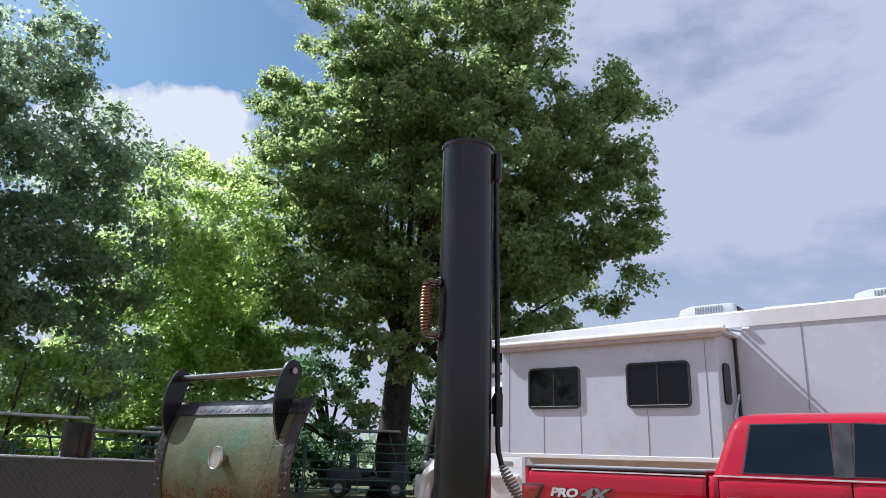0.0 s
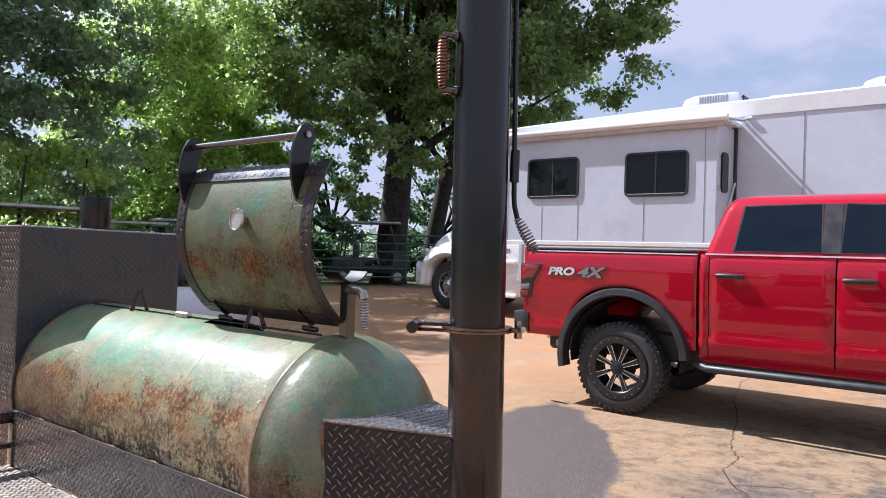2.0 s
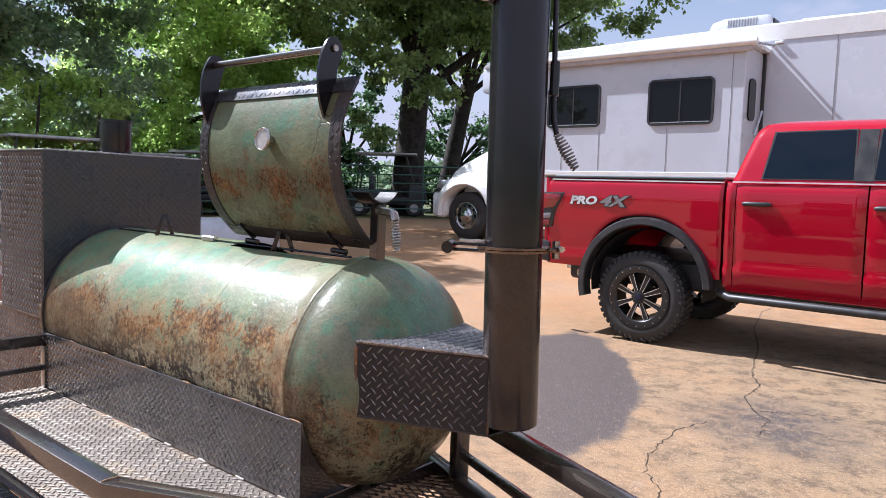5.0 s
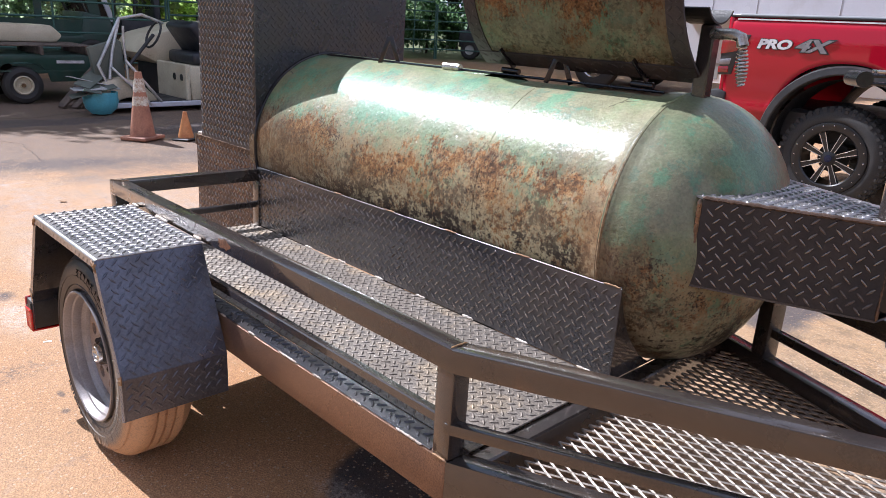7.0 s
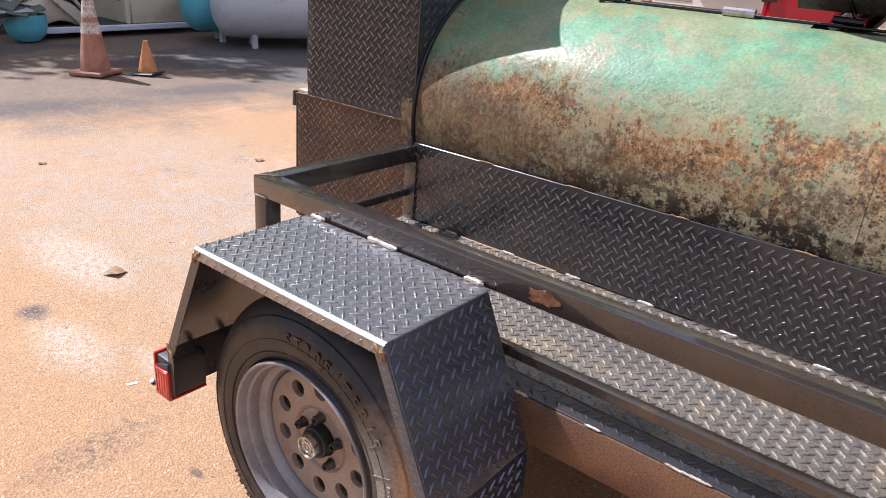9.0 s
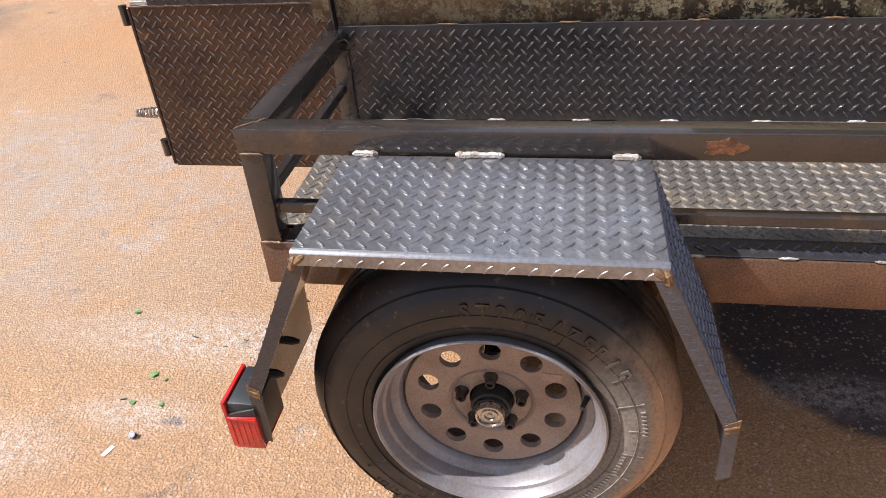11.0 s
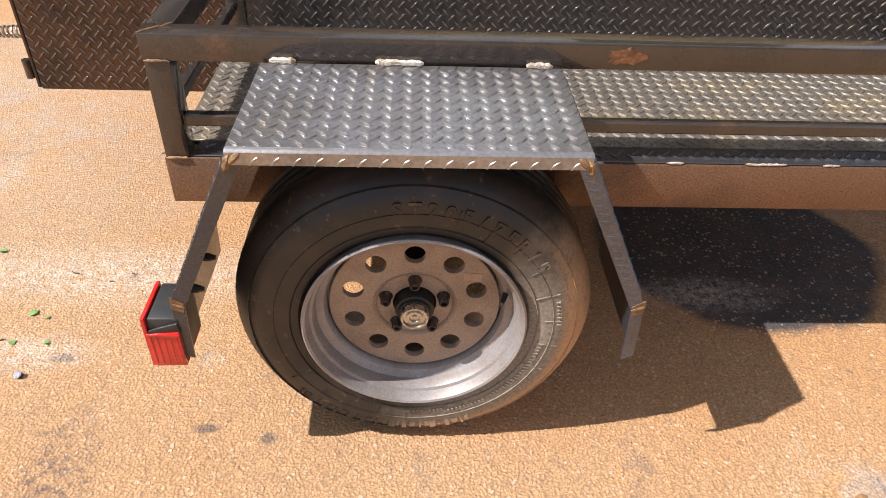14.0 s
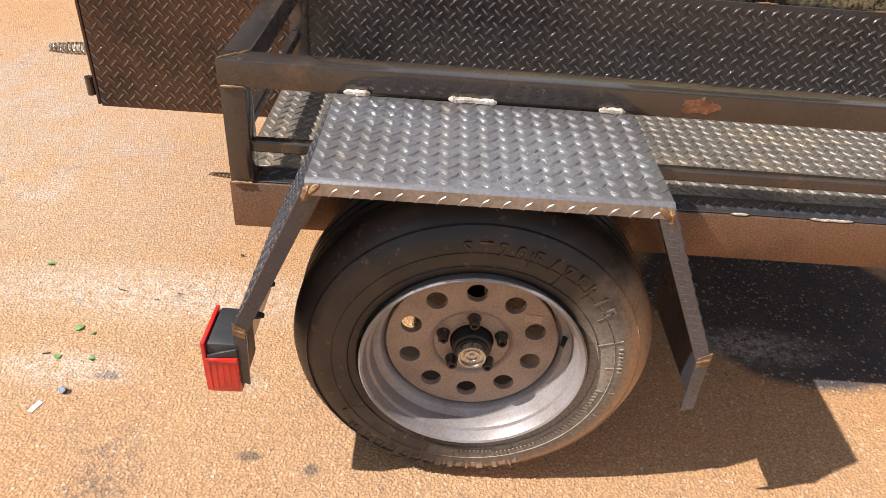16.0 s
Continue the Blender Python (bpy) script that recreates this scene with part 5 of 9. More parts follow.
b.lathe([(R - 0.008, LID_X0 - 0.3), (R - 0.008, LID_X1 + 0.03)], ALONG_X, 60, radians(LID_A1), radians(360 + LID_A0))
part("tank_lining", b, M_INSIDE, smoker, "black sooty inside of the tank")
b = Build()
pts = [Vector((X_SEAM, TANK_Y + (R + 0.002) * math.cos(a), TANK_Z + (R + 0.002) * math.sin(a))) for a in (2 * math.pi * k / 90 for k in range(91))]
b.sweep(pts, 0.0045, 6, False)
part("seam", b, M_TANK, smoker)

pts = [Vector((0.778, TANK_Y + (R + 0.0002) * math.cos(a), TANK_Z + (R + 0.0002) * math.sin(a))) for a in (radians(104 + 282 * k / 70) for k in range(71))]
part("girth_weld", Build().sweep(pts, 0.0008, 6, False), M_TANK, smoker)
# lid, swung open on its hinges
LY, LZ, A_LO, A_HI = 1.407, 1.593, 237.3, 147.0
lid = new("lid")
lid.parent = smoker


def lid_pt(a, r, x):
    return (x, LY + r * math.cos(radians(a)), LZ + r * math.sin(radians(a)))


def lid_sheet(bb, x0, x1, a0, a1, r0, r1, n=24):
    rows = [[lid_pt(a0 + (a1 - a0) * k / n, r0, x0), lid_pt(a0 + (a1 - a0) * k / n, r0, x1), lid_pt(a0 + (a1 - a0) * k / n, r1, x1), lid_pt(a0 + (a1 - a0) * k / n, r1, x0), lid_pt(a0 + (a1 - a0) * k / n, r0, x0)] for k in range(n + 1)]
    bb.grid(rows)
    for r in (rows[0], rows[-1]):
        bb.add(r[:4], [(0, 1, 2, 3)])
    return bb


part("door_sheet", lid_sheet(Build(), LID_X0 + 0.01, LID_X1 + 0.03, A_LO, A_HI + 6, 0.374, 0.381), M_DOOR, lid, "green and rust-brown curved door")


def curved_lugs(bb, x0, x1, a0, a1, r, pitch=0.026):
    h = abs(a1 - a0) * math.pi / 180 * r
    nx, ny = max(1, int((x1 - x0) / pitch)), int(h / pitch)
    for i in range(nx):
        for j in range(ny):
            x, a = x0 + (i + 0.5) * (x1 - x0) / nx, a0 + (j + 0.5) / ny * (a1 - a0)
            c = Vector(lid_pt(a, r, x))
            nrm = Vector((0, math.cos(radians(a)), math.sin(radians(a))))
            up = Vector((0, -math.sin(radians(a)), math.cos(radians(a)))) * -1
            m = Matrix((Vector((1, 0, 0)), up, Vector((1, 0, 0)).cross(up))).transposed().to_4x4()
            if Vector((1, 0, 0)).cross(up).dot(nrm) < 0:
                m = Matrix((Vector((-1, 0, 0)), up, Vector((-1, 0, 0)).cross(up))).transposed().to_4x4()
            m.translation = c
            bb.lug(m @ Matrix.Rotation(radians(45 + 90 * ((i + j) % 2)), 4, "Z"))


def strip_sheet(bb, inner, outer, a0, a1, r0, r1, n=24):
    """Edge strip whose outer side flares; outer is a function of 0..1 along it."""
    rows = []
    for k in range(n + 1):
        a, xo = a0 + (a1 - a0) * k / n, outer(k / n)
        rows.append([lid_pt(a, r0, inner), lid_pt(a, r0, xo), lid_pt(a, r1, xo), lid_pt(a, r1, inner), lid_pt(a, r0, inner)])
    bb.grid(rows)
    for r in (rows[0], rows[-1]):
        bb.add(r[:4], [(0, 1, 2, 3)])
    return bb


for inner, outer in ((LID_X0 + 0.012, lambda t: LID_X0 - 0.036 - 0.02 * abs(2 * t - 1) ** 2), (LID_X1 + 0.027, lambda t: LID_X1 + 0.076 + 0.012 * abs(2 * t - 1) ** 1.8)):
    bb = strip_sheet(Build(), inner, outer, A_LO, A_HI, 0.378, 0.3845)
    curved_lugs(bb, min(inner, outer(0.5)), max(inner, outer(0.5)), A_LO, A_HI, 0.3845, 0.022)
    part("edge_strip", bb, M_PLATE_DARK, lid, "dark tread plate edge strip")
bb = lid_sheet(Build(), LID_X0 - 0.055, LID_X1 + 0.088, A_HI + 6, A_HI - 2.5, 0.3815, 0.388, 6)
curved_lugs(bb, LID_X0 - 0.05, LID_X1 + 0.083, A_HI + 6, A_HI - 2.5, 0.388, 0.025)
part("top_strip", bb, M_PLATE, lid, "bright worn tread plate strip")
bb = lid_sheet(Build(), LID_X0 - 0.045, LID_X1 + 0.080, A_LO - 0.3, A_LO - 9.5, 0.3815, 0.3865, 6)
curved_lugs(bb, LID_X0 - 0.04, LID_X1 + 0.075, A_LO - 0.3, A_LO - 9.5, 0.3865, 0.025)
part("bottom_strip", bb, M_PLATE_DARK, lid, "dark tread plate strip at the lid foot")
# lifting arms and bar
BAR_Y, BAR_Z = 1.070, 1.907


def bezier(p0, p1, p2, p3, n=12):
    out = []
    for k in range(n + 1):
        t = k / n
        c = ((1 - t) ** 3, 3 * t * (1 - t) ** 2, 3 * t * t * (1 - t), t ** 3)
        out.append(tuple(sum(w * p[i] for w, p in zip(c, (p0, p1, p2, p3))) for i in (0, 1)))
    return out


tip = [(BAR_Y + 0.036 * math.cos(radians(a)), BAR_Z + 0.036 * math.sin(radians(a))) for a in range(150, -31, -20)]
outer = bezier((1.056, 1.655), (1.005, 1.72), (0.985, 1.84), tip[0])
inner = bezier(tip[-1], (1.085, 1.845), (1.068, 1.80), (1.10, 1.745))
poly = outer + tip[1:] + inner[1:]
YZ = Matrix(((0, 1, 0, 0), (1, 0, 0, 0), (0, 0, 1, 0), (0, 0, 0, 1)))
for x in (0.505, 1.152):
    part("arm", Build().prism(poly, x - 0.005, x + 0.005, YZ), M_PIPE, lid, "curved flat steel handle arm")
part("handle_bar", Build().sweep([(0.495, BAR_Y, BAR_Z), (1.164, BAR_Y, BAR_Z)], 0.0125, 14), M_TUBE, lid, "round steel lifting bar")
for x in (0.497, 1.160):
    part("bar_bolt", Build().sweep([(x - 0.006, BAR_Y, BAR_Z), (x + 0.006, BAR_Y, BAR_Z)], 0.011, 6), M_STEEL, lid)
# thermometer
c = Vector(lid_pt(176.2, 0.383, 0.897))
nrm = Vector((0, math.cos(radians(176.2)), math.sin(radians(176.2))))
m = Matrix.Translation(c) @ nrm.to_track_quat("Z", "Y").to_matrix().to_4x4()
th = part("thermometer", Build().lathe([(0.02, 0.0), (0.02, 0.02), (0.037, 0.022), (0.039, 0.03), (0.036, 0.036), (0.034, 0.033)], m, 36), M_STEEL, lid, "round steel thermometer")
part("dial", Build().lathe([(0.0345, 0.032), (0.0, 0.032)], m, 36), material("dial_face", (0.40, 0.38, 0.34), 0.25, 0.1, fine=60, amount=0.4, bump=0.0, coat=0.6), th, "clouded grey dial")
# hinges and stops
for x in (0.58, 1.07):
    p0 = Vector(lid_pt(A_LO - 12, 0.386, x))
    part("hinge_strap", Build().beam(p0, (x + 0.02, 1.19, 1.262), 0.018, 0.006, 0.002, (1, 0, 0)), M_PIPE, lid)
    part("hinge_barrel", Build().sweep([(x - 0.025, 1.185, 1.252), (x + 0.045, 1.185, 1.250)], 0.0095, 12), M_PIPE, smoker, "round steel hinge barrel")
for x, h in ((-0.01, 0.085), (0.80, 0.085)):
    for dx, dy in ((-0.032, -0.02), (0.034, 0.02)):
        part("bracket_leg", Build().beam((x + dx, 1.165 + dy, 1.228), (x + 0.1 * dx, 1.165 + 0.1 * dy, 1.243 + h), 0.007, 0.016, 0.0015), M_PIPE, smoker, "thin flat bar of an upturned bracket")
part("hinge_rod", Build().sweep([(-0.42, 1.165, 1.238), (1.16, 1.165, 1.238)], 0.004, 8), M_PIPE, smoker)
part("latch_pin", Build().sweep([(0.30, 1.16, 1.244), (0.38, 1.16, 1.244)], 0.013, 10), M_STEEL, smoker)

# chimney rest post with its saddle and pin
rest = new("chimney_rest")
rest.parent = smoker
part("rest_post", Build().box(1.230, 1.270, 1.176, 1.216, 1.225, 1.42, 0.004), M_TUBE, rest, "square tube post")
sad_rows = []
for k in range(13):
    a = radians(215 + 110 * k / 12)
    sad_rows.append([(x, 1.197 + rr * math.cos(a), 1.505 + rr * math.sin(a)) for x, rr in ((1.19, 0.085), (1.27, 0.085), (1.27, 0.080), (1.19, 0.080), (1.19, 0.085))])
sad = Build().grid(sad_rows)
for r in (sad_rows[0], sad_rows[-1]):
    sad.add(r[:4], [(0, 1, 2, 3)])
part("saddle", sad, M_HUB, rest, "curved steel saddle", 0)
part("pin_sleeve", Build().sweep([(1.265, 1.18, 1.397), (1.325, 1.17, 1.397), (1.348, 1.165, 1.39), (1.356, 1.163, 1.37)], 0.0145, 14), M_STEEL, rest, "galvanised pipe elbow")


def coil(p, q, r, turns, wire, n=14):
    p, q = Vector(p), Vector(q)
    d = (q - p).normalized()
    s = d.orthogonal().normalized()
    o = d.cross(s)
    tot = int(turns * n)
    pts = []
    for k in range(tot + 1):
        t, a = k / tot, 2 * math.pi * k / n
        rr = r * (0.55 + 0.45 * math.sin(math.pi * t)) if r > 0 else r
        pts.append(p.lerp(q, t) + (s * math.cos(a) + o * math.sin(a)) * rr)
    return Build().sweep(pts, wire, 6)


part("pin_spring", coil((1.356, 1.163, 1.372), (1.368, 1.163, 1.275), 0.0135, 11, 0.0028), M_STEEL, rest, "coiled wire spring handle")

M_HEAT = material("heat_tinted_seam", (0.13, 0.075, 0.042), 0.55, 0.4, (0.07, 0.045, 0.03), scale=30, fine=200, amount=0.7, bump=0.3)
# firebox with door edge and stack
fb = new("firebox")
fb.parent = smoker
FX0, FXU, FX1, FY0, FY1, FZ0, FZ1 = -1.003, -0.948, X_FIREBOX, 0.852, 1.625, 0.378, 1.588
b = Build().box(FXU + 0.002, FX1 - 0.004, FY0 + 0.004, FY1 - 0.004, 0.84, FZ1 - 0.004, 0.002)
lower = Build().box(FX0 + 0.004, FX1 - 0.004, FY0 + 0.004, FY1 - 0.004, FZ0, 0.836, 0.002)
# worn gathers the firebox lugs with their painted highlights
tread_sheet(lower, (FX0, FY0, FZ0), (FX1, FY0, FZ0), (FX0, FY0, 0.835), 0.0035, glints=(worn := Build()))
part("lower_wall", lower, M_PLATE_HEAT, fb, "tread plate firebox wall browned by heat")
tread_sheet(b, (FXU, FY0 - 0.004, 0.835), (FX1, FY0 - 0.004, 0.835), (FXU, FY0 - 0.004, FZ1), 0.006, glints=worn)
glint_lugs(worn, fb)
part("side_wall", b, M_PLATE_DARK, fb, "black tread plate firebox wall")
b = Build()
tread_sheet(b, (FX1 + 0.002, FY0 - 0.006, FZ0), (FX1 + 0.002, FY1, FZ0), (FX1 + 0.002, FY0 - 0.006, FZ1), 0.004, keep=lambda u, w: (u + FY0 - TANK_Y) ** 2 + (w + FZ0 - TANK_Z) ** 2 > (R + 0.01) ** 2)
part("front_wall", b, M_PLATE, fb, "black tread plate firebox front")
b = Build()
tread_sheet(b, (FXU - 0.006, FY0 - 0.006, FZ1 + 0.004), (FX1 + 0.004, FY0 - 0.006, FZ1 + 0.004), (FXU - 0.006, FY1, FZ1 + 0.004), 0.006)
part("top", b, M_PLATE_TOP, fb, "pale tread plate top")
pts = [Vector((FX1 + 0.004, TANK_Y + (R + 0.003) * math.cos(a), TANK_Z + (R + 0.003) * math.sin(a))) for a in (2 * math.pi * k / 80 for k in range(81))]
part("ring_weld", Build().sweep(pts, 0.007, 7, False), M_PIPE, fb)
b = Build().lathe([(0.07, 0), (0.072, 0.01), (0.072, 0.15), (0.077, 0.152), (0.077, 0.165), (0.066, 0.165), (0.066, 0.02)], Matrix.Translation((-0.60, 1.24, FZ1 + 0.004)), 32)
part("flue_pipe", b, M_PIPE, fb, "short black pipe stack")
b = Build()
tread_sheet(b, (FX0 - 0.010, FY1, FZ0 + 0.004), (FX0 - 0.010, FY0, FZ0 + 0.004), (FX0 - 0.010, FY1, 0.832), 0.008)
part("door", b, M_PLATE_HEAT, fb, "tread plate firebox door")
b = Build()
tread_sheet(b, (FXU - 0.012, FY1, 0.875), (FXU - 0.012, FY0 + 0.004, 0.875), (FXU - 0.012, FY1, FZ1 - 0.03), 0.008)
part("upper_door", b, M_PLATE, fb, "black tread plate upper door")
part("ledge", Build().box(FX0, FXU - 0.002, FY0 + 0.002, FY1 - 0.004, 0.836, 0.848, 0.002), M_WELD, fb, "bare steel ledge over the lower door")
for z in (0.785, 0.405):
    part("hinge_pin", Build().sweep([(FX0 - 0.026, FY0 + 0.012, z), (FX0 - 0.026, FY0 + 0.012, z + 0.050)], 0.011, 10), M_TUBE, fb, "hinge pin with bright end")
part("door_spring", coil((FX0 - 0.02, 1.030, 0.468), (-1.215, 1.042, 0.457), 0.016, 15, 0.0032), M_STEEL, fb, "coiled spring door handle")
bead = Build()
weld_bead(bead, (FX0, FY0 - 0.002, 0.835), (FX1, FY0 - 0.002, 0.835), 0.0035, 4)
part("wall_weld", bead, M_HEAT, fb, "brown heat-tinted weld seam")

# duct and chimney
CX, CY, CR = 1.813, 1.150, 0.078
duct = new("smoke_duct")
duct.parent = smoker
d_lo, d_hi = 0.806, 1.018
pa, pb, pc, pd = (1.421, 0.951), (1.799, 1.083), (1.82, 1.225), (1.43, 1.446)
b = Build()
# worn gathers the duct wall's lugs, highlights in their colour
tread_sheet(b, (*pa, d_lo), (*pb, d_lo), (*pa, d_hi), 0.005, 0.034, glints=(worn := Build()))
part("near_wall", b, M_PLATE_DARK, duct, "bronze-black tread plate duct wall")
glint_lugs(worn, duct)
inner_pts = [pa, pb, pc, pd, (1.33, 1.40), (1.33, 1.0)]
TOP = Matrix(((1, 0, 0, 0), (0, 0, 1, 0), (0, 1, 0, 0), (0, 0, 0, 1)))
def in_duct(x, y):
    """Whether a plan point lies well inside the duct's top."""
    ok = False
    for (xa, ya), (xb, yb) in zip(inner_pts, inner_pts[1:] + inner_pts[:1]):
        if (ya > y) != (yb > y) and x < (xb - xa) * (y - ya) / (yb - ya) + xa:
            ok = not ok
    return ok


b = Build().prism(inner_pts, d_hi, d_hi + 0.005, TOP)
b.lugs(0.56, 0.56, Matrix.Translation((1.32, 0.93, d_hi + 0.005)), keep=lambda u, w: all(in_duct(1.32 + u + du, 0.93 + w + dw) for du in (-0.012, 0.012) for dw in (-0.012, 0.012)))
part("duct_top", b, M_PLATE_TOP, duct, "tread plate duct top pale with sky glare")
part("duct_bottom", Build().prism(inner_pts, d_lo - 0.005, d_lo, TOP), M_PLATE, duct)
b = Build()
tread_sheet(b, (*pc, d_lo), (*pd, d_lo), (*pc, d_hi), 0.005, 0.034)
part("far_wall", b, M_PLATE_DARK, duct)
bead = Build()
weld_bead(bead, (*pa, d_hi + 0.004), (*pb, d_hi + 0.004), 0.005, 1)
weld_bead(bead, (pa[0] - 0.004, pa[1], d_lo), (pa[0] - 0.006, pa[1], d_hi), 0.006, 2)
weld_bead(bead, (*pb, d_lo), (*pb, d_hi), 0.004, 3)
part("duct_weld", bead, M_FLANGE, duct)
chim = new("chimney")
chim.parent = smoker
FOOT = Matrix.Translation((CX, CY, 1.318))
at = FOOT @ Matrix.Rotation(radians(1.1), 4, Vector((0.58, -0.8, 0))) @ Matrix.Translation((0, 0, -1.318))  # the lower pipe leans a little
b = Build().lathe([(0.0, 0.829), (CR - 0.004, 0.829), (CR, 0.833), (CR, 1.315)], at, 48)
part("lower_pipe", b, M_PIPE_LOW, chim, "bronze-black lower pipe")
lean = FOOT @ Matrix.Rotation(radians(0.9), 4, Vector((0.58, -0.8, 0))) @ Matrix.Translation((0, 0, -1.318))
b = Build().lathe([(CR, 1.325), (CR, 2.562), (CR + 0.004, 2.566), (CR + 0.004, 2.576), (CR - 0.004, 2.578), (CR - 0.004, 1.34)], lean, 48)
part("upper_pipe", b, M_PIPE, chim, "tall black stove pipe")
b = Build().lathe([(CR - 0.002, 1.311), (CR + 0.022, 1.311), (CR + 0.022, 1.317), (CR - 0.002, 1.317)], at, 48).lathe([(CR - 0.002, 1.319), (CR + 0.022, 1.319), (CR + 0.022, 1.325), (CR - 0.002, 1.325)], at, 48)
part("flange", b, M_FLANGE, chim, "two welded steel flange rings")
hx, hy = -0.84, -0.54  # the hinge's direction from the pipe
side = Vector((hx, hy, 0)).normalized()
c0 = Vector((CX, CY, 1.318))
part("hinge_lug", Build().beam(c0 + side * 0.07 + Vector((0, 0, 0.008)), c0 + side * 0.172 + Vector((0, 0, 0.008)), 0.042, 0.007, 0.002).beam(c0 + side * 0.07 - Vector((0, 0, 0.008)), c0 + side * 0.172 - Vector((0, 0, 0.008)), 0.042, 0.007, 0.002), M_PIPE, chim, "flat hinge lug")
part("hinge_knuckle", Build().sweep([c0 + side * 0.178 + Vector((0.025, -0.04, 0)), c0 + side * 0.178 + Vector((-0.025, 0.04, 0))], 0.0165, 14), M_PIPE, chim, "round hinge knuckle")
part("hinge_plate", Build().beam(c0 + side * 0.08 + Vector((0, 0, 0.017)), c0 + side * 0.15 + Vector((0, 0, 0.017)), 0.035, 0.007, 0.002), M_STEEL, chim)
opp = c0 - side * 0.115
part("clamp_tab", Build().beam(c0 - side * 0.085, c0 - side * 0.125, 0.03, 0.012, 0.002), M_FLANGE, chim)
part("clamp_bolt", Build().sweep([opp + Vector((0, 0, -0.022)), opp + Vector((0, 0, 0.026))], 0.011, 6).sweep([opp + Vector((0.012, -0.008, 0.006)), opp + Vector((0.03, -0.02, 0.006))], 0.009, 6), M_STEEL, chim, "steel clamp bolt and nut")
# side handle with a coil grip
hd = Vector((-0.55, -0.835, 0))
p1 = Vector((CX - 0.010, CY - 0.008, 2.135)) + hd * CR
p2 = Vector((CX - 0.008, CY - 0.006, 1.980)) + hd * CR
out1, out2 = p1 + hd * 0.042, p2 + hd * 0.042
part("grip_bracket", Build().sweep([p1, out1], 0.009, 10).sweep([p2, out2], 0.009, 10).sweep([out1, out2], 0.006, 8).sweep([p1 + hd * 0.002, p1 + hd * 0.012], 0.016, 12).sweep([p2 + hd * 0.002, p2 + hd * 0.012], 0.016, 12), M_TUBE, chim, "bolted bracket of the side handle")
part("coil_grip", coil(out1 + Vector((0, 0, -0.004)), out2 + Vector((0, 0, 0.004)), 0.0165, 16, 0.0034), M_COPPER, chim, "copper-coloured coil grip")
M_GRIP = material("grey_spring_steel", (0.22, 0.21, 0.21), 0.35, 0.8, fine=200, amount=0.4, bump=0.05)
# damper rod and its coil handle on the other side
rd = Vector((0.80, 0.60, 0))
rp = Vector((CX, CY, 0)) + rd * (CR + 0.012)
part("damper_rod", Build().sweep([rp + Vector((-0.017, -0.012, 2.553)), rp + Vector((0, 0, 1.70)), rp + rd * 0.002 + Vector((0, 0, 1.67)), rp + rd * 0.012 + Vector((0, 0, 1.632))], 0.0075, 10), M_PIPE, chim, "long black damper rod")
for z in (2.47, 1.735):
    k = -0.0175 * (z - 1.70)
    part("rod_guide", Build().sweep([rp + Vector((k, 0.7 * k, z)), rp + Vector((k, 0.7 * k, z + 0.09))], 0.0135, 12), M_PIPE, chim)
g0 = rp + rd * 0.012 + Vector((0, 0, 1.632))
part("rod_grip", coil(g0, g0 + rd * 0.050 + Vector((0.012, -0.01, -0.092)), 0.0150, 11, 0.0028), M_GRIP, chim, "grey steel coil grip")
# ---- pickup truck ----
M_MILLED = material("bright_milled_edge", (0.72, 0.72, 0.73), 0.30, 0.8, fine=100, amount=0.2, bump=0.0)
truck = thing("pickup_truck", IDENT, "glossy red crew cab pickup truck with black fender flares", "truck")
TY0, TY1 = 5.93, 7.93  # its two sides


def flank(z):
    """How far the side leans in at a height."""
    pts = ((0.50, 0.10), (0.62, 0.05), (0.72, 0.030), (0.80, 0.012), (0.83, 0.030), (0.95, 0.018), (1.15, 0.004), (1.38, 0.0), (1.50, 0.010), (1.54, 0.030), (1.60, 0.055))
    for (a, ya), (b_, yb) in zip(pts, pts[1:]):
        if z <= b_:
            return ya + (yb - ya) * max(0, (z - a)) / (b_ - a)
    return pts[-1][1]


def skin(b, x0, x1, low, high, sides=(0, 1), rows=18, step=0.05):
    """Body side between two heights that depend on x, on one or both sides, with thickness."""
    n = max(2, int((x1 - x0) / step))
    for s in sides:
        grid_o, grid_i = [], []
        for i in range(n + 1):
            x = x0 + (x1 - x0) * i / n
            zl, zh = low(x), high(x)
            col, coi = [], []
            for k in range(rows + 1):
                z = zl + (zh - zl) * k / rows
                e = 0.012 if i in (0, n) or k in (0, rows) else 0
                o = flank(z) + e
                y = TY0 + o if s == 0 else TY1 - o
                yi = TY0 + o + 0.04 if s == 0 else TY1 - o - 0.04
                col.append((x, y, z))
                coi.append((x, yi, z))
            grid_o.append(col)
            grid_i.append(coi)
        b.grid(grid_o)
        b.grid(grid_i)
        for g, h in ((grid_o[0], grid_i[0]), (grid_o[-1], grid_i[-1]), ([c[0] for c in grid_o], [c[0] for c in grid_i]), ([c[-1] for c in grid_o], [c[-1] for c in grid_i])):
            b.grid([g, h])
    return b


HUB_X, HUB_F, HUB_Z = 0.13, 3.72, 0.44


def arch(base):
    def f(x):
        z = base
        for h in (HUB_X, HUB_F):
            d = abs(x - h)
            if d < 0.60:
                z = max(z, HUB_Z + 0.12 + 0.66 * math.sqrt(max(0, 1 - (d / 0.60) ** 2.4)))
        return z
    return f


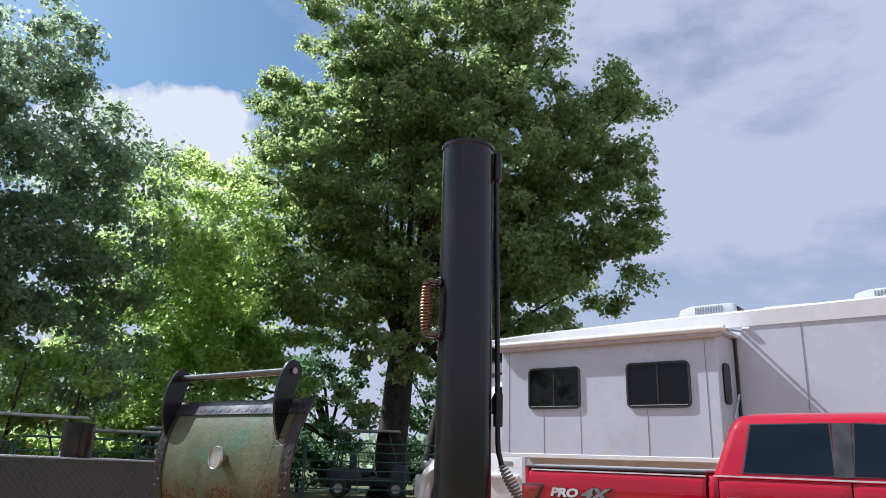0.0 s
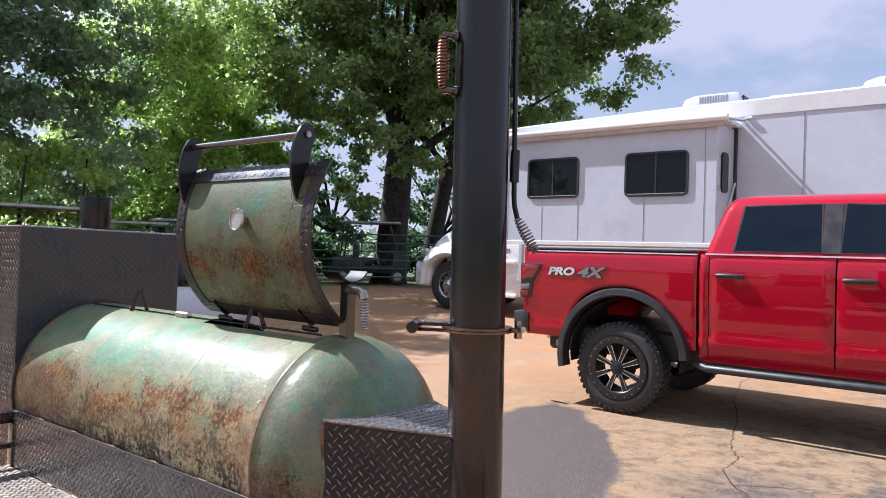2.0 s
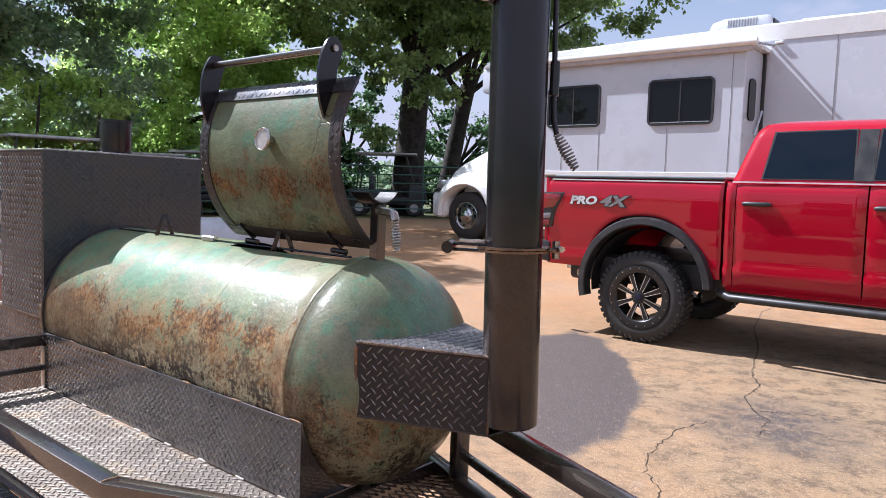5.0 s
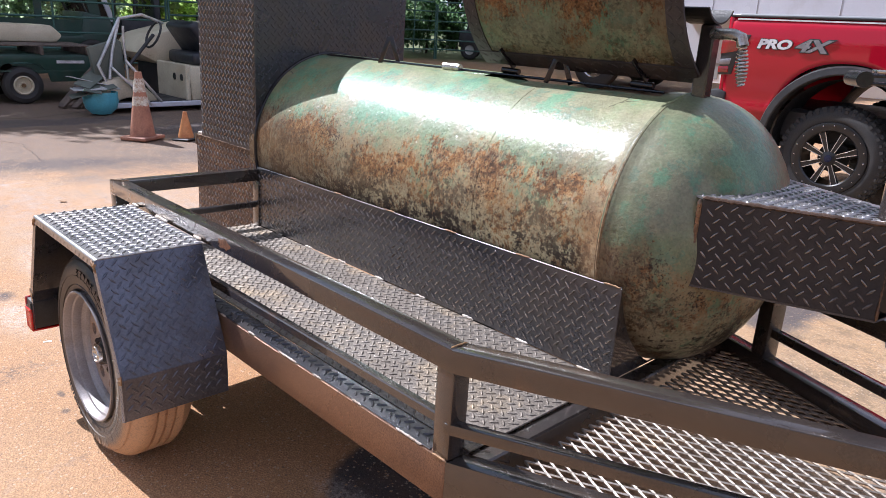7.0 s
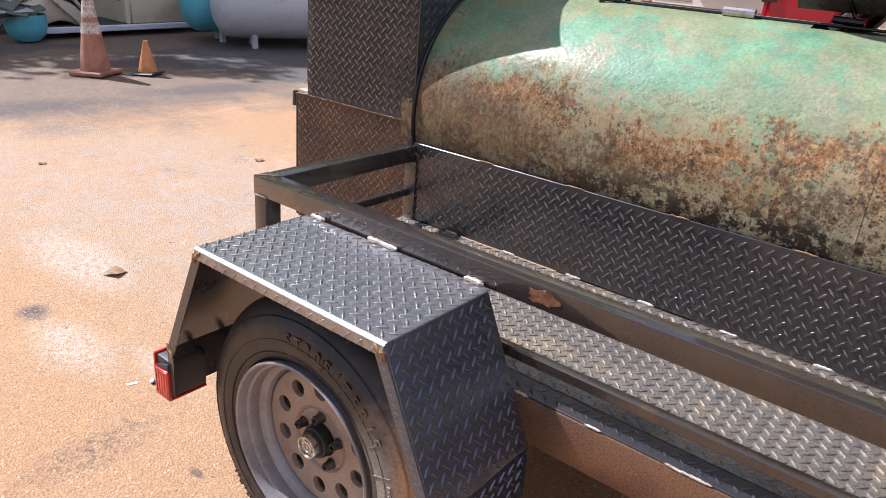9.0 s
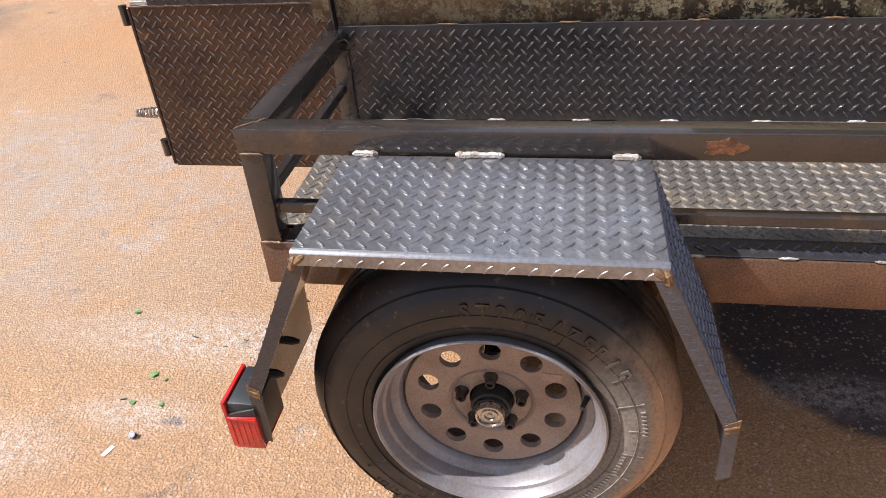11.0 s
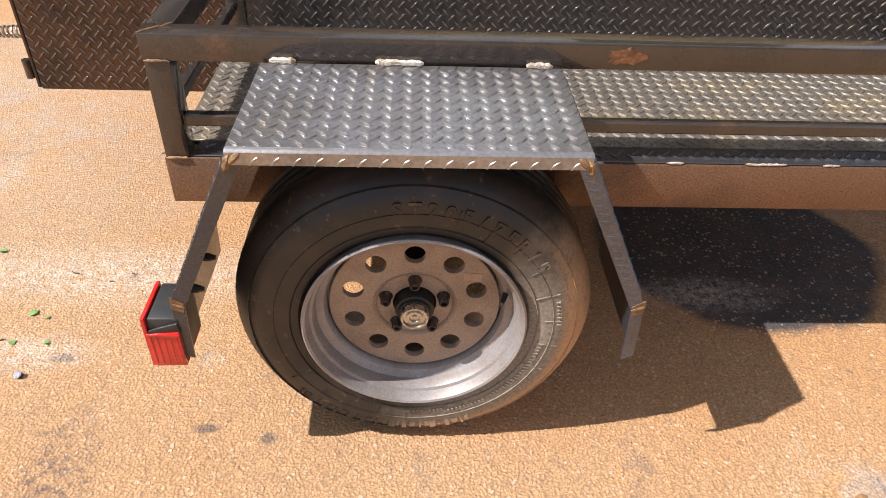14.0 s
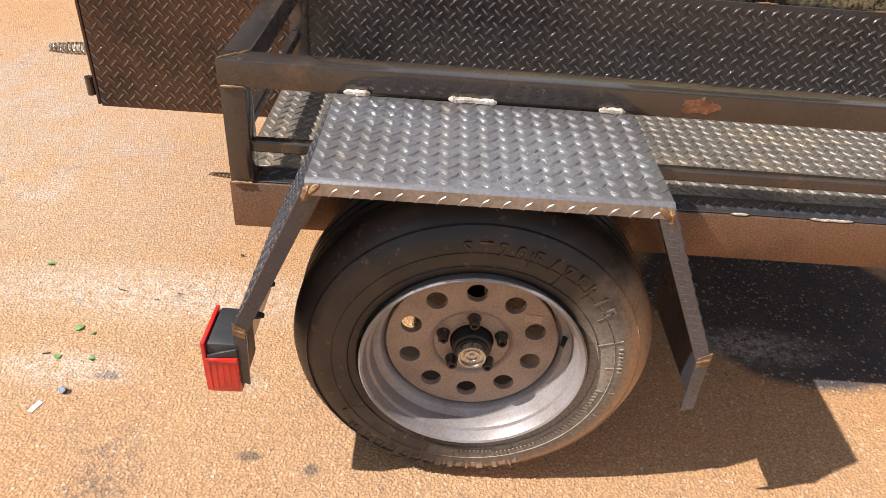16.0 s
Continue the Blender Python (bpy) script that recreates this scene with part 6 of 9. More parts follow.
# bed
for s in (0, 1):
    part("bed_side", skin(Build(), -0.90, 0.862, arch(0.68), lambda x: 1.565, (s,), step=0.02), M_RED, truck, "red pickup bed side")
part("bed_floor", Build().box(-0.90, 0.862, TY0 + 0.10, TY1 - 0.10, 1.16, 1.22), M_BLACK_PLASTIC, truck)
part("bed_front", Build().box(0.83, 0.862, TY0 + 0.06, TY1 - 0.06, 0.7, 1.56), M_RED, truck)
b = Build().box(-0.945, -0.895, TY0 + 0.03, TY1 - 0.03, 0.78, 1.575, 0.02, IDENT, 3)
part("tailgate", b, M_RED, truck)
for y in (TY0 + 0.015, TY1 - 0.095):
    part("bed_rail_cap", Build().box(-0.93, 0.85, y + 0.005, y + 0.085, 1.562, 1.582, 0.008, IDENT, 2), M_BLACK_PLASTIC, truck, "black bed rail cap")
part("bed_cover", Build().box(-0.88, 0.85, TY0 + 0.10, TY1 - 0.10, 1.572, 1.596, 0.010, IDENT, 2), M_BED_COVER, truck, "grey flat bed cover")
# cab: lower skin in doors
for s in (0, 1):
    part("cab_corner", skin(Build(), 0.885, 0.965, lambda x: 0.62, lambda x: 1.545, (s,), step=0.02), M_RED, truck)
for nm, a, c in (("rear_door", 0.972, 1.962), ("front_door", 1.974, 3.02)):
    for s in (0, 1):
        door = part(nm, skin(Build(), a, c, lambda x: 0.635, lambda x: 1.545, (s,)), M_RED, truck)
        y = TY0 if s == 0 else TY1
        sg = -1 if s == 0 else 1
        hx = a + 0.18 if nm == "rear_door" else a + 0.16
        bb = Build().box(hx - 0.115, hx + 0.115, min(y, y + sg * 0.012), max(y, y + sg * 0.012), 1.315, 1.385, 0.005)
        part("handle_cup", bb, M_RED, door)
        bb = Build().sweep([(hx - 0.115, y + sg * 0.012, 1.365), (hx - 0.09, y + sg * 0.022, 1.367), (hx + 0.09, y + sg * 0.022, 1.367), (hx + 0.115, y + sg * 0.012, 1.365)], [0.014, 0.020, 0.020, 0.014], 10)
        part("door_handle", bb, M_BLACK_PLASTIC, door, "black pull handle")
for s in (0, 1):
    part("front_fender", skin(Build(), 3.03, 4.62, arch(0.66), lambda x: 1.47 - 0.05 * max(0, x - 3.1), (s,), step=0.02), M_RED, truck)
part("hood", Build().box(3.03, 4.66, TY0 + 0.06, TY1 - 0.06, 1.34, 1.47, 0.05, IDENT, 3), M_RED, truck)
part("grille", Build().box(4.58, 4.70, TY0 + 0.08, TY1 - 0.08, 0.75, 1.36, 0.04, IDENT, 2), M_BLACK_PLASTIC, truck)
part("front_bumper", Build().box(4.62, 4.86, TY0 + 0.05, TY1 - 0.05, 0.60, 0.86, 0.05, IDENT, 2), M_BLACK_PLASTIC, truck)
for y in (TY0 + 0.075, TY1 - 0.115):
    part("rocker", Build().box(0.90, 3.05, y, y + 0.04, 0.585, 0.66, 0.01), M_RED, truck)
part("underbody", Build().box(-0.75, 4.5, TY0 + 0.25, TY1 - 0.25, 0.52, 0.80, 0.03), M_BLACK_PLASTIC, truck, "dark chassis")
# greenhouse
b = Build()
bot = [(0.895, TY0 + 0.035), (3.32, TY0 + 0.035), (3.32, TY1 - 0.035), (0.895, TY1 - 0.035)]
levels = [(1.54, 0.0, 0.0, 0.0), (1.60, 0.025, 0.012, 0.11), (1.93, 0.135, 0.105, 0.60), (2.00, 0.165, 0.135, 0.70), (2.055, 0.21, 0.19, 0.80), (2.085, 0.33, 0.30, 0.95), (2.10, 0.75, 0.62, 1.2)]
rows = []
for z, dxr, dy, dxf in levels:
    row = []
    r = 0.09
    x0, x1, y0, y1 = bot[0][0] + dxr, bot[1][0] - dxf, bot[0][1] + dy, bot[2][1] - dy
    for cx, cy, a in ((x1 - r, y1 - r, 0), (x0 + r, y1 - r, 90), (x0 + r, y0 + r, 180), (x1 - r, y0 + r, 270)):
        row += [(cx + r * math.cos(radians(a + 22.5 * k)), cy + r * math.sin(radians(a + 22.5 * k)), z) for k in range(5)]
    row.append(row[0])
    rows.append(row)
b.grid(rows)
b.add(rows[-1][:-1], [tuple(range(20))])
part("cab_roof", b, M_RED, truck, "red cab roof and pillars", 40)


def green_y(z):
    return TY0 + 0.035 + 0.012 + (z - 1.60) / 0.33 * 0.093


def pane(name, quad, out, mat, parent, label=""):
    """Glass with a black gasket on the leaning cab side. quad: (x, z) corners."""
    for s in (0, 1):
        def pt(x, z, d):
            y = green_y(z) - d
            return (x, y if s == 0 else TY0 + TY1 - y, z)
        cx, cz = sum(q[0] for q in quad) / 4, sum(q[1] for q in quad) / 4
        g = [(cx + (x - cx) * 1.0, cz + (z - cz) * 1.0) for x, z in quad]
        fr = [(x + (0.016 if x > cx else -0.016), z + (0.010 if z > cz else -0.012)) for x, z in quad]
        bb = Build().add([pt(x, z, 0.004) for x, z in fr] + [pt(x, z, -0.02) for x, z in fr], [(0, 1, 2, 3), (0, 1, 5, 4), (1, 2, 6, 5), (2, 3, 7, 6), (3, 0, 4, 7)])
        fo = part("window_trim", bb, M_BLACK_PLASTIC, parent, "black window trim")
        bb = Build().add([pt(x, z, 0.0075) for x, z in g] + [pt(x, z, -0.01) for x, z in g], [(0, 1, 2, 3), (0, 1, 5, 4), (1, 2, 6, 5), (2, 3, 7, 6), (3, 0, 4, 7)])
        part(name, bb, mat, fo, label)


pane("side_glass", [(1.175, 1.592), (1.845, 1.592), (1.825, 1.985), (1.235, 1.975)], 0, M_CAR_GLASS, truck, "dark tinted glass")
pane("side_glass", [(1.995, 1.592), (2.80, 1.592), (2.52, 1.960), (2.015, 1.985)], 0, M_CAR_GLASS, truck)
for s in (0, 1):
    rows = [[(x, (green_y(z) - d) if s == 0 else TY0 + TY1 - green_y(z) + d, z) for x, d in ((1.855, -0.01), (1.855, 0.006), (1.988, 0.006), (1.988, -0.01))] for z in (1.575, 1.75, 1.99)]
    part("door_pillar", Build().grid(rows), M_BLACK_PLASTIC, truck, "black pillar between the windows")
for y in (TY0 + 0.018, TY1 - 0.030):
    for xa, xb, z in ((-0.86, 0.86, 1.540), (0.93, 3.0, 1.546)):
        part("bright_strip", Build().box(xa, xb, y, y + 0.012, z, z + 0.012), M_BADGE, truck, "thin bright belt strip")
# flares, bumper, lamps, exhaust, steps
for h in (HUB_X, HUB_F):
    for s in (0, 1):
        rows = []
        for k in range(33):
            a = radians(4 + 190 * k / 32)
            row = []
            for r, d in ((0.575, 0.10), (0.575, -0.035), (0.585, -0.045), (0.636, -0.040), (0.650, -0.010), (0.650, 0.05)):
                y = TY0 + d if s == 0 else TY1 - d
                row.append((h + 0.03 + r * math.cos(a) * (1.02), y, HUB_Z + 0.105 + r * math.sin(a) * 1.02))
            rows.append(row)
        part("fender_flare", Build().grid(rows), M_BLACK_PLASTIC, truck, "black plastic fender flare")
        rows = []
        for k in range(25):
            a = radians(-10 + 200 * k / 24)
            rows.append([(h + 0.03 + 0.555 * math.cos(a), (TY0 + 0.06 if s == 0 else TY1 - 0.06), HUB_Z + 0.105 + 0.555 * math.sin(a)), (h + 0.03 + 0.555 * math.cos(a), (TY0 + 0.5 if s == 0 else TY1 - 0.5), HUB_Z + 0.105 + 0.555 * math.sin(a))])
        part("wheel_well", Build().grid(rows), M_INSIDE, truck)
b = Build().prism([(-1.045, 0.905), (-1.030, 0.715), (-0.86, 0.695), (-0.86, 0.900), (-0.95, 0.925)], TY0 + 0.004, TY1 - 0.004, b=0.015)
part("rear_bumper", b, M_BLACK_PLASTIC, truck, "dark rear bumper")
for s in (0, 1):
    ya, yb = (TY0 - 0.004, TY0 + 0.10) if s == 0 else (TY1 - 0.10, TY1 + 0.004)
    lamp = new("tail_lamp")
    lamp.parent = truck
    yo = ya if s == 0 else yb
    sg = -1 if s == 0 else 1

    def slab(poly, proud, b=0.006):
        d0, d1 = sorted((yo + sg * proud, yo - sg * 0.09))
        return Build().prism(poly, d0, d1, b=b)
    part("lamp_housing", slab([(-0.956, 1.05), (-0.958, 1.41), (-0.705, 1.415), (-0.725, 1.36), (-0.80, 1.225), (-0.835, 1.06)], 0.0), M_BLACK_PLASTIC, lamp, "black lamp housing")
    part("upper_lens", slab([(-0.962, 1.235), (-0.962, 1.395), (-0.735, 1.398), (-0.750, 1.35), (-0.815, 1.265)], 0.005), M_TAIL, lamp, "bright red upper lens")
    part("lower_lens", slab([(-0.962, 1.07), (-0.962, 1.125), (-0.865, 1.13), (-0.862, 1.075)], 0.005), M_TAIL, lamp, "red lower lens")
    part("reverse_lens", slab([(-0.961, 1.14), (-0.961, 1.19), (-0.85, 1.205), (-0.86, 1.145)], 0.003), M_BADGE_GREY, lamp, "smoked grey lens")
part("exhaust", Build().sweep([(-0.55, TY0 + 0.35, 0.60), (-0.62, TY0 + 0.22, 0.585)], 0.04, 14), M_STEEL, truck, "exhaust tip")
part("hitch", Build().box(-1.16, -0.98, TY0 + 0.93, TY0 + 1.0, 0.53, 0.60, 0.01).sweep([(-1.14, TY0 + 0.965, 0.6), (-1.14, TY0 + 0.965, 0.66)], 0.025, 12), M_STEEL, truck)
for y in (TY0 - 0.03, TY1 + 0.03):
    part("side_step", Build().sweep([(0.86, y + (0.1 if y < 6.5 else -0.1), 0.565), (0.98, y, 0.545), (3.0, y, 0.545)], 0.035, 12), M_BLACK_PLASTIC, truck, "black tubular side step")
# badge on the bed side
def badge_text(body, size, x, z, wide, slant, proud, bold, mat, label):
    mt = Matrix(((1, slant, 0, x), (0, 0, -1, TY0 - proud), (0, 1, 0, z), (0, 0, 0, 1)))
    part("badge", Build().text(body, size, mt @ Matrix.Diagonal((wide, 1, 1, 1)), 0.006, 0.98, bold), mat, truck, label, 0)


badge_text("PRO", 0.106, -0.492, 1.3085, 1.42, 0.30, 0.002, 0.085, M_BLACK_PLASTIC, "black outline of the letters")
badge_text("PRO", 0.106, -0.492, 1.3085, 1.42, 0.30, 0.006, 0.045, M_BADGE, "white slanted letters PRO")
badge_text("4X", 0.140, -0.185, 1.2965, 1.50, 0.45, 0.003, 0.085, M_BLACK_PLASTIC, "black outline of the letters")
badge_text("4X", 0.140, -0.185, 1.2965, 1.50, 0.45, 0.007, 0.040, M_BADGE_GREY, "silver slanted letters 4X")


def truck_wheel(x, y, out):
    """out: -1 when its face looks to -y."""
    w = new("wheel")
    w.parent = truck
    m = Matrix.Translation((x, y, HUB_Z)) @ Matrix.Rotation(radians(90 if out < 0 else -90), 4, "X")
    R = 0.438
    b = Build().lathe([(0.29, -0.28), (0.296, -0.02), (0.306, -0.002), (0.325, 0.006), (0.36, 0.002), (0.395, -0.012), (0.415, -0.030), (R - 0.012, -0.045), (R - 0.012, -0.245), (0.40, -0.275), (0.33, -0.29), (0.29, -0.28)], m, 72)
    for k in range(44):
        mm = m @ Matrix.Rotation(2 * math.pi * k / 44, 4, "Z")
        b.box(R - 0.03, R, -0.020, 0.020, -0.105, -0.030, 0.004, mm)
        b.box(R - 0.03, R, -0.020, 0.020, -0.26, -0.185, 0.004, mm @ Matrix.Rotation(0.07, 4, "Z"))
        b.box(R - 0.02, R, -0.016, 0.022, -0.178, -0.112, 0, mm @ Matrix.Rotation(0.035, 4, "Z"))
        b.box(0.385, 0.412, -0.020, 0.006, -0.030, -0.004 - 0.006 * (k % 2), 0, mm)
    part("tyre", b, M_TRUCK_TYRE, w, "chunky black all-terrain tyre", 30)
    b = Build().lathe([(0.288, -0.27), (0.292, -0.010), (0.304, 0.002), (0.302, 0.010), (0.292, 0.012), (0.262, 0.010), (0.238, 0.008), (0.226, -0.006), (0.222, -0.05), (0.215, -0.20)], m, 64)
    part("rim", b, M_BLACK_RIM, w, "satin black rim with a wide lip")
    for k in range(8):
        mm = m @ Matrix.Rotation(2 * math.pi * (k + 0.5) / 8, 4, "Z")
        XY = Matrix(((1, 0, 0, 0), (0, 0, 1, 0), (0, 1, 0, 0), (0, 0, 0, 1)))
        spoke = part("spoke", Build().prism([(0.04, -0.014), (0.15, -0.017), (0.228, -0.026), (0.228, 0.026), (0.15, 0.017), (0.04, 0.014)], -0.040, -0.002, mm @ XY, b=0.003, seg=1), M_BLACK_RIM, w, "black spoke")
        for t in (-1, 1):
            part("milled_edge", Build().beam(mm @ Vector((0.062, t * 0.0145, -0.001)), mm @ Vector((0.222, t * 0.0235, -0.001)), 0.0048, 0.004, 0, mm.to_3x3() @ Vector((0, 0, 1))), M_MILLED, spoke, "bright milled edge")
    part("hub_boss", Build().lathe([(0.0, 0.006), (0.04, 0.004), (0.062, -0.004), (0.072, -0.03)], m, 32), M_BLACK_RIM, w)
    b = Build()
    for k in range(20):
        b.lathe([(0.0065, 0), (0.0055, 0.005), (0.0, 0.006)], m @ Matrix.Rotation(2 * math.pi * k / 20, 4, "Z") @ Matrix.Translation((0.279, 0, 0.011)), 8)
    tagged(part("rim_rivets", b, M_CHROME, w, "small bright rim rivets"), kind="stuff")
    part("cap", Build().lathe([(0.033, -0.002), (0.03, 0.012), (0.0, 0.014)], m, 24), M_BADGE_BLUE, w, "dark blue hub cap")
    part("brake_disc", Build().lathe([(0.0, -0.13), (0.13, -0.13), (0.13, -0.15)], m, 32), M_HUB, w)


for x in (HUB_X, HUB_F):
    truck_wheel(x, TY0 + 0.015, -1)
    truck_wheel(x, TY1 - 0.015, 1)
part("rear_axle", Build().sweep([(HUB_X, TY0 + 0.25, HUB_Z), (HUB_X, TY1 - 0.25, HUB_Z)], 0.06, 12).sweep([(HUB_X - 0.1, 6.93, HUB_Z), (HUB_X + 0.12, 6.93, HUB_Z)], 0.14, 14), M_HUB, truck)
# ---- motor coach on a lorry chassis ----
coach = thing("motor_coach", IDENT, "white lorry-based motor coach with its slide-out room extended", "motorhome")
BY, BY1, CX0, CX1, CZ0, CZ1 = 11.72, 14.15, -5.98, 6.4, 0.95, 4.02
SY, SX0, SX1, SZ0, SZ1 = 10.82, -4.45, -0.46, 1.70, 3.66
NOSE_X = -4.52  # rear wall of the cab
b = Build().box(NOSE_X, CX1, BY, BY1, CZ0, CZ1 - 0.12, 0.02)
part("body", b, M_WHITE, coach, "white smooth-sided coach body")
prof = [(CX0, 3.38), (CX0 - 0.02, 3.45), (CX0 - 0.02, 3.80), (CX0 + 0.03, 3.90), (CX0 + 0.15, 3.95), (NOSE_X, CZ1 - 0.12), (NOSE_X, 3.34), (CX0 + 0.1, 3.34)]
part("nose", Build().prism(prof, BY, BY1, b=0.03), M_WHITE, coach, "white overcab nose")
rows = []
for x, zt in ((CX0 + 0.02, 3.93), (CX0 + 0.25, 3.99), (NOSE_X, 4.06), (-2, 4.12), (CX1, 4.22)):
    rows.append([(x, BY - 0.015, 3.86), (x, BY - 0.02, zt - 0.04), (x, BY + 0.05, zt), (x, BY + 0.2, zt + 0.02), (x, (BY + BY1) / 2, zt + 0.05), (x, BY1 - 0.05, zt), (x, BY1 + 0.015, 3.86)])
part("roof", Build().grid(rows), M_WHITE_CAB, coach, "white rounded roof edge", 50)
b = Build().box(NOSE_X, CX1, BY - 0.012, BY + 0.002, CZ1 - 0.16, CZ1 - 0.12, 0.003)
part("gutter", b, M_WHITE_CAB, coach)
for x in (0.58, 2.6, 4.6):
    part("panel_joint", Build().box(x - 0.006, x + 0.006, BY - 0.006, BY + 0.002, CZ0 + 0.02, CZ1 - 0.17), M_JOINT, coach)
part("skirt", Build().box(NOSE_X + 0.1, CX1, BY + 0.02, BY + 0.06, 0.62, CZ0, 0.005), M_WHITE_CAB, coach, "white lower skirt")
part("corner_post", Build().box(NOSE_X - 0.06, NOSE_X + 0.03, BY - 0.012, BY + 0.1, 0.95, 3.36, 0.01), M_WHITE, coach)
# slide-out room
slide = new("slide_out")
slide.parent = coach
part("slide_box", Build().box(SX0, SX1, SY, BY + 0.3, SZ0, SZ1, 0.015), M_WHITE, slide, "white slide-out room")
for x in (-3.55, -2.83, -1.63):
    part("slide_joint", Build().box(x - 0.005, x + 0.005, SY - 0.004, SY + 0.002, SZ0 + 0.06, 2.47), M_JOINT, slide)
for x in (SX0 + 0.17, SX1 - 0.19):
    part("slide_joint", Build().box(x - 0.005, x + 0.005, SY - 0.004, SY + 0.002, SZ0 + 0.02, SZ1 - 0.1), M_JOINT, slide)
part("slide_sill", Build().box(SX0 - 0.02, SX1 + 0.02, SY - 0.012, SY + 0.01, SZ0 - 0.02, SZ0 + 0.05, 0.006), M_WHITE_CAB, slide)
part("slide_seal", Build().box(SX1 + 0.0, SX1 + 0.05, BY - 0.05, BY + 0.0, SZ0, SZ1 + 0.02, 0.01), M_BLACK_PLASTIC, slide, "black rubber seal")


def framed_window(x0, x1, z0, z1, y, parent, split=True):
    w = new("window")
    w.parent = parent
    o = Matrix(((1, 0, 0, 0), (0, 0, 1, y), (0, 1, 0, 0), (0, 0, 0, 1)))
    fr = holed(rounded(x0, x1, z0, z1, 0.09), [rounded(x0 + 0.035, x1 - 0.035, z0 + 0.035, z1 - 0.035, 0.06)], 0.05)
    part("window_frame", Build().add(fr.v, fr.f, o), M_BLACK_PLASTIC, w, "black rounded window frame", 0)
    g = holed(rounded(x0 + 0.03, x1 - 0.03, z0 + 0.03, z1 - 0.03, 0.06), [], 0.012)
    part("pane", Build().add(g.v, g.f, o @ Matrix.Translation((0, 0, -0.006))), M_DARK_GLASS, w, "dark privacy glass", 0)
    if split:
        part("mullion", Build().box((x0 + x1) / 2 - 0.012, (x0 + x1) / 2 + 0.012, y - 0.02, y, z0 + 0.03, z1 - 0.03), M_BLACK_PLASTIC, w)
        part("bright_sill", Build().box(x0 + 0.06, x1 - 0.06, y - 0.028, y - 0.02, z0 + 0.040, z0 + 0.052), M_ALU, w)


framed_window(-1.97, -0.90, 2.50, 3.235, SY, slide)
framed_window(-3.86, -2.82, 2.51, 3.235, SY, slide)
# narrow window on the slide's end
w = new("window")
w.parent = slide
o = Matrix(((0, 0, -1, SX1), (1, 0, 0, 0), (0, 1, 0, 0), (0, 0, 0, 1)))
fr = holed(rounded(11.0, 11.33, 2.56, 3.20, 0.10), [], 0.04)
part("pane", Build().add(fr.v, fr.f, o @ Matrix.Translation((0, 0, -0.005))), M_DARK_GLASS, w, "narrow dark end window", 0)
part("stay", Build().sweep([(SX1 + 0.03, 11.35, 2.35), (SX1 + 0.05, 11.62, 2.75)], 0.02, 8), M_ALU, slide)
# awning over the slide-out
aw = new("awning")
aw.parent = coach
part("awning_roll", Build().sweep([(SX0 - 0.1, SY - 0.07, SZ1 + 0.03), (SX1 + 0.16, SY - 0.07, SZ1 + 0.03)], 0.055, 16), M_WHITE_CAB, aw, "rolled white awning")
part("awning_valance", Build().box(SX0 - 0.06, SX1 + 0.1, SY - 0.09, SY - 0.03, SZ1 - 0.10, SZ1 - 0.02, 0.015), M_VALANCE, aw, "pinkish grey valance")
part("awning_arm", Build().beam((SX1 + 0.13, SY - 0.05, SZ1 + 0.02), (SX1 + 0.13, BY, SZ1 + 0.12), 0.04, 0.03), M_ALU, aw)
part("awning_cloth", Build().box(SX0 - 0.05, SX1 + 0.1, SY - 0.05, BY, SZ1 + 0.001, SZ1 + 0.055), M_WHITE_CAB, aw)
part("marker_lamp", Build().box(-0.30, -0.18, BY - 0.05, BY, 3.80, 3.84, 0.01), M_WHITE_CAB, coach)
framed_window(-5.38, -4.90, 3.52, 3.85, BY, coach, False)
# roof units
for x0, x1, y0 in ((-1.50, -0.42, BY + 0.25), (1.25, 2.4, BY + 0.3)):
    ac = new("air_conditioner")
    ac.parent = coach
    part("cover", Build().prism([(x0, 4.08), (x0 + 0.10, 4.29), (x0 + 0.30, 4.345), (x1 - 0.12, 4.345), (x1 - 0.05, 4.33), (x1, 4.10)], y0, y0 + 0.75, b=0.03), M_WHITE, ac, "white roof air conditioner cover")
    for k in range(11):
        x = x0 + 0.36 + k * 0.045
        part("slot", Build().box(x, x + 0.018, y0 - 0.006, y0 + 0.01, 4.19, 4.31), M_JOINT, ac)
    part("grille", Build().box(x1 - 0.035, x1 - 0.005, y0 + 0.08, y0 + 0.66, 4.15, 4.29, 0.01), M_BLACK_PLASTIC, ac)
part("roof_hatch", Build().box(0.0, 0.75, BY + 0.2, BY + 0.8, 4.10, 4.20, 0.03, IDENT, 2), M_WHITE, coach)
part("roof_vent", Build().box(-4.0, -3.6, BY + 0.3, BY + 0.7, 4.05, 4.14, 0.03, IDENT, 2), M_WHITE, coach)
# lorry cab
cab = new("lorry_cab")
cab.parent = coach
part("cab_shell", Build().prism([(-5.75, 1.05), (NOSE_X - 0.05, 1.05), (NOSE_X - 0.05, 3.30), (-5.15, 3.30), (-5.45, 3.20), (-5.80, 2.55), (-5.85, 2.45)], BY + 0.06, BY1 - 0.06, b=0.05), M_WHITE_CAB, cab, "white lorry cab")
part("door", Build().prism([(-5.66, 1.78), (-4.66, 1.78), (-4.66, 3.14), (-5.20, 3.14), (-5.66, 2.52)], BY + 0.035, BY + 0.07, b=0.012), M_WHITE_CAB, cab)
part("door_window", Build().prism([(-5.52, 2.50), (-4.76, 2.52), (-4.76, 3.05), (-5.16, 3.05)], BY + 0.028, BY + 0.05, b=0.008), M_DARK_GLASS, cab, "dark cab side window")
